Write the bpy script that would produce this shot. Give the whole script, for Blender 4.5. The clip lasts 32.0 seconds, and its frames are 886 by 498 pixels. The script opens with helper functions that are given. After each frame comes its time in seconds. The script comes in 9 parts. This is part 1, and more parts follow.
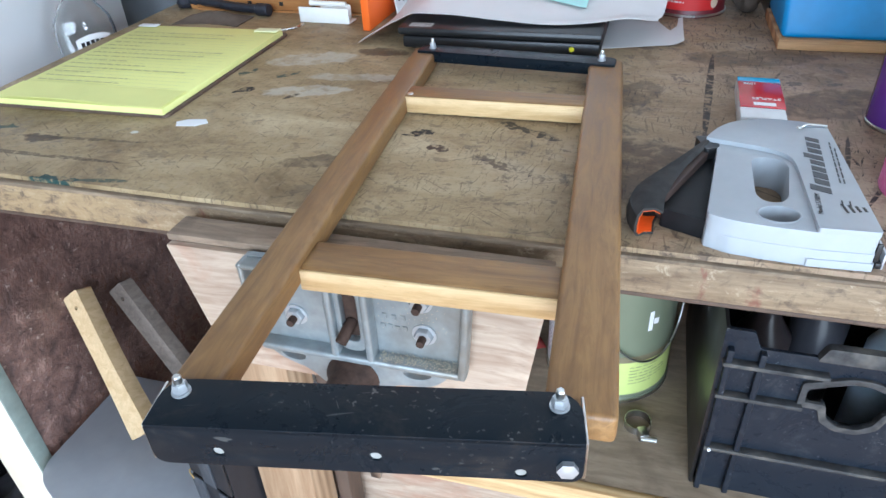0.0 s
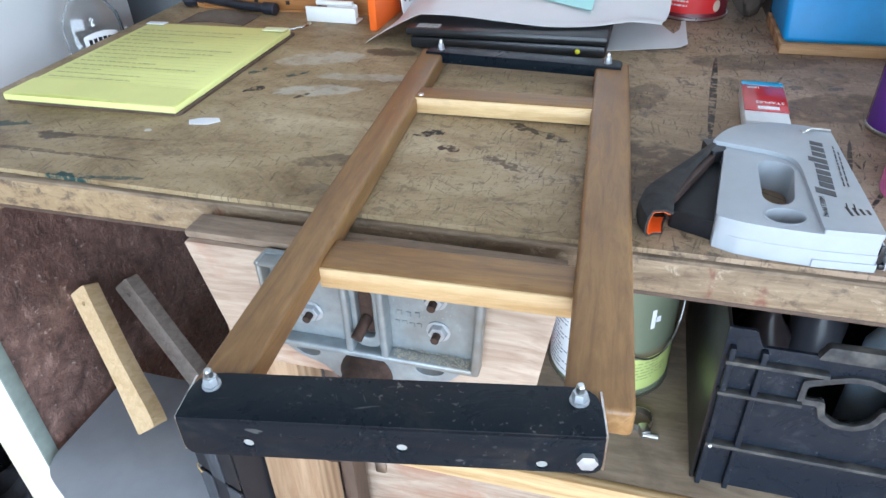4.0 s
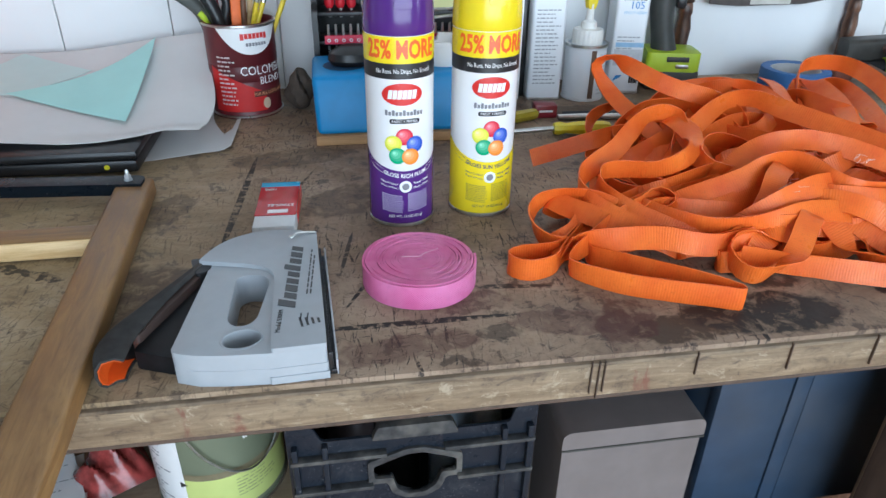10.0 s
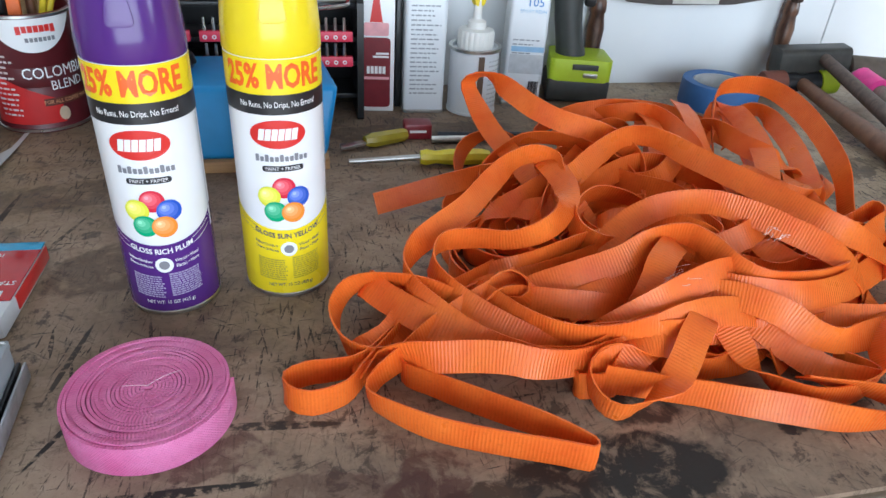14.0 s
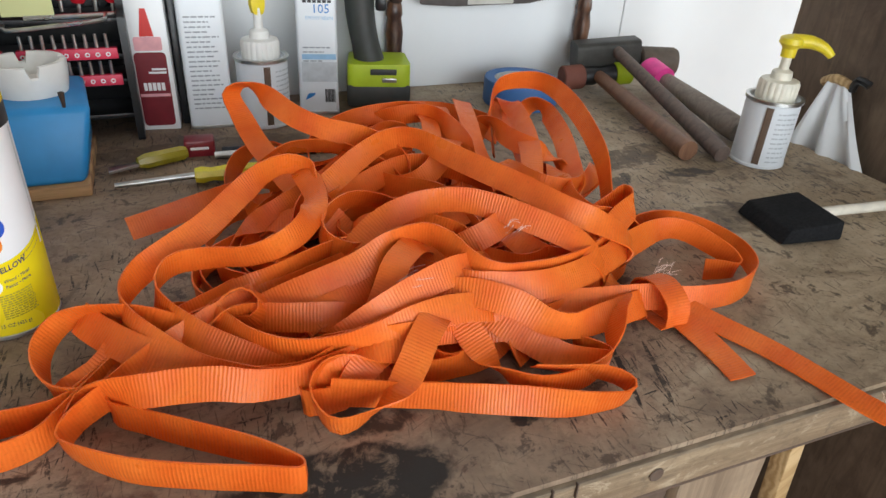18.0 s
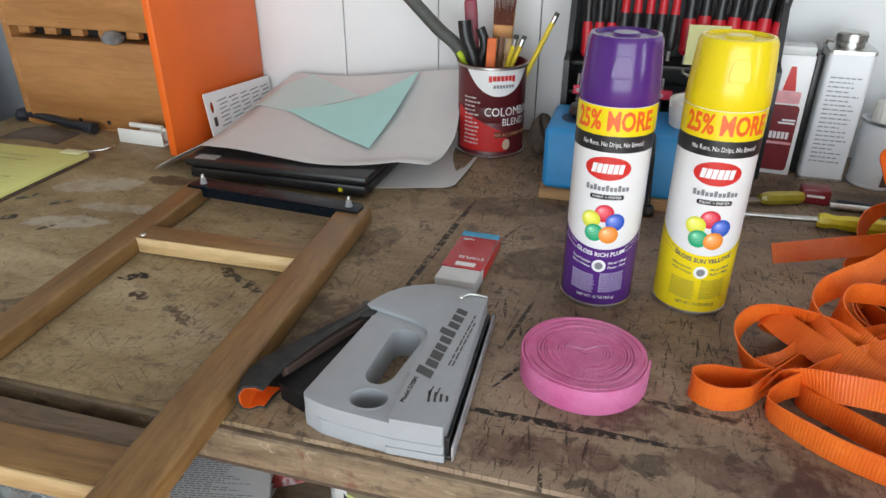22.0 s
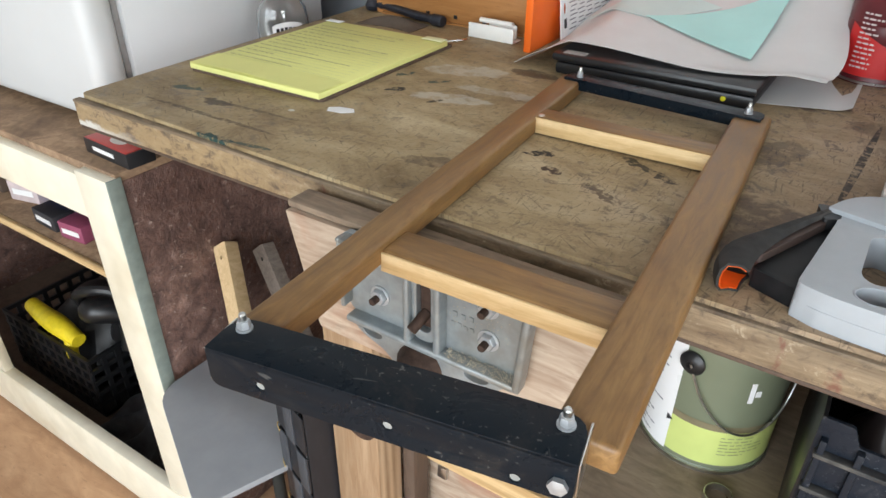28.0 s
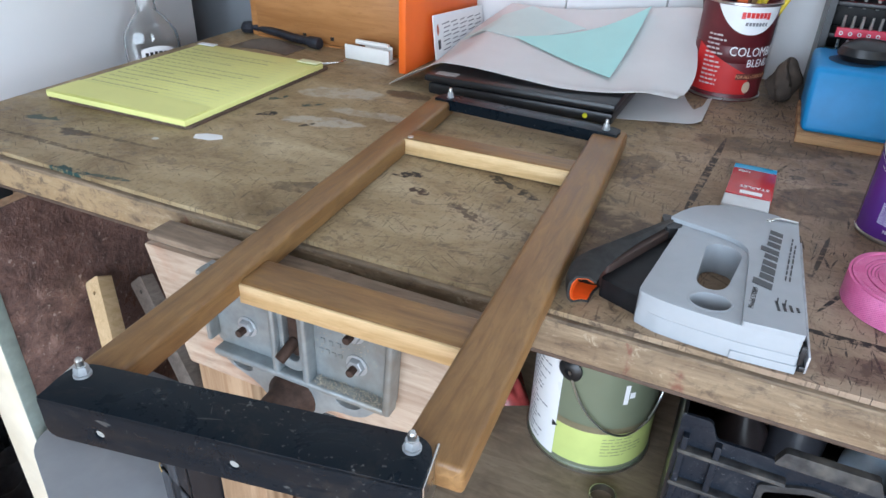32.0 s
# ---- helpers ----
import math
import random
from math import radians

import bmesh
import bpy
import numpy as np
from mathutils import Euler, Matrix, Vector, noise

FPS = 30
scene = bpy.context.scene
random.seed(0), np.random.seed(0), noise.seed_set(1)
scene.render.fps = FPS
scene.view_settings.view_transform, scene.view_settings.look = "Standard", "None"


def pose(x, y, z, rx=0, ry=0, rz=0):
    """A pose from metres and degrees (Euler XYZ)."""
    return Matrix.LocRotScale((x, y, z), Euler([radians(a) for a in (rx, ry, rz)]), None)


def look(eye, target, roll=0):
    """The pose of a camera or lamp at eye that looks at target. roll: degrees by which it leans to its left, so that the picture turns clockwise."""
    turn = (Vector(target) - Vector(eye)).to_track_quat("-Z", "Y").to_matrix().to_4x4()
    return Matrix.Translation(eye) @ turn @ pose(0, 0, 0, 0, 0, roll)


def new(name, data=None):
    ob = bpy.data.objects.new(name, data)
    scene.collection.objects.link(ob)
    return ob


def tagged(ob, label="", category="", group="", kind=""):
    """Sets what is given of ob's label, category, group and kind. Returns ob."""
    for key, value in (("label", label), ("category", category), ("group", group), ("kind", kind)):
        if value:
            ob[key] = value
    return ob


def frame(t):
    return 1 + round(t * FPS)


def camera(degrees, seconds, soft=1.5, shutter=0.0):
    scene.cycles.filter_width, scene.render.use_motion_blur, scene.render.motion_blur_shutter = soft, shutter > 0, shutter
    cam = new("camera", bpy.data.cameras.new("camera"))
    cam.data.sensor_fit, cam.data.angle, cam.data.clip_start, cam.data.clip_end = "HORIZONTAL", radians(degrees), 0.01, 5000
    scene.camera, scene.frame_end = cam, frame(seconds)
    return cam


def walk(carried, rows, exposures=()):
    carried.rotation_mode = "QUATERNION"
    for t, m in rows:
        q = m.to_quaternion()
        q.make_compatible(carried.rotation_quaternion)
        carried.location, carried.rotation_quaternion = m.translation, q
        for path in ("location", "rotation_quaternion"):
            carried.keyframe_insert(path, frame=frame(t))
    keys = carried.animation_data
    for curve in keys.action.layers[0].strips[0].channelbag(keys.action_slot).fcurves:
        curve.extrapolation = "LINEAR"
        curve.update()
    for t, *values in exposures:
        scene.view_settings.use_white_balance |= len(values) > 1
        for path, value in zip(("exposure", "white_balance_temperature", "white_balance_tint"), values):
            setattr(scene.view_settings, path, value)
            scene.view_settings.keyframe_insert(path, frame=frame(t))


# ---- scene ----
cam = camera(66.3, 32.0)
# seconds, eye, target, roll
PATH = [
    (0, (0.567, -0.42, 1.18), (0.069, 1.16, 0.059), -3.0),
    (0.5, (0.569, -0.425, 1.183), (0.082, 1.159, 0.063), -2.9),
    (1, (0.559, -0.43, 1.181), (0.074, 1.156, 0.062), -2.5),
    (1.5, (0.554, -0.431, 1.183), (0.068, 1.15, 0.058), -2.0),
    (2, (0.553, -0.429, 1.182), (0.066, 1.15, 0.056), -1.9),
    (2.5, (0.552, -0.428, 1.183), (0.07, 1.151, 0.054), -2.0),
    (4.5, (0.557, -0.438, 1.192), (0.083, 1.146, 0.067), -2.5),
    (5, (0.575, -0.443, 1.197), (0.119, 1.156, 0.085), -3.2),
    (5.5, (0.598, -0.447, 1.202), (0.25, 1.187, 0.104), -2.6),
    (6, (0.613, -0.454, 1.213), (0.384, 1.211, 0.129), -2.0),
    (6.5, (0.652, -0.449, 1.222), (0.566, 1.25, 0.171), -1.5),
    (7, (0.705, -0.437, 1.238), (0.746, 1.288, 0.228), -2.7),
    (7.5, (0.744, -0.422, 1.237), (0.904, 1.305, 0.242), -2.6),
    (8, (0.782, -0.412, 1.244), (1.02, 1.308, 0.251), -1.6),
    (8.5, (0.801, -0.407, 1.24), (1.104, 1.31, 0.26), -0.2),
    (9, (0.806, -0.401, 1.232), (1.119, 1.312, 0.248), 0.4),
    (9.5, (0.772, -0.393, 1.229), (1.072, 1.327, 0.253), 0.4),
    (10, (0.745, -0.378, 1.22), (1.041, 1.34, 0.241), 0.9),
    (10.5, (0.731, -0.333, 1.202), (1.016, 1.376, 0.203), 1.4),
    (11, (0.743, -0.254, 1.161), (0.995, 1.418, 0.092), 0.5),
    (11.5, (0.813, -0.186, 1.146), (0.778, 1.432, -0.029), 0.1),
    (12, (0.838, -0.183, 1.157), (0.612, 1.377, -0.074), 2.4),
    (12.5, (0.842, -0.175, 1.181), (0.593, 1.378, -0.054), 2.4),
    (13, (0.836, -0.167, 1.197), (0.678, 1.427, -0.001), 3.2),
    (13.5, (0.865, -0.184, 1.212), (0.998, 1.463, 0.086), 4.4),
    (14, (0.908, -0.203, 1.223), (1.319, 1.446, 0.169), 3.9),
    (14.5, (0.932, -0.205, 1.214), (1.525, 1.419, 0.21), 3.1),
    (16.5, (0.937, -0.189, 1.213), (1.511, 1.441, 0.206), 0.8),
    (17, (0.954, -0.19, 1.206), (1.422, 1.465, 0.187), 1.4),
    (17.5, (1.017, -0.206, 1.215), (1.622, 1.4, 0.189), 3.4),
    (18, (1.033, -0.223, 1.221), (1.713, 1.359, 0.205), 3.4),
    (18.5, (1.002, -0.254, 1.213), (1.724, 1.312, 0.199), 2.0),
    (19, (1.024, -0.311, 1.233), (1.573, 1.315, 0.206), 0.0),
    (19.5, (1.054, -0.379, 1.249), (1.322, 1.323, 0.233), 0.1),
    (20, (1.014, -0.371, 1.25), (1.115, 1.362, 0.257), 0.7),
    (20.5, (0.935, -0.349, 1.248), (0.774, 1.401, 0.295), 0.1),
    (21, (0.893, -0.329, 1.245), (0.594, 1.415, 0.311), 0.5),
    (21.5, (0.862, -0.316, 1.243), (0.472, 1.409, 0.309), 0.4),
    (22, (0.823, -0.318, 1.241), (0.34, 1.387, 0.314), 0.1),
    (22.5, (0.796, -0.329, 1.236), (0.217, 1.347, 0.313), 0.2),
    (23, (0.766, -0.338, 1.234), (0.106, 1.31, 0.312), 0.9),
    (23.5, (0.736, -0.341, 1.235), (-0.002, 1.267, 0.301), 0.6),
    (24, (0.702, -0.351, 1.228), (-0.11, 1.214, 0.283), 0.3),
    (24.5, (0.672, -0.364, 1.214), (-0.201, 1.155, 0.249), -0.1),
    (25, (0.641, -0.381, 1.193), (-0.293, 1.063, 0.172), -0.8),
    (25.5, (0.66, -0.408, 1.195), (-0.347, 0.961, 0.141), -0.5),
    (27.5, (0.621, -0.423, 1.178), (-0.348, 0.975, 0.127), 0.7),
    (28, (0.628, -0.421, 1.18), (-0.294, 1.006, 0.125), 0.6),
    (28.5, (0.632, -0.419, 1.183), (-0.261, 1.029, 0.132), 0.8),
    (29, (0.629, -0.417, 1.183), (-0.246, 1.051, 0.145), 0.9),
    (29.5, (0.634, -0.416, 1.184), (-0.235, 1.061, 0.153), 0.9),
    (30, (0.636, -0.416, 1.185), (-0.226, 1.066, 0.156), 0.9),
    (30.5, (0.639, -0.415, 1.186), (-0.221, 1.072, 0.162), 0.7),
    (31, (0.64, -0.416, 1.187), (-0.216, 1.075, 0.164), 0.9),
    (31.5, (0.657, -0.404, 1.184), (-0.122, 1.131, 0.166), 2.2),
    (32, (0.661, -0.402, 1.188), (-0.046, 1.172, 0.177), 2.1),
]
EXPOSURES = [(0.0, 0.76, 5350, 6), (5.5, 0.73, 5350, 6), (7.0, 0.58, 5500, 6), (9.0, 0.23, 5550, 4), (11.0, 0.16, 5500, 4), (12.0, 0.32, 5500, 4), (13.0, 0.12, 5450, 4), (14.0, 0.18, 5700, 6), (17.0, -0.02, 6300, 8), (18.0, 0.04, 6400, 8), (19.0, 0.2, 6400, 8), (20.0, -0.07, 6450, 8), (21.5, -0.03, 6450, 8), (23.0, 0.11, 6400, 8), (25.0, 0.33, 6450, 8), (28.0, 0.39, 6400, 8), (30.0, 0.39, 6500, 8), (30.8, 0.45, 5800, 8), (31.2, 0.45, 5600, 8), (32.0, 0.45, 5600, 8)]
walk(cam, [(t, look(eye, target, roll)) for t, eye, target, roll in PATH], EXPOSURES)

# ---- light ----
world = bpy.data.worlds.new("world")
scene.world = world
world.use_nodes = True
wn = world.node_tree.nodes
sky = wn.new("ShaderNodeTexSky")
sky.sky_type = "NISHITA"
sky.sun_disc = False
sky.sun_elevation, sky.sun_rotation = radians(48), radians(20)
world.node_tree.links.new(sky.outputs[0], wn["Background"].inputs[0])
wn["Background"].inputs[1].default_value = 0.15

sun_data = bpy.data.lights.new("sun", "SUN")
sun_data.energy, sun_data.angle, sun_data.color = 3.0, radians(0.6), (1.0, 0.96, 0.9)
sun = new("sun", sun_data)
sun.matrix_world = look((3, 6, 9), (1.0, 0, 0))


def area(name, eye, target, w, hgt, power, color):
    d = bpy.data.lights.new(name, "AREA")
    d.shape, d.size, d.size_y, d.energy, d.color = "RECTANGLE", w, hgt, power, color
    ob = new(name, d)
    ob.matrix_world = look(eye, target)
    return ob


# sky light through the open garage door behind the camera, and through a side window
area("door_light", (1.3, -3.2, 1.35), (1.1, 0.4, 0.9), 3.6, 2.3, 135.0, (0.93, 0.97, 1.0))
area("window_light", (3.95, -0.9, 1.6), (1.2, 0.2, 0.95), 1.3, 1.0, 42.0, (0.93, 0.97, 1.0))


# ---- materials ----
MATS = {}


def shader(name, rough=0.6, metal=0.0, spec=0.5):
    m = bpy.data.materials.new(name)
    m.use_nodes = True
    b = m.node_tree.nodes["Principled BSDF"]
    b.inputs["Roughness"].default_value = rough
    b.inputs["Metallic"].default_value = metal
    b.inputs["Specular IOR Level"].default_value = spec
    return m, m.node_tree.nodes, m.node_tree.links, b


def tex_coords(nodes, links, scale=(1, 1, 1), turn=(0, 0, 0)):
    tc = nodes.new("ShaderNodeTexCoord")
    mp = nodes.new("ShaderNodeMapping")
    mp.vector_type = "TEXTURE"
    mp.inputs["Scale"].default_value = [1 / a for a in scale]
    mp.inputs["Rotation"].default_value = [radians(a) for a in turn]
    links.new(tc.outputs["Object"], mp.inputs[0])
    return mp.outputs[0]


def noise_tex(nodes, links, vec, scale, detail=4.0, rough=0.6, distort=0.0):
    n = nodes.new("ShaderNodeTexNoise")
    n.inputs["Scale"].default_value, n.inputs["Detail"].default_value = scale, detail
    n.inputs["Roughness"].default_value, n.inputs["Distortion"].default_value = rough, distort
    links.new(vec, n.inputs["Vector"])
    return n.outputs["Fac"]


def ramp(nodes, links, fac, stops):
    r = nodes.new("ShaderNodeValToRGB")
    el = r.color_ramp.elements
    while len(el) < len(stops):
        el.new(0.5)
    for e, (p, c) in zip(el, stops):
        e.position = p
        e.color = (*c, 1) if len(c) == 3 else c
    links.new(fac, r.inputs[0])
    return r.outputs["Color"]


def blend(nodes, links, a, b, fac, mode="MIX"):
    x = nodes.new("ShaderNodeMix")
    x.data_type, x.blend_type = "RGBA", mode
    for sock, v in ((x.inputs[0], fac), (x.inputs[6], a), (x.inputs[7], b)):
        if hasattr(v, "is_linked"):
            links.new(v, sock)
        else:
            sock.default_value = v if isinstance(v, (int, float)) else (*v, 1)
    return x.outputs[2]


def math_node(nodes, links, op, a, b=0.0):
    m = nodes.new("ShaderNodeMath")
    m.operation = op
    for sock, v in ((m.inputs[0], a), (m.inputs[1], b)):
        if hasattr(v, "is_linked"):
            links.new(v, sock)
        else:
            sock.default_value = v
    return m.outputs[0]


def bump(nodes, links, b, height, strength=0.3, dist=0.002):
    n = nodes.new("ShaderNodeBump")
    n.inputs["Strength"].default_value, n.inputs["Distance"].default_value = strength, dist
    links.new(height, n.inputs["Height"])
    links.new(n.outputs[0], b.inputs["Normal"])


def plain(name, col, rough=0.5, metal=0.0, vary=0.12, scale=60.0, bumps=0.08, spec=0.5, dirt=None):
    """Paint, plastic or metal with slight uneven tone and a fine grain."""
    if name in MATS:
        return MATS[name]
    m, n, l, b = shader(name, rough, metal, spec)
    v = tex_coords(n, l)
    f1 = noise_tex(n, l, v, scale, 3)
    f2 = noise_tex(n, l, v, scale * 0.17, 4)
    c = ramp(n, l, f1, [(0.3, [x * (1 - vary) for x in col]), (0.7, [min(1, x * (1 + vary)) for x in col])])
    if dirt:
        c = blend(n, l, c, dirt, ramp(n, l, f2, [(0.5, (0, 0, 0)), (0.72, (0.7, 0.7, 0.7))]))
    l.new(c, b.inputs["Base Color"])
    l.new(math_node(n, l, "MULTIPLY_ADD", f2, 0.25), b.inputs["Roughness"])
    n[-1].inputs[2].default_value = max(0.02, rough - 0.12)
    if bumps:
        bump(n, l, b, f1, bumps, 0.001)
    MATS[name] = m
    return m


def wood(name, dark, light, scale=1.0, grain=(1, 14, 14), turn=(0, 0, 0), rough=0.6, stain=None, amount=0.5, rings=0.35):
    """Wood with long grain along its own x, bands of early and late wood and blotchy wear."""
    if name in MATS:
        return MATS[name]
    m, n, l, b = shader(name, rough)
    v = tex_coords(n, l, grain, turn)
    g1 = noise_tex(n, l, v, 14 * scale, 6, 0.62, 1.2)
    g2 = noise_tex(n, l, v, 70 * scale, 3, 0.6)
    w = n.new("ShaderNodeTexWave")
    w.wave_type, w.bands_direction = "BANDS", "Y"
    w.inputs["Scale"].default_value, w.inputs["Distortion"].default_value = 2.2 * scale, 9.0
    w.inputs["Detail"].default_value, w.inputs["Detail Scale"].default_value = 3, 0.7
    l.new(v, w.inputs["Vector"])
    f = math_node(n, l, "ADD", math_node(n, l, "MULTIPLY", g1, 1 - rings), math_node(n, l, "MULTIPLY", w.outputs["Fac"], rings))
    c = ramp(n, l, f, [(0.28, dark), (0.68, light)])
    c = blend(n, l, c, [x * 0.45 for x in dark], ramp(n, l, g2, [(0.60, (0, 0, 0)), (0.78, (0.45, 0.45, 0.45))]))
    oi = n.new("ShaderNodeObjectInfo")
    c = blend(n, l, c, ramp(n, l, oi.outputs["Random"], [(0, (0.86, 0.86, 0.86)), (1, (1, 1, 1))]), 1.0, "MULTIPLY")
    if stain:
        vv = tex_coords(n, l)
        s1 = noise_tex(n, l, vv, 9, 6, 0.66, 0.6)
        c = blend(n, l, c, stain, ramp(n, l, s1, [(0.5, (0, 0, 0)), (0.68, (amount, amount, amount))]))
    l.new(c, b.inputs["Base Color"])
    l.new(ramp(n, l, g1, [(0.2, (rough - 0.1,) * 3), (0.8, (min(1, rough + 0.15),) * 3)]), b.inputs["Roughness"])
    bump(n, l, b, f, 0.25, 0.0012)
    MATS[name] = m
    return m


# dark blots, smears and marker strokes on the bench top: x, y, half length, half width, turn, strength, tone
BLACKISH, BROWNISH, PLUM, CHALK, GREENISH = (0.022, 0.017, 0.014), (0.06, 0.036, 0.022), (0.06, 0.02, 0.016), (0.5, 0.48, 0.42), (0.02, 0.05, 0.045)
BENCH_MARKS = [
    (0.640, 0.325, 0.105, 0.0033, 86, 0.75, BLACKISH), (0.800, 0.067, 0.072, 0.0032, 0, 0.8, BLACKISH), (0.885, 0.110, 0.035, 0.003, -6, 0.7, BLACKISH),
    (0.760, 0.123, 0.026, 0.0016, 63, 0.8, BLACKISH), (0.750, 0.190, 0.034, 0.0018, 80, 0.7, BLACKISH), (0.700, 0.345, 0.05, 0.0016, 70, 0.6, BLACKISH),
    (0.852, 0.088, 0.03, 0.012, 10, 0.5, PLUM), (0.79, 0.035, 0.05, 0.014, 5, 0.4, PLUM), (0.93, 0.05, 0.05, 0.015, -8, 0.4, PLUM), (0.865, 0.044, 0.015, 0.010, 0, 0.5, BLACKISH),
    (1.02, 0.03, 0.045, 0.016, 4, 0.85, BROWNISH), (1.09, 0.042, 0.06, 0.026, -4, 0.85, BLACKISH), (1.13, 0.10, 0.03, 0.02, 20, 0.7, BLACKISH), (0.97, 0.045, 0.03, 0.02, 60, 0.6, PLUM), (1.22, 0.06, 0.010, 0.008, 0, 0.8, BLACKISH), (1.31, 0.075, 0.03, 0.0022, 75, 0.8, BLACKISH), (1.335, 0.07, 0.03, 0.0018, 72, 0.7, BLACKISH), (1.075, 0.03, 0.03, 0.0022, 84, 0.8, BLACKISH), (0.76, 0.31, 0.05, 0.03, 30, 0.5, BROWNISH), (0.58, 0.13, 0.05, 0.05, 0, 0.6, BROWNISH),
    (0.365, 0.165, 0.013, 0.005, 10, 0.85, BLACKISH), (0.392, 0.137, 0.011, 0.005, -5, 0.8, BROWNISH), (0.47, 0.19, 0.03, 0.004, -25, 0.7, BLACKISH), (0.45, 0.12, 0.02, 0.004, -35, 0.6, BROWNISH),
    (0.20, 0.255, 0.045, 0.014, 12, 0.42, CHALK), (0.25, 0.305, 0.06, 0.010, 5, 0.35, CHALK), (0.07, 0.115, 0.004, 0.003, 0, 0.8, CHALK), (0.125, 0.245, 0.010, 0.005, 20, 0.8, BLACKISH), (0.19, 0.235, 0.009, 0.003, 55, 0.7, BLACKISH),
    (0.062, 0.010, 0.024, 0.005, 5, 0.8, GREENISH), (0.11, 0.016, 0.02, 0.003, 8, 0.6, GREENISH), (0.0, 0.05, 0.09, 0.003, 0, 0.55, BROWNISH), (0.02, 0.09, 0.07, 0.0025, 3, 0.5, BROWNISH),
    (1.05, 0.58, 0.12, 0.02, 4, 0.5, BROWNISH), (1.55, 0.42, 0.06, 0.02, 20, 0.6, BROWNISH), (1.60, 0.36, 0.03, 0.01, -10, 0.7, BLACKISH), (1.50, 0.36, 0.025, 0.008, 30, 0.6, BLACKISH), (1.56, 0.25, 0.05, 0.025, 0, 0.45, BROWNISH),
    (0.16, 0.36, 0.05, 0.02, 20, 0.4, CHALK), (0.10, 0.30, 0.012, 0.004, 60, 0.7, GREENISH), (0.155, 0.30, 0.014, 0.004, 50, 0.7, GREENISH), (0.245, 0.40, 0.03, 0.012, 0, 0.6, BROWNISH), (-0.09, 0.10, 0.02, 0.006, 10, 0.7, GREENISH), (-0.02, 0.085, 0.018, 0.008, 0, 0.7, BROWNISH), (0.29, 0.09, 0.03, 0.01, 15, 0.5, BROWNISH),
    (0.56, 0.30, 0.04, 0.02, 60, 0.5, BROWNISH), (0.69, 0.44, 0.06, 0.025, 10, 0.45, BROWNISH),
]


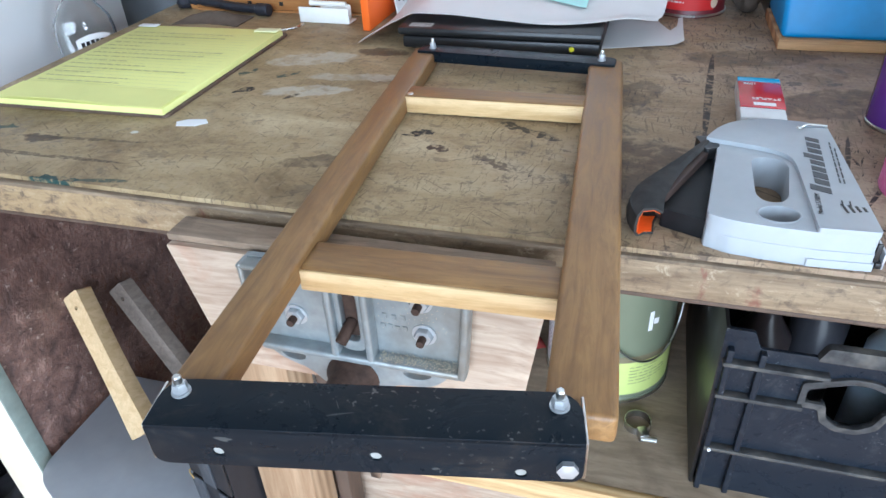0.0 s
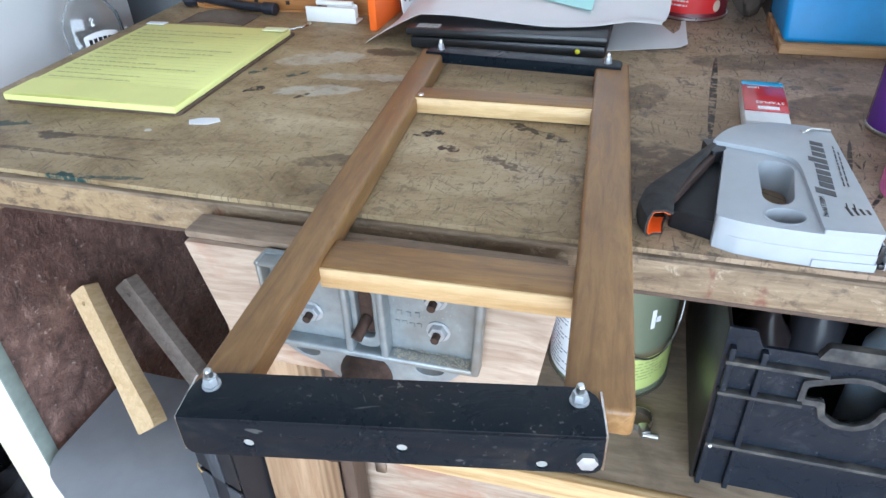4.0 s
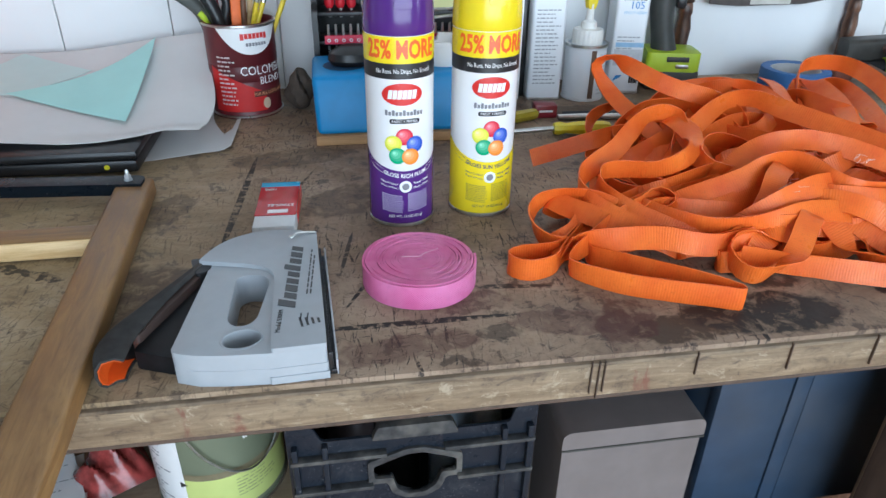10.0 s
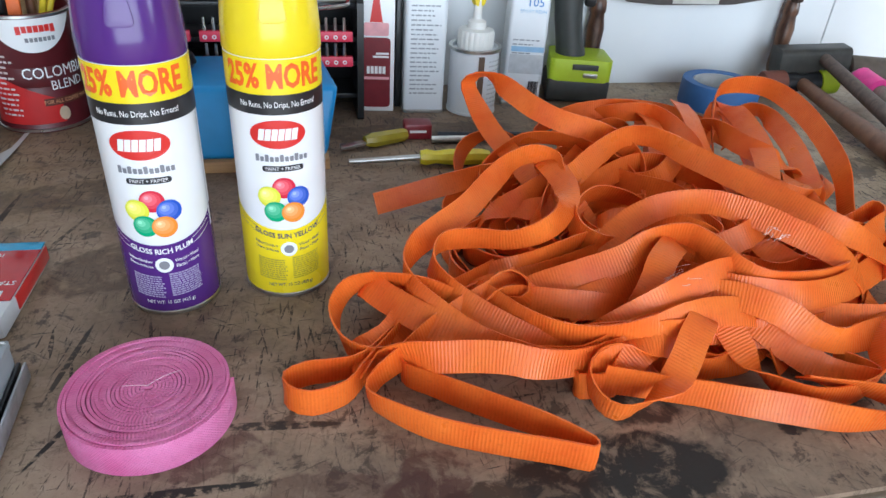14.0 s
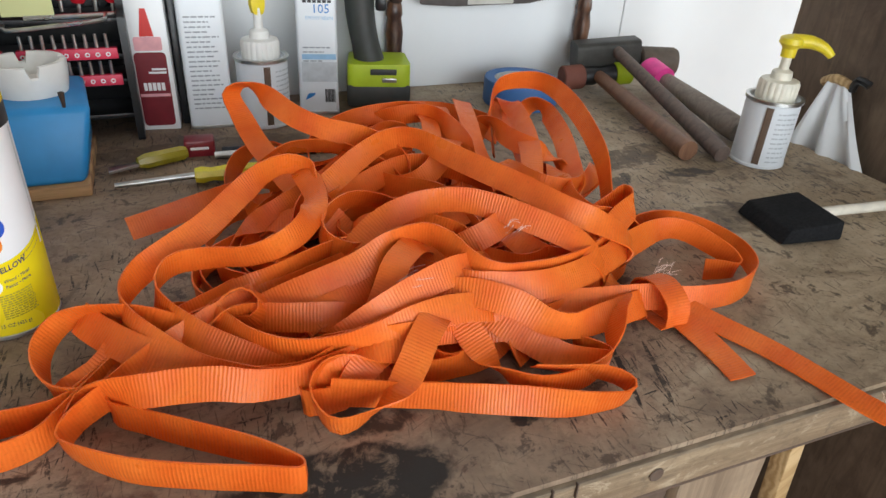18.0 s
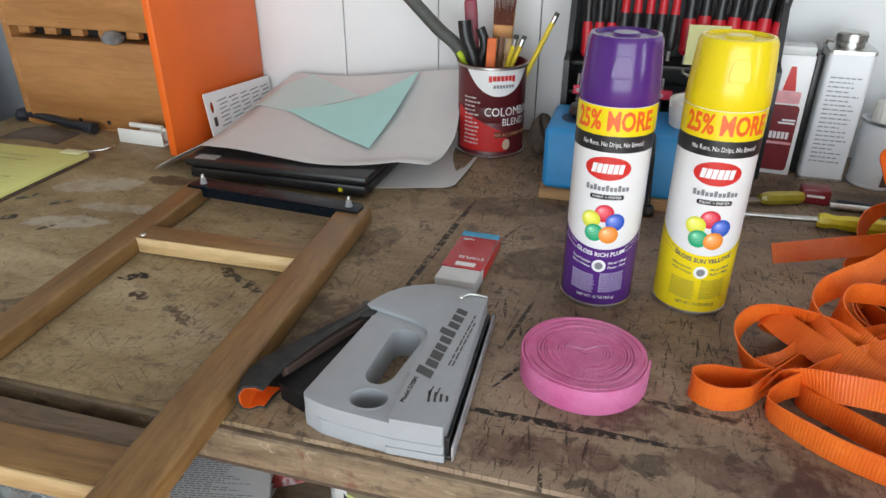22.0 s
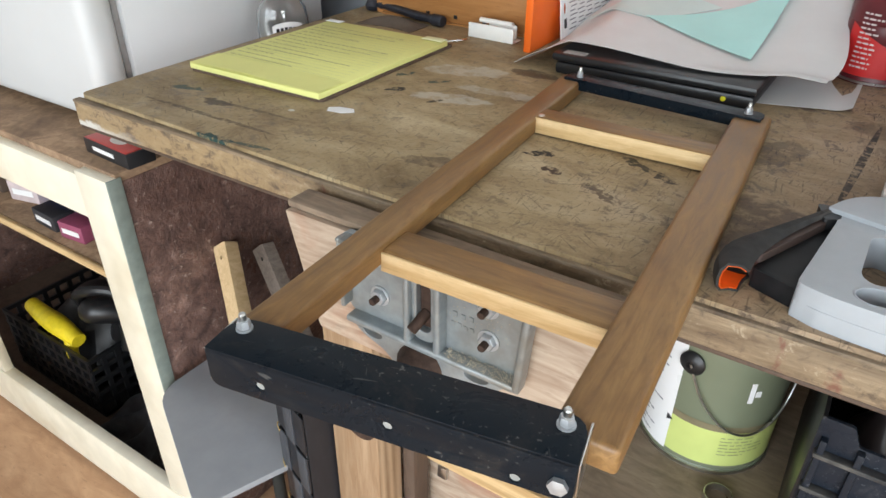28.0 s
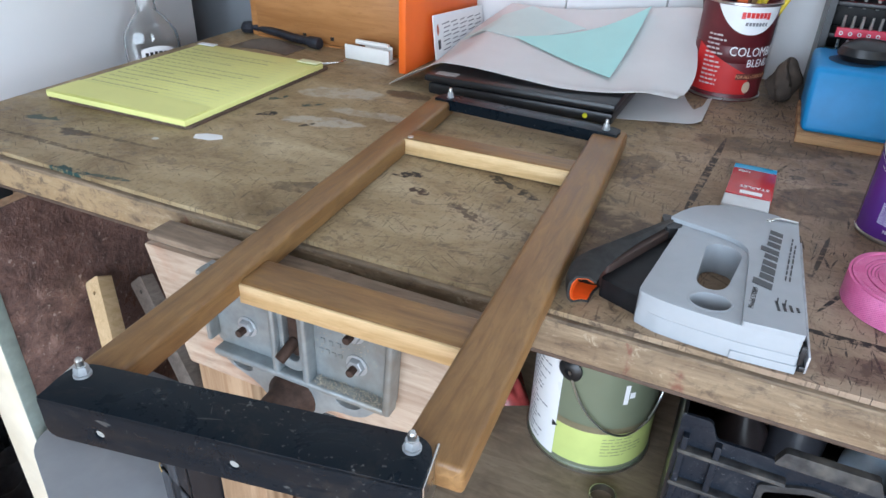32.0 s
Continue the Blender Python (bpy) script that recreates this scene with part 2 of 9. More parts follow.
def bench_top_mat():
    """Old hardboard: olive-tan and worn at one end, darker brown at the other, with oil blots, scratches and marker strokes."""
    m, n, l, b = shader("worn_bench_top", 0.6, 0, 0.3)
    v = tex_coords(n, l)
    vx = tex_coords(n, l, (1, 1.7, 1))
    a = noise_tex(n, l, vx, 7, 9, 0.72, 0.5)
    c = ramp(n, l, a, [(0.3, (0.135, 0.090, 0.062)), (0.5, (0.262, 0.184, 0.126)), (0.7, (0.38, 0.285, 0.20))])
    sep = n.new("ShaderNodeSeparateXYZ")
    l.new(v, sep.inputs[0])
    worn = math_node(n, l, "ADD", sep.outputs[0], math_node(n, l, "MULTIPLY", a, 0.5))
    pale = ramp(n, l, a, [(0.3, (0.15, 0.098, 0.046)), (0.5, (0.325, 0.24, 0.13)), (0.7, (0.47, 0.375, 0.23))])
    c = blend(n, l, pale, c, ramp(n, l, worn, [(0.70, (0, 0, 0)), (1.0, (1, 1, 1))]))
    grey_end = ramp(n, l, a, [(0.3, (0.19, 0.137, 0.084)), (0.5, (0.36, 0.272, 0.18)), (0.7, (0.48, 0.385, 0.27))])
    c = blend(n, l, c, grey_end, ramp(n, l, math_node(n, l, "MULTIPLY", worn, 0.5), [(0.76, (0, 0, 0)), (0.87, (1, 1, 1))]))
    dirty = ramp(n, l, worn, [(0.55, (0.15, 0.15, 0.15)), (0.95, (1, 1, 1))])
    fine = noise_tex(n, l, v, 170, 4, 0.7)
    mid = noise_tex(n, l, v, 46, 5, 0.7, 0.4)
    c = blend(n, l, c, (0.055, 0.038, 0.025), ramp(n, l, fine, [(0.53, (0, 0, 0)), (0.70, (0.42, 0.42, 0.42))]))
    c = blend(n, l, c, (0.05, 0.033, 0.024), math_node(n, l, "MULTIPLY", ramp(n, l, mid, [(0.57, (0, 0, 0)), (0.63, (0.75, 0.75, 0.75))]), ramp(n, l, worn, [(0.55, (0.45, 0.45, 0.45)), (0.95, (1, 1, 1))])))
    c = blend(n, l, c, (0.38, 0.30, 0.20), ramp(n, l, mid, [(0.30, (0.4, 0.4, 0.4)), (0.44, (0, 0, 0))]))
    vo = tex_coords(n, l, (1, 1, 1), (0, 0, 35))
    blot = noise_tex(n, l, vo, 11, 7, 0.72, 0.8)
    c = blend(n, l, c, (0.042, 0.024, 0.016), math_node(n, l, "MULTIPLY", ramp(n, l, blot, [(0.585, (0, 0, 0)), (0.64, (0.42, 0.42, 0.42))]), dirty))
    blot2 = noise_tex(n, l, v, 27, 6, 0.68, 0.5)
    c = blend(n, l, c, (0.065, 0.020, 0.018), math_node(n, l, "MULTIPLY", ramp(n, l, blot2, [(0.60, (0, 0, 0)), (0.64, (0.3, 0.3, 0.3))]), dirty))
    for ang, sc in ((24, 1.6), (78, 1.8), (-35, 1.5), (96, 1.7)):
        vs = tex_coords(n, l, (5 * sc, 70 * sc, 1), (0, 0, ang))
        s = noise_tex(n, l, vs, 3.4, 2, 0.5)
        c = blend(n, l, c, (0.04, 0.028, 0.02), ramp(n, l, s, [(0.675, (0, 0, 0)), (0.695, (0.45, 0.45, 0.45))]))
    # short dents, cuts and crusted strokes, mostly across the board, and hair-thin pale scratches
    crust = noise_tex(n, l, v, 260, 3, 0.7)
    zone = noise_tex(n, l, v, 7, 3, 0.6)
    torn_up = math_node(n, l, "MULTIPLY", ramp(n, l, crust, [(0.40, (0.1, 0.1, 0.1)), (0.52, (1, 1, 1))]), ramp(n, l, zone, [(0.44, (0, 0, 0)), (0.54, (1, 1, 1))]))
    for ang, wide, longer, thr in ((86, 150, 15, 0.67), (98, 120, 11, 0.68), (74, 190, 22, 0.675), (4, 170, 14, 0.70)):
        s = noise_tex(n, l, tex_coords(n, l, (longer, wide, 1), (0, 0, ang)), 2.2, 1, 0.4)
        c = blend(n, l, c, (0.020, 0.014, 0.013), math_node(n, l, "MULTIPLY", math_node(n, l, "MULTIPLY", ramp(n, l, s, [(thr, (0, 0, 0)), (thr + 0.015, (0.9, 0.9, 0.9))]), torn_up), dirty))
    for ang in (14, -22, 61):
        s = noise_tex(n, l, tex_coords(n, l, (1.6, 420, 1), (0, 0, ang)), 1.3, 1, 0.4)
        c = blend(n, l, c, (0.34, 0.26, 0.17), math_node(n, l, "MULTIPLY", ramp(n, l, s, [(0.75, (0, 0, 0)), (0.77, (0.3, 0.3, 0.3))]), dirty))
    # single marks, each a soft torn ellipse
    wob = n.new("ShaderNodeTexNoise")
    wob.inputs["Scale"].default_value, wob.inputs["Detail"].default_value = 60, 5
    l.new(v, wob.inputs["Vector"])
    sh = n.new("ShaderNodeVectorMath")
    sh.operation = "MULTIPLY_ADD"
    l.new(wob.outputs["Color"], sh.inputs[0])
    sh.inputs[1].default_value, sh.inputs[2].default_value = (0.026, 0.026, 0), (-0.013, -0.013, 0)
    ad = n.new("ShaderNodeVectorMath")
    l.new(v, ad.inputs[0])
    l.new(sh.outputs[0], ad.inputs[1])
    torn = noise_tex(n, l, v, 120, 3, 0.6)
    for x, y, hl, hw, turn, amount, tone in BENCH_MARKS:
        mp = n.new("ShaderNodeMapping")
        mp.vector_type = "TEXTURE"
        mp.inputs["Location"].default_value = (x, y, 0.9)
        mp.inputs["Rotation"].default_value = (0, 0, radians(turn))
        mp.inputs["Scale"].default_value = (hl * 1.3, hw * 1.3, 1)
        l.new((v if hw < 0.0034 else ad.outputs[0]), mp.inputs[0])
        g = n.new("ShaderNodeTexGradient")
        g.gradient_type = "SPHERICAL"
        l.new(mp.outputs[0], g.inputs[0])
        edge_, low_ = (0.14, 0.12) if hw < 0.006 else (0.16, 0.5)
        mk = math_node(n, l, "MULTIPLY", ramp(n, l, g.outputs["Fac"], [(0.03, (0, 0, 0)), (edge_, (1, 1, 1))]), ramp(n, l, (torn if hw < 0.006 else mid), [(0.40, (amount * low_,) * 3), (0.50, (min(1.0, amount * 1.25),) * 3)]))
        c = blend(n, l, c, tone, mk)
    l.new(c, b.inputs["Base Color"])
    l.new(ramp(n, l, mid, [(0.4, (0.66, 0.66, 0.66)), (0.7, (0.42, 0.42, 0.42))]), b.inputs["Roughness"])
    bump(n, l, b, fine, 0.22, 0.0008)
    return m


def edge_mat():
    """Worn front board: tan wood with long grain, grime in blotches, scraped light patches and dark red dribbles."""
    m, n, l, b = shader("worn_edge_board", 0.7)
    v = tex_coords(n, l, (1, 9, 9))
    g = noise_tex(n, l, v, 11, 8, 0.7, 0.6)
    v2 = tex_coords(n, l, (1, 1.5, 1.5))
    p = noise_tex(n, l, v2, 44, 7, 0.74, 0.5)
    c = ramp(n, l, g, [(0.3, (0.125, 0.080, 0.043)), (0.52, (0.215, 0.155, 0.094)), (0.72, (0.35, 0.265, 0.165))])
    c = blend(n, l, c, (0.075, 0.052, 0.036), ramp(n, l, p, [(0.34, (0.75, 0.75, 0.75)), (0.47, (0, 0, 0))]))
    c = blend(n, l, c, (0.42, 0.345, 0.24), ramp(n, l, p, [(0.56, (0, 0, 0)), (0.66, (0.75, 0.75, 0.75))]))
    v3 = tex_coords(n, l, (1, 1, 0.5))
    r = noise_tex(n, l, v3, 17, 6, 0.7, 0.3)
    c = blend(n, l, c, (0.16, 0.045, 0.03), ramp(n, l, r, [(0.60, (0, 0, 0)), (0.66, (0.65, 0.65, 0.65))]))
    # the left end is rubbed down to raw pale wood, with scraped white paint at the corner
    place = n.new("ShaderNodeSeparateXYZ")
    l.new(tex_coords(n, l), place.inputs[0])
    along = math_node(n, l, "ADD", place.outputs[0], math_node(n, l, "MULTIPLY", g, 0.12))
    raw = math_node(n, l, "MULTIPLY", ramp(n, l, along, [(0.16, (0.6, 0.6, 0.6)), (0.32, (0, 0, 0))]), ramp(n, l, p, [(0.40, (0, 0, 0)), (0.52, (1, 1, 1))]))
    c = blend(n, l, c, (0.40, 0.285, 0.145), raw)
    low = math_node(n, l, "MULTIPLY_ADD", place.outputs[2], 30.0)
    n[-1].inputs[2].default_value = -25.86
    scraped = math_node(n, l, "MULTIPLY", ramp(n, l, math_node(n, l, "ADD", along, 0.5), [(0.40, (1, 1, 1)), (0.50, (0, 0, 0))]), ramp(n, l, math_node(n, l, "ADD", low, math_node(n, l, "MULTIPLY", p, 0.8)), [(0.62, (0.9, 0.9, 0.9)), (0.72, (0, 0, 0))]))
    c = blend(n, l, c, (0.66, 0.66, 0.62), scraped)
    v4 = tex_coords(n, l, (14, 1, 1.2))
    u = noise_tex(n, l, v4, 16, 4, 0.7)
    c = blend(n, l, c, (0.07, 0.045, 0.032), ramp(n, l, u, [(0.58, (0, 0, 0)), (0.72, (0.28, 0.28, 0.28))]))
    l.new(c, b.inputs["Base Color"])
    bump(n, l, b, g, 0.4, 0.0015)
    return m


def webbing_mat(name, col, lightc, pitch, rib_depth, weave=0.0):
    """Woven nylon strap: fine uneven ribs across it, from the strip's own UV along its length; light shines through a little."""
    m, n, l, b = shader(name, 0.33, 0, 0.45)
    uv = n.new("ShaderNodeUVMap")
    sep = n.new("ShaderNodeSeparateXYZ")
    l.new(uv.outputs[0], sep.inputs[0])
    v = tex_coords(n, l)
    jit = noise_tex(n, l, v, 190, 2)
    run = math_node(n, l, "MULTIPLY_ADD", jit, 0.0011)
    l.new(sep.outputs[0], n[-1].inputs[2])
    rib = math_node(n, l, "SINE", math_node(n, l, "MULTIPLY", run, 2 * math.pi / pitch))
    if weave:
        so = n.new("ShaderNodeSeparateXYZ")
        l.new(v, so.inputs[0])
        rib = math_node(n, l, "MULTIPLY", rib, math_node(n, l, "SINE", math_node(n, l, "MULTIPLY", so.outputs[2], 2 * math.pi / weave)))
    f = math_node(n, l, "MULTIPLY_ADD", rib, 0.5)
    n[-1].inputs[2].default_value = 0.5
    big = noise_tex(n, l, v, 24, 3)
    fine = noise_tex(n, l, v, 420, 2)
    c = ramp(n, l, big, [(0.3, [x * 0.86 for x in col]), (0.7, lightc)])
    c = blend(n, l, c, [x * 0.6 for x in col], math_node(n, l, "MULTIPLY", f, 0.28 if weave else 0.13))
    c = blend(n, l, c, [x * 0.55 for x in col], ramp(n, l, fine, [(0.55, (0, 0, 0)), (0.8, (0.4, 0.4, 0.4))]))
    l.new(c, b.inputs["Base Color"])
    l.new(ramp(n, l, big, [(0.3, (0.44, 0.44, 0.44)), (0.7, (0.26, 0.26, 0.26))]), b.inputs["Roughness"])
    # ribs stand out on some stretches and are pulled flat on others
    worn = ramp(n, l, noise_tex(n, l, v, 11, 2), [(0.36, (0.3, 0.3, 0.3)), (0.58, (1, 1, 1))])
    bump(n, l, b, math_node(n, l, "MULTIPLY", f, worn), rib_depth, 0.0009)
    tr = n.new("ShaderNodeBsdfTranslucent")
    l.new(c, tr.inputs["Color"])
    mixn = n.new("ShaderNodeMixShader")
    mixn.inputs[0].default_value = 0.2
    l.new(b.outputs[0], mixn.inputs[1])
    l.new(tr.outputs[0], mixn.inputs[2])
    l.new(mixn.outputs[0], n["Material Output"].inputs["Surface"])
    return m


def glass_mat(name, col=(1, 1, 1), rough=0.02):
    m, n, l, b = shader(name, rough)
    b.inputs["Base Color"].default_value = (*col, 1)
    b.inputs["Transmission Weight"].default_value = 1.0
    b.inputs["IOR"].default_value = 1.45
    return m


def paper_mat(name, col, trans=0.0, rough=0.7, sheer=1.0):
    m, n, l, b = shader(name, rough, 0, 0.3)
    v = tex_coords(n, l)
    f = noise_tex(n, l, v, 12, 4)
    c = ramp(n, l, f, [(0.3, [x * 0.93 for x in col]), (0.7, col)])
    l.new(c, b.inputs["Base Color"])
    b.inputs["Alpha"].default_value = sheer
    bump(n, l, b, f, 0.1, 0.002)
    return m


BENCH = bench_top_mat()
EDGE = edge_mat()
ORANGE_WEB = webbing_mat("orange_webbing", (1.0, 0.152, 0.012), (1.0, 0.242, 0.034), 0.0024, 0.42)
PINK_WEB = webbing_mat("pink_webbing", (0.95, 0.175, 0.46), (1.0, 0.345, 0.65), 0.0021, 0.8, 0.0021)
BROWN_WOOD = wood("brown_stained_wood", (0.165, 0.082, 0.026), (0.315, 0.178, 0.064), 1.1, (1, 8, 8), rough=0.45, stain=(0.12, 0.058, 0.02), amount=0.35, rings=0.04)
PALE_HANDLE = wood("pale_handle_wood", (0.58, 0.39, 0.19), (0.78, 0.58, 0.34), 1.4, (4, 4, 2), rough=0.5, rings=0.0)
CAB_TOP = wood("brown_cabinet_board", (0.21, 0.128, 0.072), (0.43, 0.285, 0.175), 1.0, (3, 3, 3), rough=0.7, stain=(0.08, 0.045, 0.03), amount=0.6, rings=0.0)
FACE_PINE = wood("fresh_pine_face", (0.60, 0.395, 0.17), (0.88, 0.67, 0.38), 1.4, (1, 12, 12), rough=0.6, stain=(0.34, 0.2, 0.08), amount=0.4, rings=0.3)
RAW_PINE = wood("raw_pine", (0.44, 0.27, 0.11), (0.70, 0.50, 0.26), 1.4, (1, 12, 12), rough=0.62)
PLY = wood("birch_plywood", (0.31, 0.21, 0.145), (0.57, 0.455, 0.345), 0.8, (1, 4, 7), rough=0.65, stain=(0.34, 0.15, 0.085), amount=0.7, rings=0.0)
FIR = wood("fir_post", (0.30, 0.185, 0.10), (0.52, 0.365, 0.225), 1.0, (9, 9, 0.6), rough=0.65, rings=0.35)
LEG_WOOD = wood("weathered_leg_wood", (0.17, 0.115, 0.072), (0.36, 0.265, 0.175), 1.0, (9, 9, 0.6), rough=0.7, stain=(0.09, 0.06, 0.04), amount=0.5, rings=0.3)
SHELF_WOOD = wood("shelf_plywood", (0.19, 0.135, 0.085), (0.36, 0.28, 0.19), 0.8, (1, 5, 5), rough=0.7, stain=(0.09, 0.06, 0.04), amount=0.5, rings=0.06)
END_BOARD = wood("weathered_end_board", (0.10, 0.066, 0.043), (0.21, 0.148, 0.10), 0.9, (5, 5, 0.8), rough=0.75, stain=(0.05, 0.032, 0.022), amount=0.6, rings=0.0)
DARK_WOOD = wood("dark_wood", (0.06, 0.038, 0.025), (0.13, 0.085, 0.06), 0.7, (5, 5, 0.7), rough=0.7, rings=0.06)
HANDLE_WOOD = wood("hammer_handle_wood", (0.16, 0.07, 0.036), (0.27, 0.135, 0.075), 1.5, (4, 4, 1), rough=0.45, rings=0.0)
GREY_HANDLE = wood("weathered_handle", (0.2, 0.155, 0.125), (0.36, 0.295, 0.245), 1.5, (4, 4, 2), rough=0.65, rings=0.0)
FLOOR_MAT = wood("floor_plywood", (0.46, 0.26, 0.14), (0.64, 0.4, 0.235), 0.5, (1.5, 4, 4), rough=0.6, stain=(0.34, 0.17, 0.08), amount=0.35, rings=0.05)
CHEST_WOOD = wood("varnished_chest_wood", (0.34, 0.145, 0.042), (0.5, 0.24, 0.08), 0.7, (1, 8, 8), rough=0.4, rings=0.2)


def dusty_black(name, col, dust, speck, amount, gloss):
    """Black paint or plastic with a film of dust, scuffs and small light chips."""
    m, n, l, b = shader(name, 0.3, 0, gloss)
    v = tex_coords(n, l)
    film = noise_tex(n, l, v, 22, 8, 0.76, 0.6)
    chips = noise_tex(n, l, v, 330, 2, 0.5)
    zone = noise_tex(n, l, v, 9, 4, 0.6)
    c = blend(n, l, col, dust, ramp(n, l, film, [(0.54, (0, 0, 0)), (0.76, (0.6, 0.6, 0.6))]))
    for ang in (20, -55):
        s = noise_tex(n, l, tex_coords(n, l, (16, 160, 60), (0, 0, ang)), 2.5, 2, 0.5)
        c = blend(n, l, c, speck, ramp(n, l, s, [(0.72, (0, 0, 0)), (0.75, (amount * 0.4,) * 3)]))
    hit = math_node(n, l, "MULTIPLY", ramp(n, l, chips, [(0.66, (0, 0, 0)), (0.71, (amount,) * 3)]), ramp(n, l, zone, [(0.5, (0.0, 0.0, 0.0)), (0.66, (1, 1, 1))]))
    c = blend(n, l, c, speck, hit)
    l.new(c, b.inputs["Base Color"])
    l.new(ramp(n, l, film, [(0.35, (0.2, 0.2, 0.2)), (0.7, (0.5, 0.5, 0.5))]), b.inputs["Roughness"])
    bump(n, l, b, film, 0.08, 0.001)
    return m


BLACK_MET = dusty_black("black_painted_steel", (0.005, 0.009, 0.014), (0.050, 0.042, 0.035), (0.30, 0.29, 0.27), 0.42, 0.16)
OLD_LIP = wood("dirty_lip_wood", (0.11, 0.078, 0.050), (0.31, 0.235, 0.155), 1.2, (1, 5, 5), rough=0.75, stain=(0.03, 0.022, 0.016), amount=0.8, rings=0.05)
OLD_JAW = wood("old_jaw_wood", (0.13, 0.09, 0.06), (0.33, 0.245, 0.17), 1.0, (1, 6, 6), rough=0.75, stain=(0.06, 0.042, 0.03), amount=0.6, rings=0.1)
ZINC = plain("bright_zinc", (0.46, 0.48, 0.5), 0.36, 0.55, 0.12, 120, 0.05)
STEEL = plain("zinc_steel", (0.55, 0.55, 0.53), 0.3, 1.0, 0.15, 120, 0.05)
CAST = plain("cast_aluminium", (0.30, 0.33, 0.34), 0.42, 0.5, 0.15, 70, 0.2, dirt=(0.2, 0.17, 0.12))
RUST = plain("rusty_steel", (0.06, 0.035, 0.025), 0.75, 0.4, 0.4, 120, 0.4)
WHITE_WALL = plain("white_wall_paint", (0.74, 0.75, 0.755), 0.5, 0, 0.02, 8, 0.04)
GREY_WALL = plain("grey_board_wall", (0.36, 0.36, 0.355), 0.7, 0, 0.06, 6, 0.05)
CREAM = plain("cream_paint", (0.78, 0.72, 0.58), 0.5, 0, 0.06, 20, 0.1, dirt=(0.5, 0.42, 0.28))
GREY_PAINT = plain("grey_panel_paint", (0.22, 0.235, 0.255), 0.55, 0, 0.06, 15, 0.05)
BLACK_PL = plain("black_plastic", (0.012, 0.012, 0.013), 0.35, 0, 0.3, 80, 0.1)
CRATE_PL = dusty_black("dusty_black_crate", (0.013, 0.017, 0.025), (0.075, 0.078, 0.085), (0.3, 0.31, 0.33), 0.5, 0.2)
RIB_DUST = plain("dusty_rib", (0.035, 0.035, 0.036), 0.7, 0, 0.5, 90, 0.3, dirt=(0.2, 0.185, 0.155))
STAPLE_GREY = plain("light_grey_enamel", (0.345, 0.37, 0.395), 0.38, 0.0, 0.04, 50, 0.03)
WHITE_PL = plain("white_plastic", (0.78, 0.77, 0.73), 0.4, 0, 0.04, 40, 0.03)
WHITE_PRINT = plain("white_print", (0.82, 0.82, 0.82), 0.3, 0, 0.02, 30, 0)
BLACK_PRINT = plain("black_print", (0.02, 0.02, 0.022), 0.35, 0, 0.1, 30, 0)
RED_PRINT = plain("red_print", (0.62, 0.03, 0.025), 0.3, 0, 0.05, 30, 0)
ORANGE_PRINT = plain("orange_print", (0.82, 0.13, 0.02), 0.3, 0, 0.05, 30, 0)
PURPLE = plain("purple_gloss", (0.085, 0.025, 0.19), 0.2, 0, 0.05, 30, 0.0)
YELLOW = plain("yellow_gloss", (0.84, 0.66, 0.012), 0.25, 0, 0.03, 30, 0.0)
BLUE_PAINT = plain("bright_blue_paint", (0.02, 0.24, 0.55), 0.45, 0, 0.1, 25, 0.1)
ORANGE_PAINT = plain("orange_panel_paint", (0.8, 0.14, 0.012), 0.45, 0, 0.06, 10, 0.06)
BLUE_GREY = plain("dark_blue_paint", (0.02, 0.042, 0.08), 0.5, 0, 0.2, 20, 0.15, dirt=(0.06, 0.07, 0.085))
TAUPE = plain("taupe_enamel", (0.165, 0.145, 0.14), 0.5, 0, 0.08, 25, 0.08, dirt=(0.12, 0.1, 0.09))
RED_PL = plain("red_plastic", (0.55, 0.012, 0.025), 0.4, 0, 0.08, 50, 0.05)
PINK_PL = plain("pink_red_plastic", (0.7, 0.04, 0.09), 0.45, 0, 0.08, 50, 0.05)
LIME = plain("lime_plastic", (0.46, 0.6, 0.02), 0.42, 0, 0.06, 50, 0.05)
DARK_GREY = plain("dark_grey_plastic", (0.045, 0.048, 0.045), 0.5, 0, 0.15, 60, 0.1)


# ---- mesh helpers ----
def part(name, bm, material, parent, label="", smooth=35):
    me = bpy.data.meshes.new(name)
    bm.normal_update()
    bm.to_mesh(me)
    bm.free()
    for mt in material if isinstance(material, (list, tuple)) else [material]:
        me.materials.append(mt)
    if smooth:
        me.shade_smooth()
        me.set_sharp_from_angle(angle=radians(smooth))
    ob = new(name, me)
    if parent:
        ob.parent = parent
    if label:
        ob["label"] = label
    return ob


def thing(name, label, category, m=None, group="", kind=""):
    ob = new(name)
    ob.empty_display_size = 0.03
    if m is not None:
        ob.matrix_basis = m
    return tagged(ob, label, category, group, kind)


def place_mesh(bm, verts, m):
    if m is not None:
        bmesh.ops.transform(bm, matrix=m, verts=verts)
    return verts


def add_box(bm, c, s, bev=0.0, m=None, seg=2):
    r = bmesh.ops.create_cube(bm, size=1.0)
    vs = r["verts"]
    bmesh.ops.scale(bm, vec=s, verts=vs)
    if bev:
        es = list({e for v in vs for e in v.link_edges})
        out = bmesh.ops.bevel(bm, geom=es, offset=bev, segments=seg, affect="EDGES", profile=0.5)
        vs = list({v for f in out["faces"] for v in f.verts} | {v for v in vs if v.is_valid})
    bmesh.ops.translate(bm, vec=c, verts=vs)
    return place_mesh(bm, vs, m)


def box(c, s, bev=0.0, m=None, seg=2):
    bm = bmesh.new()
    add_box(bm, c, s, bev, m, seg)
    return bm


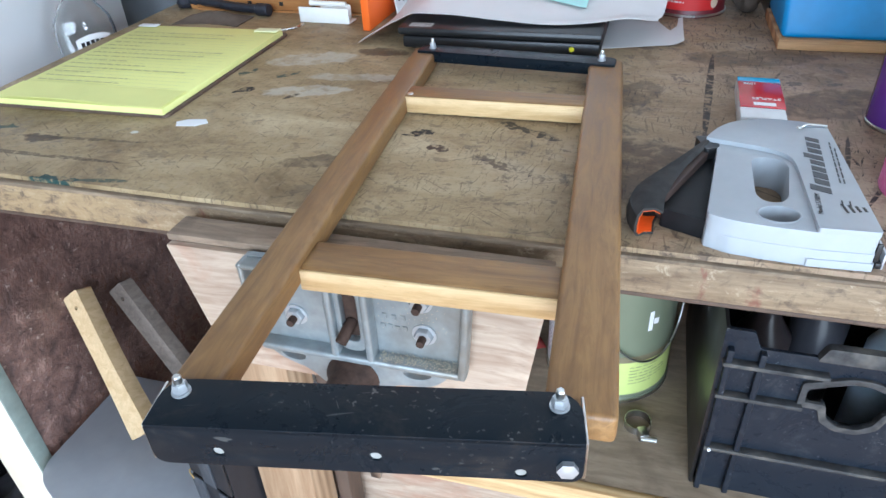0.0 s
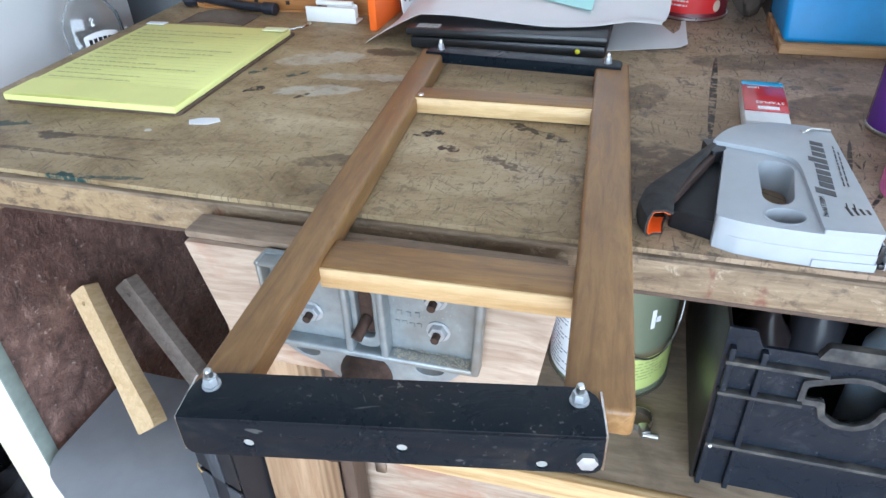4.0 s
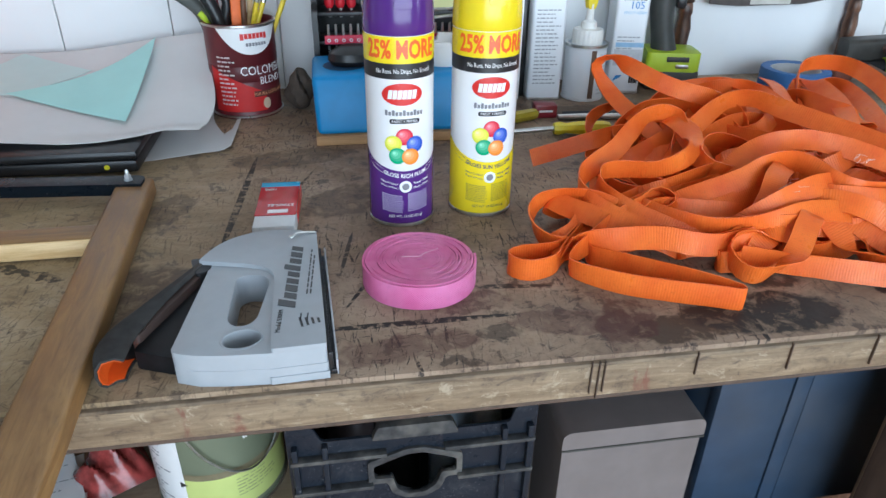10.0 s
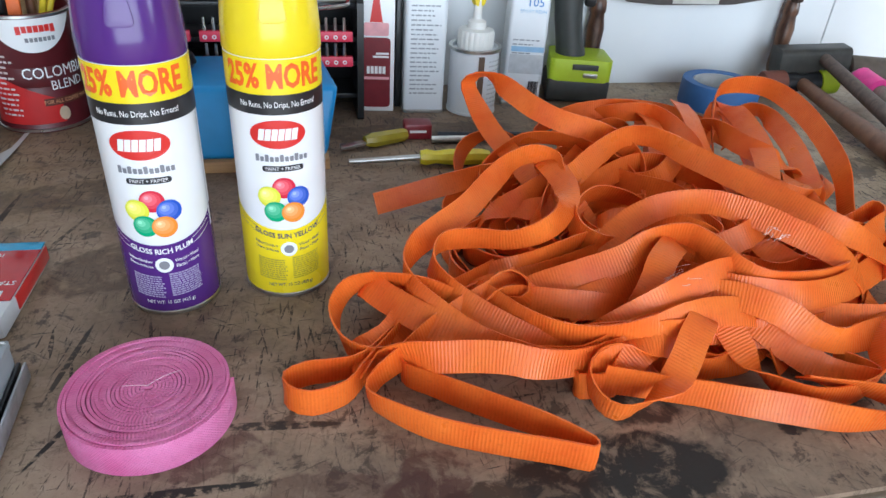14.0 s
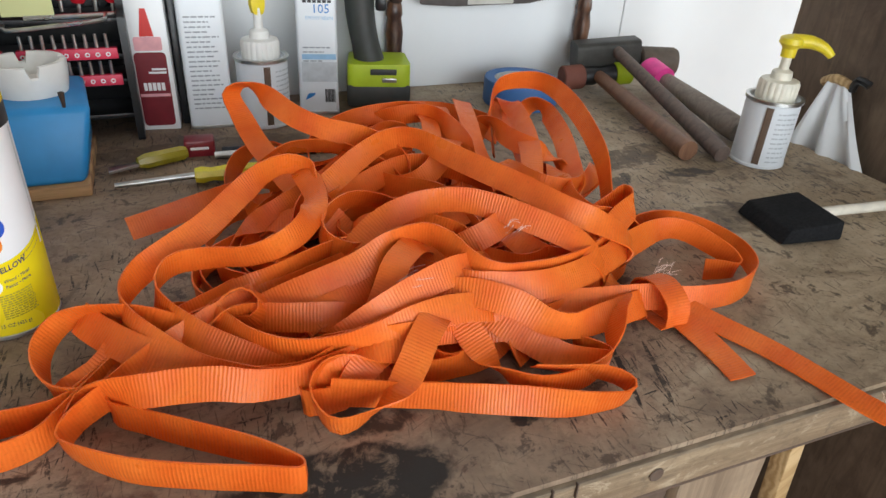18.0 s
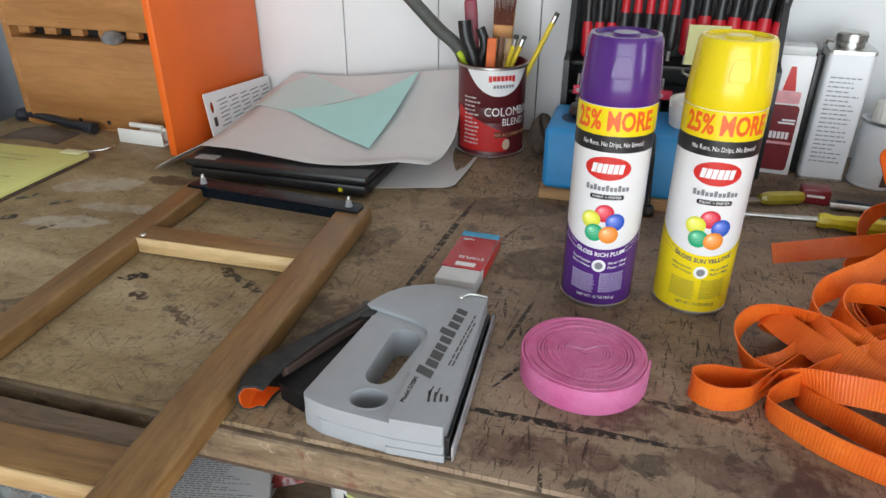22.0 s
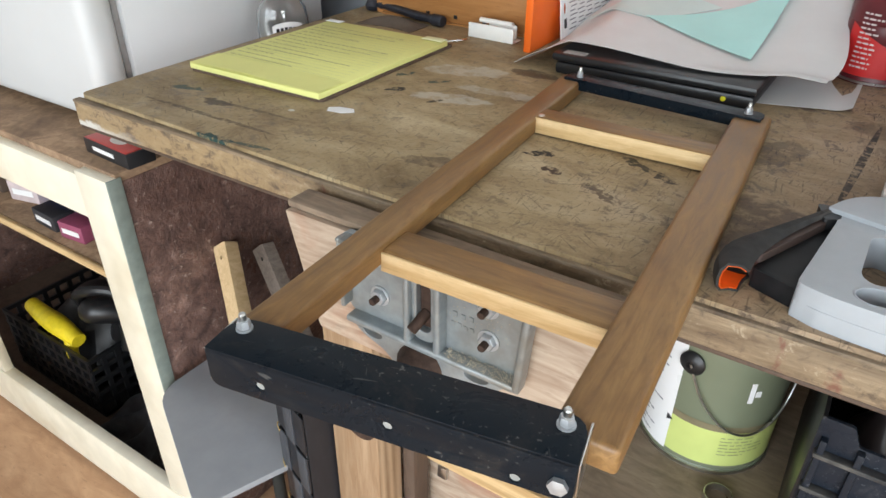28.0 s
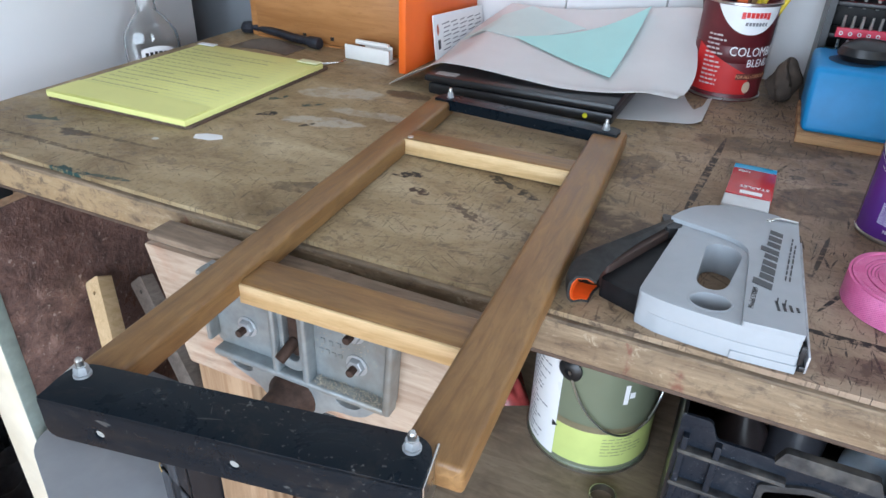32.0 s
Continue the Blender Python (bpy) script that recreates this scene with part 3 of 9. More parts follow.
def add_lathe(bm, prof, seg=40, m=None, squash=1.0):
    """A turned form from (radius, height) pairs; radius 0 closes it."""
    rows = []
    for r, z in prof:
        if r < 1e-6:
            rows.append([bm.verts.new((0, 0, z))])
        else:
            rows.append([bm.verts.new((r * math.cos(2 * math.pi * k / seg), squash * r * math.sin(2 * math.pi * k / seg), z)) for k in range(seg)])
    for a, b in zip(rows, rows[1:]):
        for k in range(seg):
            j = (k + 1) % seg
            if len(a) == 1 and len(b) > 1:
                bm.faces.new((a[0], b[j], b[k]))
            elif len(b) == 1 and len(a) > 1:
                bm.faces.new((a[k], a[j], b[0]))
            elif len(a) > 1:
                bm.faces.new((a[k], a[j], b[j], b[k]))
    bmesh.ops.recalc_face_normals(bm, faces=bm.faces)
    vs = [v for r in rows for v in r]
    return place_mesh(bm, vs, m)


def lathe(prof, seg=40, m=None, squash=1.0):
    bm = bmesh.new()
    add_lathe(bm, prof, seg, m, squash)
    return bm


def rod(a, b, r, r2=None, seg=16):
    """A bar from a to b, with round ends cut flat."""
    bm = bmesh.new()
    add_rod(bm, a, b, r, r2, seg)
    return bm


def add_rod(bm, a, b, r, r2=None, seg=16):
    a, b = Vector(a), Vector(b)
    d = b - a
    m = Matrix.Translation(a) @ d.to_track_quat("Z", "Y").to_matrix().to_4x4()
    r2 = r if r2 is None else r2
    e = min(r, r2) * 0.12
    add_lathe(bm, [(0, 0), (r - e, 0), (r, e), (r2, d.length - e), (r2 - e, d.length), (0, d.length)], seg, m)


def smooth_path(pts, step=0.008):
    """A rounded line through control points (Catmull-Rom), as a list of evenly dense vectors of any size."""
    p = np.array(pts, float)
    q = np.vstack([2 * p[0] - p[1], p, 2 * p[-1] - p[-2]])
    out = []
    for i in range(1, len(q) - 2):
        n = max(2, int(np.linalg.norm((q[i + 1] - q[i])[:3]) / step))
        for t in np.linspace(0, 1, n, endpoint=False):
            a, b, c, d = q[i - 1], q[i], q[i + 1], q[i + 2]
            out.append(0.5 * (2 * b + (c - a) * t + (2 * a - 5 * b + 4 * c - d) * t * t + (3 * b - a - 3 * c + d) * t ** 3))
    out.append(p[-1])
    return np.array(out)


def tube(pts, r, seg=10, step=0.006):
    bm = bmesh.new()
    add_tube(bm, pts, r, seg, step)
    return bm


def add_tube(bm, pts, r, seg=10, step=0.006):
    path = smooth_path(pts, step) if len(pts) > 2 else np.array(pts, float)
    rows = []
    ref = Vector((0.3, 0.2, 1)).normalized()
    for i in range(len(path)):
        t = Vector(path[min(i + 1, len(path) - 1)][:3] - path[max(i - 1, 0)][:3]).normalized()
        u = t.cross(ref)
        u = u.normalized() if u.length > 1e-4 else Vector((1, 0, 0))
        v = t.cross(u)
        rr = float(path[i][3]) if len(path[i]) > 3 else r
        rows.append([bm.verts.new(Vector(path[i][:3]) + rr * (math.cos(a) * u + math.sin(a) * v)) for a in [2 * math.pi * k / seg for k in range(seg)]])
    for a, b in zip(rows, rows[1:]):
        for k in range(seg):
            j = (k + 1) % seg
            bm.faces.new((a[k], a[j], b[j], b[k]))
    bm.faces.new(rows[0])
    bm.faces.new(rows[-1])
    bmesh.ops.recalc_face_normals(bm, faces=bm.faces)


def add_slab(bm, outer, z0, z1, holes=(), bev=0.0, m=None):
    """A flat piece of any outline, with holes, from z0 up to z1."""
    loops = [outer, *holes]
    edges = []
    for lp in loops:
        vs = [bm.verts.new((x, y, z1)) for x, y in lp]
        edges += [bm.edges.new((vs[i], vs[(i + 1) % len(vs)])) for i in range(len(vs))]
    fill = bmesh.ops.triangle_fill(bm, edges=edges, use_beauty=True, normal=(0, 0, 1))
    faces = [f for f in fill["geom"] if isinstance(f, bmesh.types.BMFace)]
    rim = [e for f in faces for e in f.edges if len(e.link_faces) == 1]
    ext = bmesh.ops.extrude_face_region(bm, geom=faces, use_keep_orig=True)
    low = [v for v in ext["geom"] if isinstance(v, bmesh.types.BMVert)]
    bmesh.ops.translate(bm, vec=(0, 0, z0 - z1), verts=low)
    bmesh.ops.recalc_face_normals(bm, faces=bm.faces)
    if bev:
        bmesh.ops.bevel(bm, geom=list(set(rim)), offset=bev, segments=3, affect="EDGES", profile=0.5, clamp_overlap=True)
    if m is not None:
        bmesh.ops.transform(bm, matrix=m, verts=bm.verts)


def slab(outer, z0, z1, holes=(), bev=0.0, m=None):
    bm = bmesh.new()
    add_slab(bm, outer, z0, z1, holes, bev, m)
    return bm


def rounded(pts, r, n=6):
    """An outline with rounded corners; r may be one number or one a corner."""
    out = []
    k = len(pts)
    for i in range(k):
        p, a, b = Vector(pts[i]), Vector(pts[i - 1]), Vector(pts[(i + 1) % k])
        rr = r[i] if isinstance(r, (list, tuple)) else r
        u, v = (a - p), (b - p)
        rr = min(rr, u.length * 0.49, v.length * 0.49)
        s, e = p + u.normalized() * rr, p + v.normalized() * rr
        if rr < 1e-5:
            out.append(tuple(p))
            continue
        for t in np.linspace(0, 1, n):
            out.append(tuple((1 - t) ** 2 * s + 2 * t * (1 - t) * p + t * t * e))
    return out


def oval(cx, cy, a, b, n=28, turn=0.0):
    c, s = math.cos(radians(turn)), math.sin(radians(turn))
    return [(cx + a * math.cos(t) * c - b * math.sin(t) * s, cy + a * math.cos(t) * s + b * math.sin(t) * c) for t in np.linspace(0, 2 * math.pi, n, endpoint=False)]


def ribbon(rows, width=0.0212, thick=0.0013, step=0.006):
    """A strap through rows of x, y, z, lean: lean 0 lies flat, 90 stands on its edge. UV x runs along it in metres.
    Where the line bends, the strap turns its face into the bend, since webbing does not bend edgewise."""
    path = smooth_path(rows, step)
    n = len(path)
    pts = [Vector(p[:3]) for p in path]
    tang = []
    for i in range(n):
        t = pts[min(i + 2, n - 1)] - pts[max(i - 2, 0)]
        tang.append(t.normalized() if t.length > 1e-6 else Vector((1, 0, 0)))
    ws, prev, pw = [], None, None
    for i in range(n):
        t = tang[i]
        side = t.cross(Vector((0, 0, 1)))
        if side.length < 0.15 and prev is not None:
            side = prev - prev.dot(t) * t
        side.normalize()
        if prev is not None and side.dot(prev) < -0.2:
            side = -side
        prev = side.copy()
        upv = side.cross(t).normalized()
        a = radians(path[i][3])
        w = side * math.cos(a) + upv * math.sin(a)
        i0, i1 = max(i - 3, 0), min(i + 3, n - 1)
        dt = tang[i1] - tang[i0]
        ds = max(1e-5, sum((pts[k + 1] - pts[k]).length for k in range(i0, i1)))
        bin_v = t.cross(dt)
        if bin_v.length > 1e-6:
            bin_v.normalize()
            f = min(1.0, max(0.0, (dt.length / ds - 5.0) / 16.0))
            w = w.lerp(bin_v if bin_v.dot(w) >= 0 else -bin_v, 0.9 * f)
        if pw is not None and w.dot(pw) < 0:
            w = -w
        pw = w
        ws.append(w)
    for _ in range(3):
        ws = [(ws[max(i - 2, 0)] + ws[max(i - 1, 0)] + ws[i] + ws[min(i + 1, n - 1)] + ws[min(i + 2, n - 1)]) / 5 for i in range(n)]
    bm = bmesh.new()
    uvl = bm.loops.layers.uv.new("UVMap")
    run, rings = 0.0, []
    for i in range(n):
        t = tang[i]
        w = ws[i] - ws[i].dot(t) * t
        w = w.normalized() if w.length > 1e-4 else t.orthogonal().normalized()
        nn = t.cross(w).normalized()
        c = pts[i].copy()
        c.z = max(c.z, 0.9012 + abs(w.z) * width / 2)
        if i:
            run += (pts[i] - pts[i - 1]).length
        ring = [bm.verts.new(c + w * (f * width / 2) + nn * (g * thick / 2 + 0.0006 * (1 - abs(f)))) for f, g in ((-1, -1), (0, -1), (1, -1), (1, 1), (0, 1), (-1, 1))]
        rings.append((ring, run))
    for (a, ra), (b, rb) in zip(rings, rings[1:]):
        for k in range(6):
            j = (k + 1) % 6
            f = bm.faces.new((a[k], a[j], b[j], b[k]))
            for lp, u in zip(f.loops, (ra, ra, rb, rb)):
                lp[uvl].uv = (u, 0.5)
    bm.faces.new(rings[0][0])
    bm.faces.new(rings[-1][0])
    bmesh.ops.recalc_face_normals(bm, faces=bm.faces)
    return bm


def words(s, size, m=None, wrap=0.0, squeeze=1.0, deep=0.0001, slant=0.0, bold=0.0):
    """Letters as a mesh, centred. wrap: bends them round an upright can of that radius, facing -y."""
    cu = bpy.data.curves.new("words", "FONT")
    cu.offset = bold
    cu.body, cu.size, cu.align_x, cu.align_y, cu.extrude, cu.resolution_u = s, size, "CENTER", "CENTER", deep, 2
    cu.shear = slant
    ob = bpy.data.objects.new("words", cu)
    scene.collection.objects.link(ob)
    me = bpy.data.meshes.new_from_object(ob.evaluated_get(bpy.context.evaluated_depsgraph_get()))
    bm = bmesh.new()
    bm.from_mesh(me)
    bpy.data.objects.remove(ob)
    bpy.data.curves.remove(cu)
    bpy.data.meshes.remove(me)
    for v in bm.verts:
        v.co.x *= squeeze
    if wrap:
        bend(bm, wrap)
    if m is not None:
        bmesh.ops.transform(bm, matrix=m, verts=bm.verts)
    return bm


def bend(bm, r):
    """Wraps flat x, y forms round an upright can: x goes round it, y up, z out."""
    for v in bm.verts:
        x, y, z = v.co
        a = x / r
        v.co = ((r + z) * math.sin(a), -(r + z) * math.cos(a), y)


def flat_oval(cx, cy, a, b, n=24, z=0.0):
    bm = bmesh.new()
    c = bm.verts.new((cx, cy, z))
    rings = [[bm.verts.new((cx + f * a * math.cos(t), cy + f * b * math.sin(t), z)) for t in np.linspace(0, 2 * math.pi, n, endpoint=False)] for f in (0.35, 0.7, 1.0)]
    for k in range(n):
        j = (k + 1) % n
        bm.faces.new((c, rings[0][k], rings[0][j]))
        for p, q in zip(rings, rings[1:]):
            bm.faces.new((p[k], q[k], q[j], p[j]))
    return bm


def flat_zone(x0, x1, low, high, n=24, z=0.0, rows=2):
    """A flat field between two lines low(u) and high(u), u from -1 to 1 across."""
    bm = bmesh.new()
    g = []
    for i in range(n + 1):
        u = -1 + 2 * i / n
        x = x0 + (x1 - x0) * i / n
        g.append([bm.verts.new((x, low(u) + (high(u) - low(u)) * k / rows, z)) for k in range(rows + 1)])
    for a, b in zip(g, g[1:]):
        for k in range(rows):
            bm.faces.new((a[k], b[k], b[k + 1], a[k + 1]))
    return bm


def line_bars(x0, x1, y1, rows, pitch, hgt, seed=1, ragged=0.3, z=0.0, word=0.0):
    """Small print that cannot be read: plain bars, line by line."""
    rnd = random.Random(seed)
    bm = bmesh.new()
    for r in range(rows):
        y = y1 - r * pitch
        x, end = x0, x1 - (x1 - x0) * ragged * rnd.random()
        while x < end - 1e-5:
            w = (end - x) if not word else min(end - x, word * (0.5 + rnd.random()))
            n = max(1, int(w / 0.004))
            for k in range(n):
                xa, xb = x + w * k / n, x + w * (k + 1) / n
                bm.faces.new([bm.verts.new(p) for p in ((xa, y - hgt, z), (xb, y - hgt, z), (xb, y, z), (xa, y, z))])
            x += w + (word * 0.25 if word else 1)
    return bm


def sheet(fn, nu, nv, thick=0.0004):
    """A thin sheet from a function of u, v in 0..1, with real thickness."""
    bm = bmesh.new()
    g = [[bm.verts.new(fn(i / nu, j / nv)) for j in range(nv + 1)] for i in range(nu + 1)]
    for i in range(nu):
        for j in range(nv):
            bm.faces.new((g[i][j], g[i + 1][j], g[i + 1][j + 1], g[i][j + 1]))
    bmesh.ops.recalc_face_normals(bm, faces=bm.faces)
    bmesh.ops.solidify(bm, geom=bm.faces[:], thickness=thick)
    return bm


# ---- structure ----
def setting(name, bm, mt, label, category, smooth=35):
    return tagged(part(name, bm, mt, None, smooth=smooth), label, category, kind="structure")


setting("floor", box((1.0, -1.2, -0.03), (6.4, 4.4, 0.06)), FLOOR_MAT, "worn tan plywood floor of the workshop", "floor")
setting("wall_left", box((-2.25, -1.2, 1.3), (0.1, 4.4, 2.6)), GREY_WALL, "plain grey board side wall", "wall")
setting("wall_right_rear", box((4.05, 0.5, 1.3), (0.1, 1.0, 2.6)), GREY_WALL, "plain grey board side wall", "wall")
setting("wall_right_front", box((4.05, -2.55, 1.3), (0.1, 1.7, 2.6)), GREY_WALL, "plain grey board side wall", "wall")
setting("wall_right_sill", box((4.05, -0.85, 0.5), (0.1, 1.7, 1.0)), GREY_WALL, "plain grey painted wall below the window", "wall")
setting("wall_right_head", box((4.05, -0.85, 2.35), (0.1, 1.7, 0.5)), GREY_WALL, "plain grey painted wall above the window", "wall")
setting("wall_front_left", box((-1.35, -3.35, 1.3), (1.7, 0.1, 2.6)), GREY_WALL, "plain grey wall beside the open door", "wall")
setting("wall_front_right", box((3.6, -3.35, 1.3), (0.8, 0.1, 2.6)), GREY_WALL, "plain grey wall beside the open door", "wall")
setting("ceiling", box((0.9, -1.3, 2.65), (6.4, 4.4, 0.1)), GREY_WALL, "plain grey ceiling", "ceiling")
setting("ground", box((1.0, -30.0, -0.2), (160, 120, 0.2)), plain("concrete_drive", (0.36, 0.35, 0.33), 0.9, 0, 0.15, 4, 0.1), "pale concrete ground outside the door", "ground")
wall_back = setting("wall_back", box((1.0, 0.81, 1.3), (6.4, 0.08, 2.6)), WHITE_WALL, "white painted board wall behind the bench", "wall")
xs = [-2.2, 0.025, 0.187, 0.349, 0.511, 0.673, 1.754, 4.0]
for a, b in zip(xs, xs[1:]):
    part("panel", box(((a + b) / 2, 0.7625, 1.3), (b - a - 0.0016, 0.015, 2.6), 0.001, seg=1), WHITE_WALL, wall_back)
setting("wall_end", box((1.86, 0.12, 0.75), (0.03, 0.74, 1.5), 0.002), END_BOARD, "dark brown weathered wooden end panel beside the bench", "panel")

# ---- workbench ----
bench = thing("workbench", "long old wooden workbench with stained worn top", "workbench")
add = bmesh.new()
add_slab(add, rounded([(-0.184, 0.012), (0.20, 0.0055), (1.818, 0.0045), (1.818, 0.752), (-0.205, 0.752)], [0.012, 0.002, 0.004, 0.002, 0.002]), 0.894, 0.9, bev=0.0012)
part("top_sheet", add, BENCH, bench, "brown hardboard top with oil blots and scratches")
part("core_board", box((0.81, 0.376, 0.8775), (1.99, 0.69, 0.033)), SHELF_WOOD, bench)
part("front_board", box((0.815, 0.0185, 0.878), (2.0, 0.034, 0.031), 0.002), EDGE, bench, "scarred pale front board")
part("front_veneer", box((0.815, 0.0175, 0.8605), (2.0, 0.03, 0.004), 0.001), DARK_WOOD, bench)
part("lip_strip", box((0.815, 0.0062, 0.8938), (2.0, 0.0105, 0.0036), 0.0012), OLD_LIP, bench, "dirty wooden lip along the front")
# saw cuts in the front board
for cx, low in ((0.932, 0.862), (0.926, 0.868), (0.9365, 0.868), (1.012, 0.876), (1.092, 0.872), (1.168, 0.868), (1.209, 0.879), (1.226, 0.885)):
    part("saw_cut", box((cx, 0.0005, (0.8975 + low) / 2), (0.0008, 0.0028, 0.8975 - low)), DARK_WOOD, bench, "dark narrow saw cut")
part("knot_hole", lathe([(0, 0), (0.0042, 0), (0.0056, 0.0007), (0.0048, 0.0012), (0.003, 0.0004), (0, 0.0002)], 18, pose(1.288, 0.0015, 0.881, 90)), DARK_WOOD, bench, "dark dished screw knot")
part("dog_hole", lathe([(0, 0), (0.0085, 0), (0.0085, 0.0004), (0, 0.0005)], 24, pose(1.457, 0.139, 0.9)), BLACK_PRINT, bench, "dark round hole")
part("end_board", box((-0.1845, 0.385, 0.878), (0.006, 0.70, 0.031), 0.0015), EDGE, bench, "end board with scraped white paint")
# shelf and lower front
part("shelf", box((0.765, 0.42, 0.49), (1.15, 0.63, 0.02), 0.001), SHELF_WOOD, bench, "dusty plywood lower shelf")
part("shelf_edge", box((0.7775, 0.098, 0.483), (1.125, 0.014, 0.036), 0.002), RAW_PINE, bench, "raw pine shelf edge")
part("lower_panel", box((0.865, 0.112, 0.24), (1.32, 0.012, 0.45), 0.001), PLY, bench, "pale plywood lower front panel")
part("leg", box((0.221, 0.0365, 0.43), (0.072, 0.047, 0.86), 0.003), FIR, bench, "rough fir leg")
part("leg_side", box((0.2665, 0.078, 0.43), (0.018, 0.034, 0.86), 0.002), DARK_WOOD, bench, "dark board behind the leg")
part("leg", box((1.394, 0.075, 0.43), (0.088, 0.088, 0.86), 0.004), LEG_WOOD, bench, "rough fir leg")
part("leg", box((1.335, 0.065, 0.43), (0.03, 0.05, 0.86), 0.003), DARK_WOOD, bench, "dark side board of the leg")
part("leg", box((-0.05, 0.69, 0.43), (0.09, 0.09, 0.86), 0.004), FIR, bench)
part("leg", box((1.75, 0.69, 0.43), (0.09, 0.09, 0.86), 0.004), FIR, bench)
part("blue_patch", box((1.394, 0.0305, 0.835), (0.045, 0.002, 0.03), 0.0005), BLUE_GREY, bench, "patch of dark blue paint")
part("back_panel", box((0.86, 0.745, 0.43), (1.96, 0.012, 0.84)), DARK_WOOD, bench)
part("catch", box((0.293, 0.103, 0.438), (0.015, 0.006, 0.022), 0.002), STEEL, bench, "small steel catch")

# ---- vice ----
vice = thing("bench_vice", "grey cast-metal woodworking vice with a plywood jaw facing", "vice")
bm = slab(rounded([(0.211, 0.883), (0.240, 0.761), (0.506, 0.761), (0.5245, 0.883)], 0.003), -0.0155, 0.0155, bev=0.0012, m=Matrix(((1, 0, 0, 0), (0, 0, -1, -0.0265), (0, 1, 0, 0), (0, 0, 0, 1))))
part("jaw_facing", bm, PLY, vice, "pale plywood jaw facing with peeling veneer")
part("jaw_cap", box((0.3675, -0.0235, 0.8875), (0.314, 0.029, 0.007), 0.002), OLD_JAW, vice, "dirty jaw top")
part("inner_jaw", box((0.3675, -0.0045, 0.855), (0.314, 0.006, 0.03), 0.001), DARK_WOOD, vice)
UPRIGHT = Matrix(((1, 0, 0, 0), (0, 0, -1, 0), (0, 1, 0, 0), (0, 0, 0, 1)))
plate = rounded([(0.2865, 0.815), (0.2865, 0.888), (0.470, 0.888), (0.464, 0.803), (0.298, 0.803)], [0.006, 0.004, 0.004, 0.006, 0.010])
back = part("front_plate", slab(plate, 0, 0.006, m=Matrix.Translation((0, -0.0425, 0)) @ UPRIGHT), CAST, vice, "grey cast plate")
for cx, cz, sx, sz, lean in ((0.4655, 0.846, 0.007, 0.088, 4), (0.377, 0.8055, 0.170, 0.007, 0), (0.3585, 0.846, 0.0065, 0.080, 0), (0.3885, 0.846, 0.0065, 0.080, 0), (0.289, 0.852, 0.005, 0.072, 0), (0.348, 0.8845, 0.125, 0.005, 0), (0.43, 0.8845, 0.08, 0.005, 0)):
    part("rib", box((0, 0, 0), (sx, 0.014, sz), 0.0025, pose(cx, -0.054, cz, 0, lean, 0), seg=3), CAST, vice)
skirt = rounded([(0.290, 0.806), (0.300, 0.790), (0.330, 0.779), (0.342, 0.766), (0.393, 0.766), (0.405, 0.779), (0.438, 0.782), (0.458, 0.806)], [0.003, 0.01, 0.008, 0.008, 0.008, 0.008, 0.012, 0.003])
part("skirt", slab(skirt, 0, 0.008, [oval(0.3155, 0.794, 0.011, 0.006, 18, -8), oval(0.424, 0.7945, 0.012, 0.006, 18, 6)], 0.0012, Matrix.Translation((0, -0.0450, 0)) @ UPRIGHT), CAST, vice, "cast lower flange with two holes")
part("slot_frame", slab(rounded([(0.3615, 0.812), (0.3615, 0.880), (0.3855, 0.880), (0.3855, 0.812)], 0.011), 0, 0.007, [rounded([(0.3665, 0.822), (0.3665, 0.871), (0.3805, 0.871), (0.3805, 0.822)], 0.0068)], 0.0012, Matrix.Translation((0, -0.0490, 0)) @ UPRIGHT), CAST, vice, "rounded upright slot")
part("slot_dark", slab(rounded([(0.3668, 0.823), (0.3668, 0.870), (0.3802, 0.870), (0.3802, 0.823)], 0.0062), 0, 0.0006, m=Matrix.Translation((0, -0.0489, 0)) @ UPRIGHT), RUST, vice, "dark rusty slot bottom")
part("dog_bar", rod((0.3725, -0.048, 0.838), (0.3680, -0.066, 0.8275), 0.0048), RUST, vice, "rusty sliding dog")
part("screw_boss", lathe([(0, 0), (0.024, 0), (0.023, 0.010), (0.0175, 0.018), (0.0145, 0.09), (0, 0.09)], 24, pose(0.3675, -0.046, 0.779, 90)), RUST, vice, "brown vice screw")
for bx, bz in ((0.3235, 0.835), (0.318, 0.873), (0.430, 0.866), (0.4315, 0.8345)):
    stud = part("stud", rod((bx, -0.048, bz), (bx, -0.0615, bz), 0.0034, seg=10), RUST, vice, "rusty stud")
    part("nut", lathe([(0, 0), (0.0078, 0), (0.0078, 0.004), (0.0066, 0.0056), (0, 0.0056)], 6, pose(bx, -0.0485, bz, 90, 0, 0)), ZINC, stud, "bright hex nut")
    part("washer", lathe([(0, 0), (0.0098, 0), (0.0098, 0.0012), (0, 0.0014)], 20, pose(bx, -0.0484, bz, 90)), ZINC, stud)
# worn raised maker's lettering, unreadable
bm = bmesh.new()
mark_rnd = random.Random(11)
for row, (z_, n_) in enumerate(((0.872, 8), (0.848, 6), (0.838, 5))):
    for k in range(n_):
        x_ = (0.400 if row else 0.298) + 0.0075 * k if row < 2 else 0.398 + 0.006 * k
        if abs(x_ - 0.430) > 0.011 and abs(x_ - 0.318) > 0.011:
            add_box(bm, (x_, -0.0489, z_ + mark_rnd.uniform(-0.0008, 0.0008)), (0.0042, 0.0012, 0.0058 - 0.001 * row), 0.0004, seg=1)
tagged(part("raised_mark", bm, CAST, vice, "worn raised casting marks"), kind="stuff")


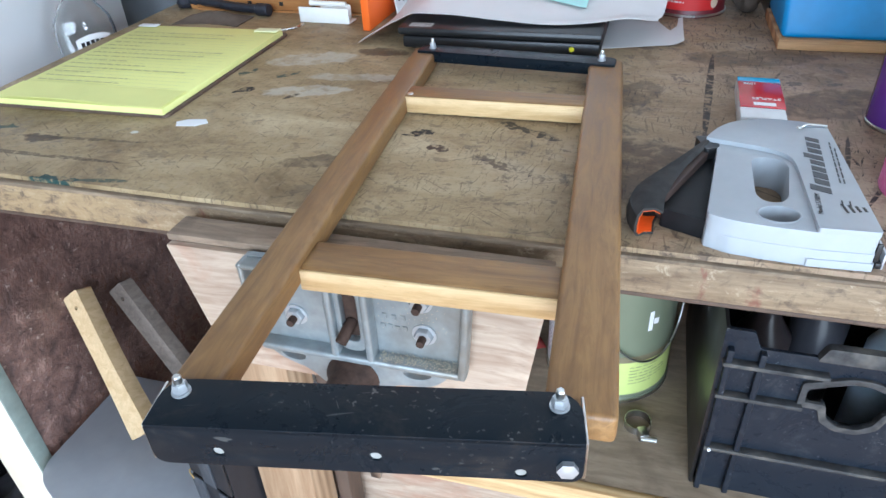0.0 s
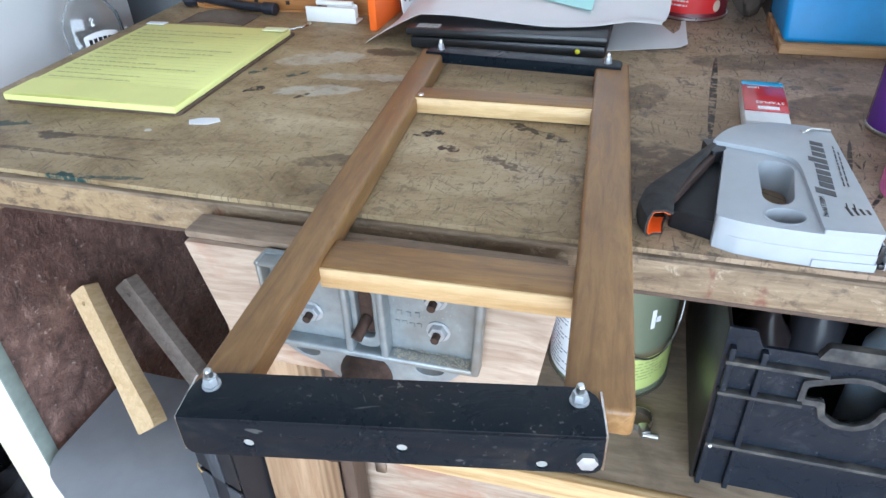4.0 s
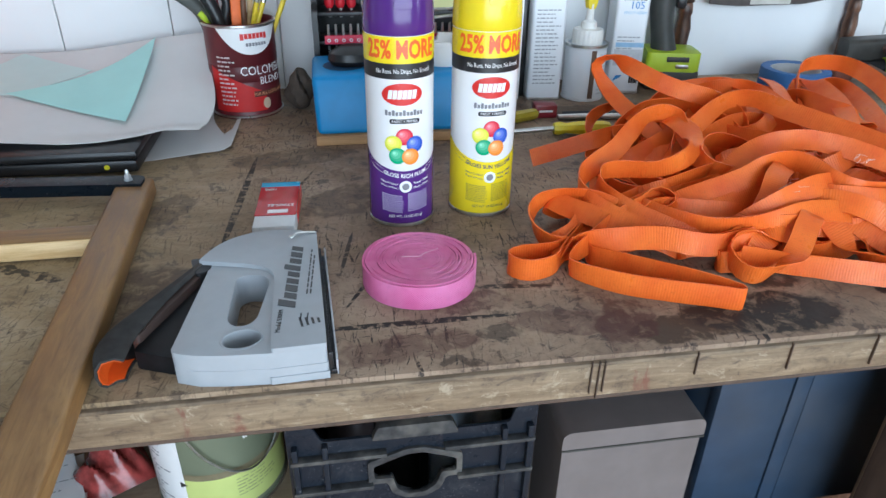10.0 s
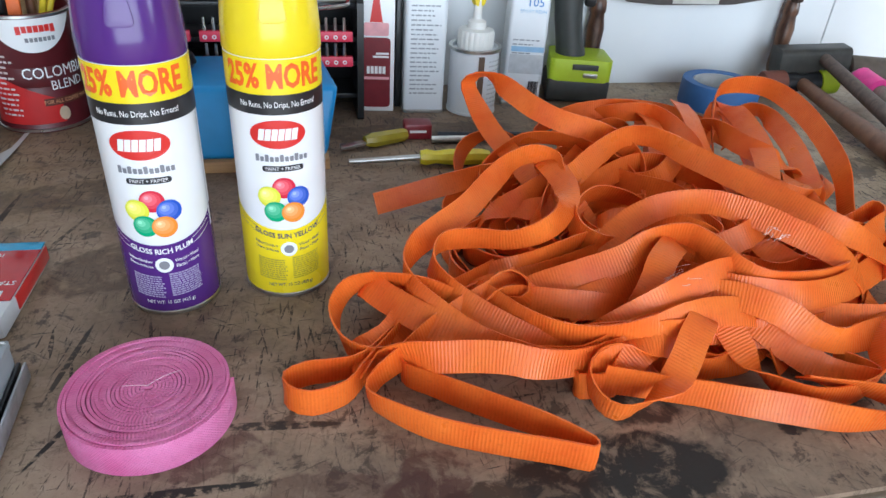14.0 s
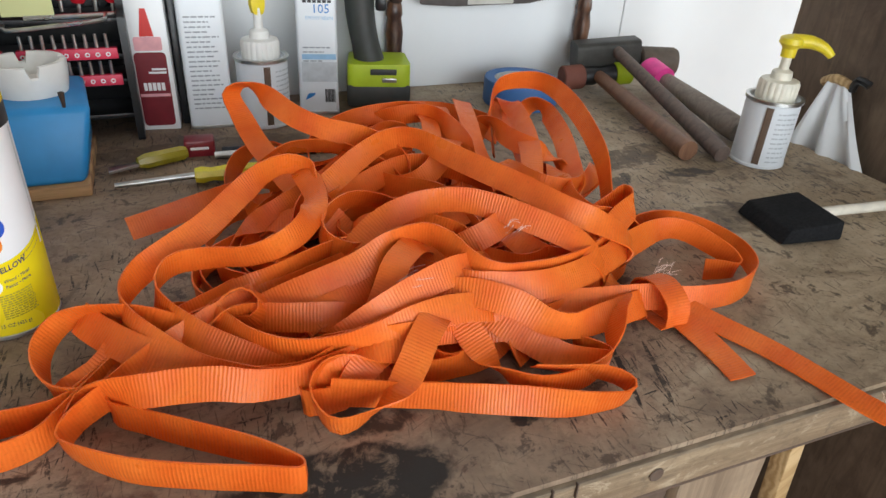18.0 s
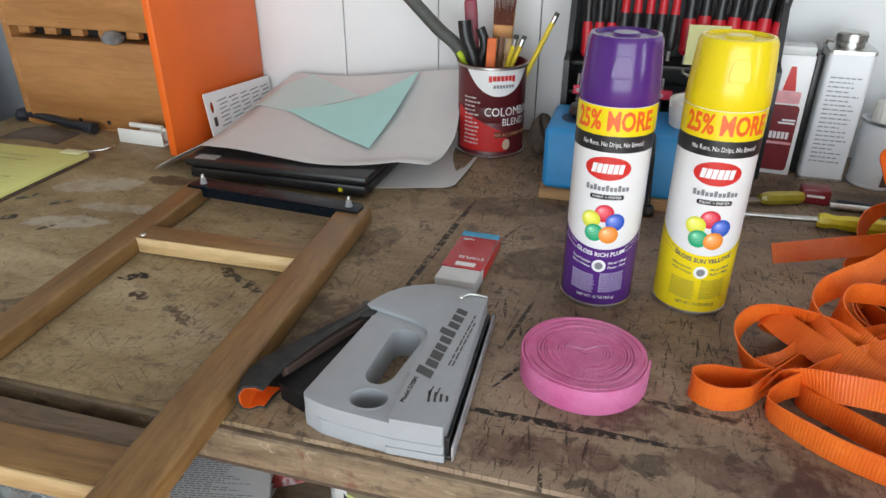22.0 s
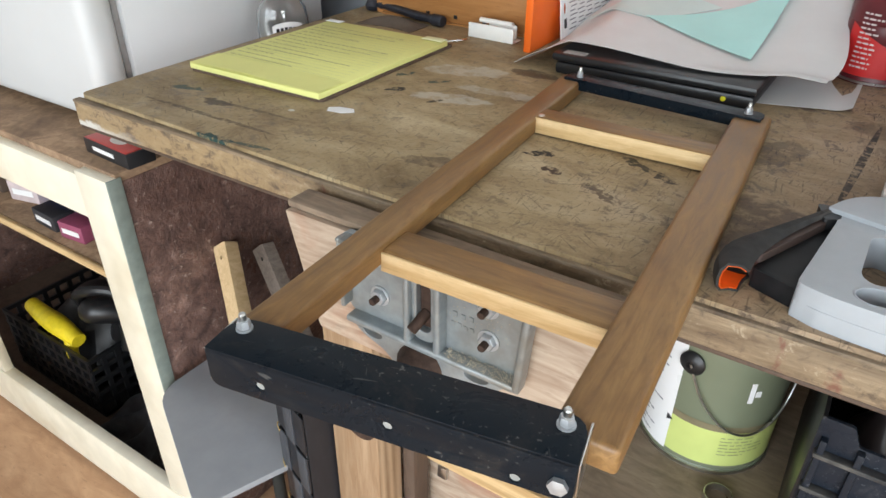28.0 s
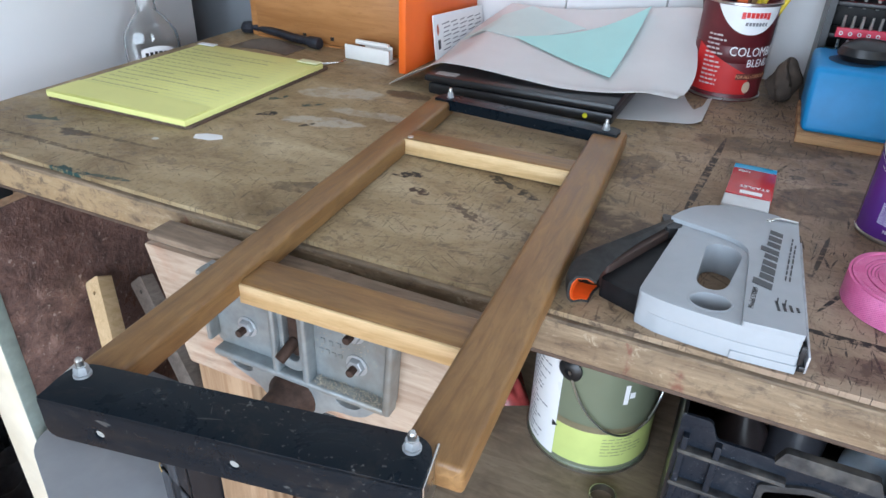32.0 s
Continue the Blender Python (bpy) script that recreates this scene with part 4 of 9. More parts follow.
# ---- wooden frame with steel brackets ----
frame_thing = thing("ladder_frame", "brown stained wooden ladder frame with black steel end brackets", "frame")


def beam(name, a, b, w, hgt, z, mt, parent, bev=0.004, label=""):
    a, b = Vector((*a, 0)), Vector((*b, 0))
    d = b - a
    bm = box((0, 0, 0), (d.length, w, hgt), bev, seg=3)
    ob = part(name, bm, mt, parent, label)
    ob.matrix_basis = pose(*((a + b) / 2).xy, z, 0, 0, math.degrees(math.atan2(d.y, d.x)))
    return ob


FL, FR, BL, BR = Vector((0.354, -0.216)), Vector((0.548, -0.180)), Vector((0.3235, 0.355)), Vector((0.524, 0.340))
for f, b, ext, wide in ((Vector((0.354, -0.216)), Vector((0.3125, 0.355)), 0.008, 0.0285), (Vector((0.5585, -0.180)), Vector((0.5290, 0.340)), 0.0, 0.0375)):
    d = (b - f).normalized()
    beam("rail", f - d * ext, b + d * 0.012, wide, 0.0195, 0.9100, BROWN_WOOD, frame_thing, 0.0035)
beam("rung", (0.356, -0.070), (0.542, -0.064), 0.036, 0.0185, 0.9045, BROWN_WOOD, frame_thing, 0.004)
beam("rung_face", (0.358, -0.0882), (0.541, -0.0822), 0.0025, 0.0165, 0.9042, FACE_PINE, frame_thing, 0.001, "raw pine front of the rung")
beam("rung", (0.333, 0.2255), (0.519, 0.2285), 0.030, 0.0185, 0.9105, BROWN_WOOD, frame_thing, 0.003)
beam("rung_face", (0.3345, 0.2100), (0.519, 0.2130), 0.0025, 0.017, 0.9105, FACE_PINE, frame_thing, 0.001, "raw pine front of the rung")
part("screw_head", lathe([(0, 0), (0.0035, 0), (0.003, 0.0012), (0, 0.0018)], 14, pose(0.3400, 0.2165, 0.9195)), STEEL, frame_thing)


def bracket(a, b, over, depth, drop, shift, holes, label):
    d = (b - a).normalized()
    nrm = Vector((d.y, -d.x))
    ang = math.degrees(math.atan2(d.y, d.x))
    mid = (a + b) / 2
    L = (b - a).length + 2 * over
    base = pose(mid.x, mid.y, 0, 0, 0, ang)
    top = part("bracket_top", slab(rounded([(-L / 2, -depth / 2 - shift), (L / 2, -depth / 2 - shift), (L / 2, depth / 2 - shift), (-L / 2, depth / 2 - shift)], [0.001, 0.001, 0.016, 0.016]), 0.9202, 0.9226, bev=0.0006, m=base), BLACK_MET, frame_thing, label)
    face_m = base @ Matrix(((1, 0, 0, 0), (0, 0, -1, -depth / 2 - shift + 0.0024), (0, 1, 0, 0), (0, 0, 0, 1)))
    hs = [oval(hx - L / 2, hz, 0.0032, 0.0032, 16) for hx, hz in holes]
    part("bracket_face", slab(rounded([(-L / 2, 0.9226 - drop), (L / 2, 0.9226 - drop), (L / 2, 0.9216), (-L / 2, 0.9216)], [0.008, 0.008, 0.0015, 0.0015]), 0, 0.0024, hs, 0.0005, face_m), BLACK_MET, frame_thing)
    for k, hs_ in enumerate(hs):
        part("hole_plug", slab(oval(hs_[0][0] - 0.0032, holes[k][1], 0.0029, 0.0029, 14), 0.0006, 0.0012, m=face_m), plain("pale_hole", (0.30, 0.30, 0.28), 0.6), frame_thing)
    return base, L


base, L = bracket(FL, FR, 0.0115, 0.033, 0.0285, 0.0065, ((0.036, 0.9045), (0.118, 0.9065), (0.190, 0.899)), "dusty black steel channel")
part("end_tab", box((L / 2 + 0.0006, -0.0065, 0.9085), (0.0016, 0.031, 0.026), 0.0008, base), STEEL, frame_thing, "scraped bright tab")
part("end_tab", box((-L / 2 - 0.0006, -0.0065, 0.9085), (0.0016, 0.031, 0.026), 0.0008, base), STEEL, frame_thing, "scraped bright tab")
part("face_bolt", lathe([(0, 0), (0.0054, 0), (0.0054, 0.003), (0.0026, 0.0038), (0, 0.0038)], 6, base @ pose(L / 2 - 0.008, -0.0232, 0.9055, 90)), ZINC, frame_thing, "hex bolt in the channel face")
base2, L2 = bracket(BL, BR, 0.016, 0.024, 0.013, -0.001, (), "dusty dark steel angle")
for p in (FL, FR, BL, BR):
    small = 0.66 if p in (BL, BR) else 0.76
    part("washer", lathe([(0.003, 0), (0.0068 * small, 0), (0.0068 * small, 0.0012), (0.003, 0.0012)], 20, pose(p.x, p.y, 0.9228)), ZINC, frame_thing)
    nut = part("nut", lathe([(0, 0), (0.0056 * small, 0), (0.0057 * small, 0.003), (0.005 * small, 0.0052), (0, 0.0052)], 6, pose(p.x, p.y, 0.9242)), ZINC, frame_thing, "bright hex nut")
    part("bolt_end", lathe([(0, 0), (0.0032 * small, 0), (0.0032 * small, 0.0045), (0.0022 * small, 0.0055), (0, 0.0055)], 14, pose(p.x, p.y, 0.929)), STEEL, nut)


# ---- staple gun ----
gun = thing("staple_gun", "light grey metal staple gun lying on its side with black lever", "staple gun")
outline = [(0.6235, 0.0185), (0.640, 0.0125), (0.662, 0.0095), (0.6925, 0.0078), (0.7305, 0.0095), (0.7235, 0.1785), (0.700, 0.184), (0.672, 0.186), (0.648, 0.174), (0.635, 0.158), (0.626, 0.138), (0.6355, 0.129)]
rads = [0.005, 0.012, 0.012, 0.003, 0.003, 0.004, 0.008, 0.02, 0.02, 0.016, 0.004, 0.006]
slot = rounded([(0.658, 0.052), (0.664, 0.0435), (0.674, 0.044), (0.680, 0.052), (0.6865, 0.103), (0.682, 0.113), (0.667, 0.1165), (0.6595, 0.110)], 0.007)
thumb = oval(0.671, 0.0275, 0.0135, 0.0105, 26, 12)
part("body", slab(rounded(outline, rads), 0.9005, 0.9268, [slot, thumb], 0.0045), STAPLE_GREY, gun, "light grey enamelled body")
for rim_in, rim_out in ((oval(0.671, 0.0275, 0.0137, 0.0107, 26, 12), oval(0.671, 0.0275, 0.0152, 0.0121, 26, 12)),):
    part("hole_rim", slab(rim_out, 0.9262, 0.9272, [rim_in], 0.0004), STAPLE_GREY, gun)
shell_line = [(0.6925, 0.0076), (0.7307, 0.0093), (0.7237, 0.1787), (0.7125, 0.1795), (0.7085, 0.1838), (0.690, 0.1862), (0.672, 0.1863), (0.648, 0.1745), (0.635, 0.1585), (0.6262, 0.1378), (0.648, 0.1325), (0.668, 0.1275), (0.680, 0.1225), (0.6885, 0.113), (0.6905, 0.100)]
nose = part("nose_plate", slab(rounded(shell_line, [0.002, 0.002, 0.002, 0.003, 0.003, 0.012, 0.014, 0.014, 0.012, 0.002, 0.008, 0.01, 0.008, 0.008, 0.008]), 0.9262, 0.9306, bev=0.0016), STAPLE_GREY, gun, "raised light grey shell")
part("belly", slab(rounded([(0.6233, 0.0191), (0.640, 0.0121), (0.664, 0.0090), (0.695, 0.0072), (0.7310, 0.0090), (0.7305, 0.016), (0.67, 0.018), (0.64, 0.026)], 0.003), 0.8998, 0.9135, bev=0.0006), STAPLE_GREY, gun)
part("belly_step", slab(rounded([(0.690, 0.0062), (0.7314, 0.0080), (0.7312, 0.014), (0.690, 0.013)], 0.001), 0.9004, 0.9065, bev=0.0006), STAPLE_GREY, gun)
lean = Matrix.Translation((0.7275, 0.094, 0)) @ Matrix.Rotation(radians(2.4), 4, "Z")
part("side_plate", box((0.0012, 0, 0.9075), (0.0024, 0.166, 0.013), 0.0006, lean), plain("dark_track_steel", (0.03, 0.03, 0.032), 0.35, 0.6, 0.3, 90, 0.1), gun, "dark steel side plate")
part("track", box((0.0038, -0.002, 0.9045), (0.0046, 0.166, 0.0042), 0.0008, lean), MATS["dark_track_steel"], gun, "dark staple channel")
part("track_wall", box((0.0058, -0.002, 0.9085), (0.0016, 0.166, 0.013), 0.0005, lean), plain("worn_track_steel", (0.42, 0.43, 0.46), 0.35, 0.4, 0.3, 70, 0.1), gun, "bright outer wall of the staple track")
part("track_end", box((0.0016, -0.0822, 0.9115), (0.0034, 0.002, 0.018), 0.0005, lean), MATS["dark_track_steel"], gun, "dark striking edge")
part("pin", tube([(0.703, 0.1712, 0.9312), (0.7085, 0.1742, 0.9325), (0.7232, 0.1745, 0.9318)], 0.0011, 8), STEEL, gun, "steel wire pin")
part("pin_head", lathe([(0, 0), (0.0026, 0), (0.002, 0.0012), (0, 0.0016)], 12, pose(0.7015, 0.1705, 0.9304)), STEEL, gun)
# the lever: a rubber cover wrapped round a channel, open at its end, orange inside
AXIS = [(0.627, 0.138, 0.0042), (0.615, 0.115, 0.006), (0.601, 0.088, 0.009), (0.5885, 0.060, 0.0128), (0.582, 0.038, 0.0142), (0.582, 0.020, 0.0132)]
WRAP = [(0.95, 0.0255), (0.5, 0.0285), (-0.3, 0.0285), (-0.85, 0.0245), (-1.0, 0.0165), (-0.95, 0.008), (-0.6, 0.0022), (0.15, 0.0012), (0.6, 0.0022)]


def lever_skin(first, shrink, thick, ends):
    bm = bmesh.new()
    rings = []
    path = smooth_path(AXIS, 0.006)[first:]
    for i, (x, y, w) in enumerate(path):
        ring = []
        for k, (a, z) in enumerate(WRAP):
            late = max(0.0, 1 - (len(path) - 1 - i) / 5)
            slope = (0.008 * (0.5 - z / 0.028) + 0.010 * min(a, 0.0)) * late
            ring.append(bm.verts.new((x + a * w * shrink - 0.007 * min(a, 0.0) * late * late, y + slope * ends, 0.9 + 0.0145 + (z - 0.0145) * shrink)))
        rings.append(ring)
    for a, b in zip(rings, rings[1:]):
        for k in range(len(WRAP) - 1):
            bm.faces.new((a[k], a[k + 1], b[k + 1], b[k]))
    bmesh.ops.recalc_face_normals(bm, faces=bm.faces)
    bmesh.ops.solidify(bm, geom=bm.faces[:], thickness=thick)
    return bm


lever = part("lever", lever_skin(0, 1.0, 0.0018, 1), plain("grey_rubber", (0.034, 0.033, 0.032), 0.75, 0, 0.3, 90, 0.25, 0.2, dirt=(0.075, 0.066, 0.06)), gun, "dark grey rubber grip")
part("lever_lining", lever_skin(-5, 0.84, 0.0004, 0.95), plain("orange_rubber", (0.85, 0.13, 0.01), 0.5), lever, "orange inside of the grip")
part("lever_web", slab(rounded([(0.624, 0.136), (0.632, 0.132), (0.5965, 0.046), (0.590, 0.049)], 0.003), 0.9014, 0.9235, bev=0.001), plain("brown_rubber_web", (0.05, 0.03, 0.024), 0.7), lever, "brown inner web of the grip")
part("lever_arm", slab(rounded([(0.629, 0.146), (0.634, 0.136), (0.6275, 0.024), (0.593, 0.038)], [0.003, 0.003, 0.004, 0.004]), 0.9012, 0.9165, bev=0.002), plain("dull_black_steel", (0.008, 0.008, 0.009), 0.5, 0, 0.3, 80, 0.1, 0.2), gun, "black lever arm")
part("lever_hinge", slab(rounded([(0.618, 0.148), (0.637, 0.150), (0.637, 0.128), (0.626, 0.122)], 0.004), 0.917, 0.927, bev=0.001), BLACK_PL, gun)
# printing on the plate: brand blocks and unreadable lines as plain shapes
pm = pose(0.7055, 0.105, 0.9308, 0, 0, 87)
for k, (w, hh) in enumerate(((0.0105, 0.0135), (0.0098, 0.0098), (0.0118, 0.0098), (0.0088, 0.0098), (0.0088, 0.0098), (0.0095, 0.0135), (0.0092, 0.0098), (0.0098, 0.0098), (0.0086, 0.0098))):
    x, e = -0.0425 + k * 0.0106, hh * 0.18
    w *= 0.40
    part("brand_block", slab([(x - w - e, -0.005), (x + w - e, -0.005), (x + w + e, hh - 0.005), (x - w + e, hh - 0.005)], 0, 0.0002, m=pm), plain("grey_black_print", (0.05, 0.052, 0.056), 0.4), nose, smooth=0)
bm = line_bars(-0.03, 0.045, -0.0118, 2, 0.0028, 0.0012, 3, 0.2, word=0.007)
bmesh.ops.transform(bm, matrix=pm, verts=bm.verts)
part("small_print", bm, BLACK_PRINT, nose)
bm = bmesh.new()
for k in range(4):
    add_box(bm, (-0.068 - 0.0006 * k, 0.006 - 0.0042 * k, 0), (0.012 - 0.002 * k, 0.0018, 0.0002), m=pm @ pose(0, 0, 0, 0, 0, 14))
for k in range(2):
    add_box(bm, (-0.061, -0.010 - 0.005 * k, 0), (0.009, 0.001, 0.0002), m=pm)
part("printed_mark", bm, BLACK_PRINT, nose)
part("words_model", words("Model 5700M", 0.0052, pose(0.697, 0.0405, 0.9308, 0, 0, 87)), BLACK_PRINT, nose)

# ---- staple box ----
sb = thing("staple_box", "small clear plastic box of staples with red and blue card", "box", pose(0.6835, 0.2715, 0.9, 0, 0, -2.0))
part("tray", box((0, 0, 0.0085), (0.0415, 0.103, 0.017), 0.003), plain("clear_milky_plastic", (0.62, 0.63, 0.63), 0.2, 0, 0.05, 60, 0.02), sb, "clear milky plastic tray")
scard = part("card", box((0, 0.009, 0.0176), (0.0405, 0.074, 0.0012), 0.0004), plain("red_card", (0.42, 0.015, 0.02), 0.2, 0, 0.12, 30, 0), sb, "glossy red card")
part("card_band", box((0, 0.0458, 0.0178), (0.0405, 0.012, 0.0013), 0.0004), plain("blue_card", (0.03, 0.3, 0.52), 0.25), sb, "blue end of the card")
part("side_card", box((0.0208, 0.014, 0.010), (0.0008, 0.07, 0.012), 0.0002), RED_PRINT, sb)
part("words_staples", words("STAPLES", 0.0072, pose(0.004, -0.0065, 0.0184, 0, 0, 180)), WHITE_PRINT, scard)
part("words_count", words("1000", 0.0062, pose(-0.009, 0.033, 0.0184, 0, 0, 180)), WHITE_PRINT, scard)
part("brand_block", box((0.002, -0.0205, 0.0183), (0.02, 0.0075, 0.0002)), WHITE_PRINT, sb)

# ---- pink webbing roll ----
roll = thing("webbing_roll", "tight flat roll of bright pink nylon webbing", "webbing", pose(0.8115, 0.1325, 0.9))
bm = bmesh.new()
uvl = bm.loops.layers.uv.new("UVMap")
turns, n = 21, 1260
prevr = None
run = 0
for i in range(n + 1):
    a = 2 * math.pi * turns * i / n
    r = 0.0022 + 0.0477 * (i / n)
    wob = 1 + 0.012 * math.sin(3 * a / turns) + 0.02 * math.sin(2 * a + 1) * (1 - i / n)
    z0 = 0.0004 + 0.0012 * (0.5 + 0.5 * math.sin(i * 0.31 + 0.4 * math.sin(i * 0.05))) - 0.002 * (1 - i / n)
    z0 = max(0.0002, z0 + 0.0007 * math.sin(2.4 * int(turns * i / n)))
    if i:
        run += 2 * math.pi * r * turns / n
    ring = []
    for rr, zz in ((r * wob - 0.0009, z0), (r * wob + 0.0009, z0), (r * wob + 0.00098, z0 + 0.0215), (r * wob - 0.00098, z0 + 0.0215)):
        ring.append(bm.verts.new((rr * math.cos(a), rr * 1.0 * math.sin(a), zz)))
    if prevr:
        for k in range(4):
            j = (k + 1) % 4
            f = bm.faces.new((prevr[0][k], prevr[0][j], ring[j], ring[k]))
            for lp, u in zip(f.loops, (prevr[1], prevr[1], run, run)):
                lp[uvl].uv = (u, 0.5)
    prevr = (ring, run)
bmesh.ops.recalc_face_normals(bm, faces=bm.faces)
part("strap", bm, PINK_WEB, roll)
part("core_fold", box((0, 0, 0.0112), (0.006, 0.0022, 0.0218), 0.0005), PINK_WEB, roll)
part("loose_thread", tube([(0.0, 0, 0.0231), (0.008, 0.005, 0.0244), (0.019, 0.011, 0.0237)], 0.0002, 6), plain("pale_pink_thread", (0.9, 0.6, 0.72), 0.6), roll, "pale loose thread")
part("loose_thread", tube([(0.0, 0, 0.0231), (-0.006, 0.0, 0.0241), (-0.015, 0.001, 0.0237)], 0.0002, 6), MATS["pale_pink_thread"], roll)


# ---- spray cans ----
def spray_can(x, y, colour, name_text, lab, turn):
    can = thing("spray_can", lab, "spray paint", pose(x, y, 0.9, 0, 0, turn), "spray cans")
    R = 0.0328
    part("rim", lathe([(0, 0.004), (R - 0.004, 0.0025), (R - 0.001, 0), (R + 0.0004, 0.001), (R + 0.0004, 0.0035), (R - 0.0006, 0.0045)], 56), STEEL, can, "bright steel bottom rim")
    part("body", lathe([(R - 0.0006, 0.004), (R, 0.0055), (R, 0.1895), (R - 0.001, 0.1905), (0.02, 0.192), (0, 0.192)], 56), WHITE_PRINT, can, "white printed steel body")
    cap = lathe([(R - 0.0002, 0.1895), (R + 0.0006, 0.191), (R + 0.0002, 0.205), (R - 0.0026, 0.2385), (R - 0.0045, 0.2425), (R - 0.0075, 0.243), (R - 0.0085, 0.2405), (0.012, 0.2405), (0.010, 0.243), (0, 0.243)], 56)
    cap = part("cap", cap, colour, can, "glossy plastic cap")
    part("cap_dimple", slab(rounded([(-0.009, 0), (0.009, 0), (0.006, 0.018), (-0.006, 0.018)], 0.005), 0, 0.0012, bev=0.0005, m=pose(0, -R + 0.0006, 0.212, 83)), colour, cap)
    half = math.pi * R * 0.999

    def arc(x):
        """The label's printing rises round the can like a shallow bowl."""
        return 0.019 * min(1.0, abs(x) / 0.05) ** 2

    def zone(nm, low, high, off, mt, n=64, rows=3, xa=-half, xb=half):
        bm = flat_zone(xa, xb, low, high, n, off, rows)
        bend(bm, R)
        return part(nm, bm, mt, can)

    zone("yellow_band", lambda u: 0.1655, lambda u: 0.1892, 0.0003, YELLOW)
    zone("black_band", lambda u: 0.1515 - 0.0 * u, lambda u: 0.1655, 0.0003, BLACK_PRINT)
    zone("colour_field", lambda u: 0.0045, lambda u: 0.0615 + arc(u * half), 0.0003, colour)
    txt = WHITE_PRINT if colour is PURPLE else plain("dark_blue_print", (0.03, 0.03, 0.12), 0.4)
    for side in (-1, 1):
        for drop, far in ((0.0022, 0.046), (0.0068, 0.040)):
            near = 0.0225
            xa, xb = sorted((side * near, side * far))
            zone("label_line", lambda u, xa=xa, xb=xb, drop=drop: 0.0610 - drop + arc(xa + (xb - xa) * (u + 1) / 2), lambda u, xa=xa, xb=xb, drop=drop: 0.0614 - drop + arc(xa + (xb - xa) * (u + 1) / 2), 0.0005, txt, 20, 1, xa, xb)

    def put(nm, bm, mt, x0, z0, off=0.0005, label="", owner=None):
        for v in bm.verts:
            v.co.x += x0
            v.co.y += z0
            v.co.z += off
        bend(bm, R)
        return part(nm, bm, mt, owner or can, label, smooth=0)

    bm = words("25% MORE", 0.0225, squeeze=0.66, bold=0.0007)
    put("words_more", bm, ORANGE_PRINT, -0.0019, 0.1772)
    put("words_slogan", words("No Runs, No Drips, No Errors!", 0.0058, squeeze=0.72), WHITE_PRINT, 0.0, 0.1585)
    put("brand_rim", flat_oval(0, 0, 0.0205, 0.0112, 40), WHITE_PRINT, -0.002, 0.1375, 0.0004)
    brand = put("brand_oval", flat_oval(0, 0, 0.0195, 0.0105, 40), RED_PRINT, -0.002, 0.1375, 0.0006, "red brand oval")
    for k in range(6):
        e = 0.0007
        bm = slab([(-0.00195 - e, -0.0042), (0.00195 - e, -0.0042), (0.00195 + e, 0.0042), (-0.00195 + e, 0.0042)], 0, 0.0001)
        put("brand_block", bm, WHITE_PRINT, -0.0132 + k * 0.0045, 0.1375, 0.0008, owner=brand)
    for k in range(11):
        tall = k in (0, 2, 5, 8)
        bm = slab(rounded([(-0.0013, -0.0021), (0.0013, -0.0021), (0.0013, 0.0032 if tall else 0.0016), (-0.0013, 0.0032 if tall else 0.0016)], 0.0007), 0, 0.0001)
        put("name_block", bm, plain("grey_print", (0.22, 0.22, 0.24), 0.4), -0.0175 + k * 0.0034, 0.1195)
    bm = bmesh.new()
    add_slab(bm, rounded([(-0.0145, -0.0022), (0.0145, -0.0022), (0.0145, 0.0022), (-0.0145, 0.0022)], 0.002), 0, 0.0001)
    bmesh.ops.subdivide_edges(bm, edges=[e for e in bm.edges if e.calc_length() > 0.01], cuts=8)
    pill = put("pill", bm, BLACK_PRINT, 0.0, 0.1118, 0.0004)
    put("words_primer", words("PAINT + PRIMER", 0.0036, squeeze=0.95), WHITE_PRINT, 0.0, 0.1118, 0.0007, owner=pill)
    for k, (bx, bz, col) in enumerate(((0.0005, 0.0965, (0.62, 0.02, 0.05)), (-0.0105, 0.0895, (0.72, 0.72, 0.05)), (0.0105, 0.0885, (0.03, 0.1, 0.5)), (-0.0065, 0.0775, (0.02, 0.36, 0.16)), (0.006, 0.0765, (0.8, 0.26, 0.03)))):
        mt = plain("ball_%d" % k, col, 0.25, 0, 0.03, 30, 0)
        ball = put("printed_ball", flat_oval(0, 0, 0.0083, 0.0083, 26), mt, bx - 0.001, bz, 0.0004 + 0.00012 * k)
        for g, (rad, add_l, sh) in enumerate(((0.0068, 0.05, 0.0008), (0.0050, 0.12, 0.0016), (0.0030, 0.24, 0.0024), (0.0014, 0.42, 0.0030))):
            put("ball_glint", flat_oval(0, 0, rad, rad * 0.92, 16), plain("ball_glint_%d_%d" % (k, g), [min(1, c * (1 + add_l) + add_l * 0.8) for c in col], 0.25, 0, 0.02, 30, 0), bx - 0.001 - sh, bz + sh, 0.00043 + 0.00012 * k + 0.00002 * g, owner=ball)
    def curved(bm, x0, much=1.0):
        for v in bm.verts:
            v.co.y += much * arc(v.co.x + x0)
        return bm

    put("words_colour", curved(words(name_text, 0.0058, squeeze=0.92, bold=0.00012), 0.0), txt, 0.0, 0.0562)
    put("seal", flat_oval(0, 0, 0.0062, 0.0062, 26), WHITE_PRINT, 0.0, 0.045)
    put("seal_ring", flat_oval(0, 0, 0.0036, 0.0036, 20), MATS["grey_print"], 0.0, 0.045, 0.0006)
    put("words_place", curved(words("Indoor/Outdoor", 0.0034, squeeze=0.8), -0.0165, 0.7), txt, -0.0165, 0.0475)
    put("words_dries", curved(words("Dries in 10 Minutes", 0.0030, squeeze=0.75), -0.0165, 0.7), txt, -0.0165, 0.0432)
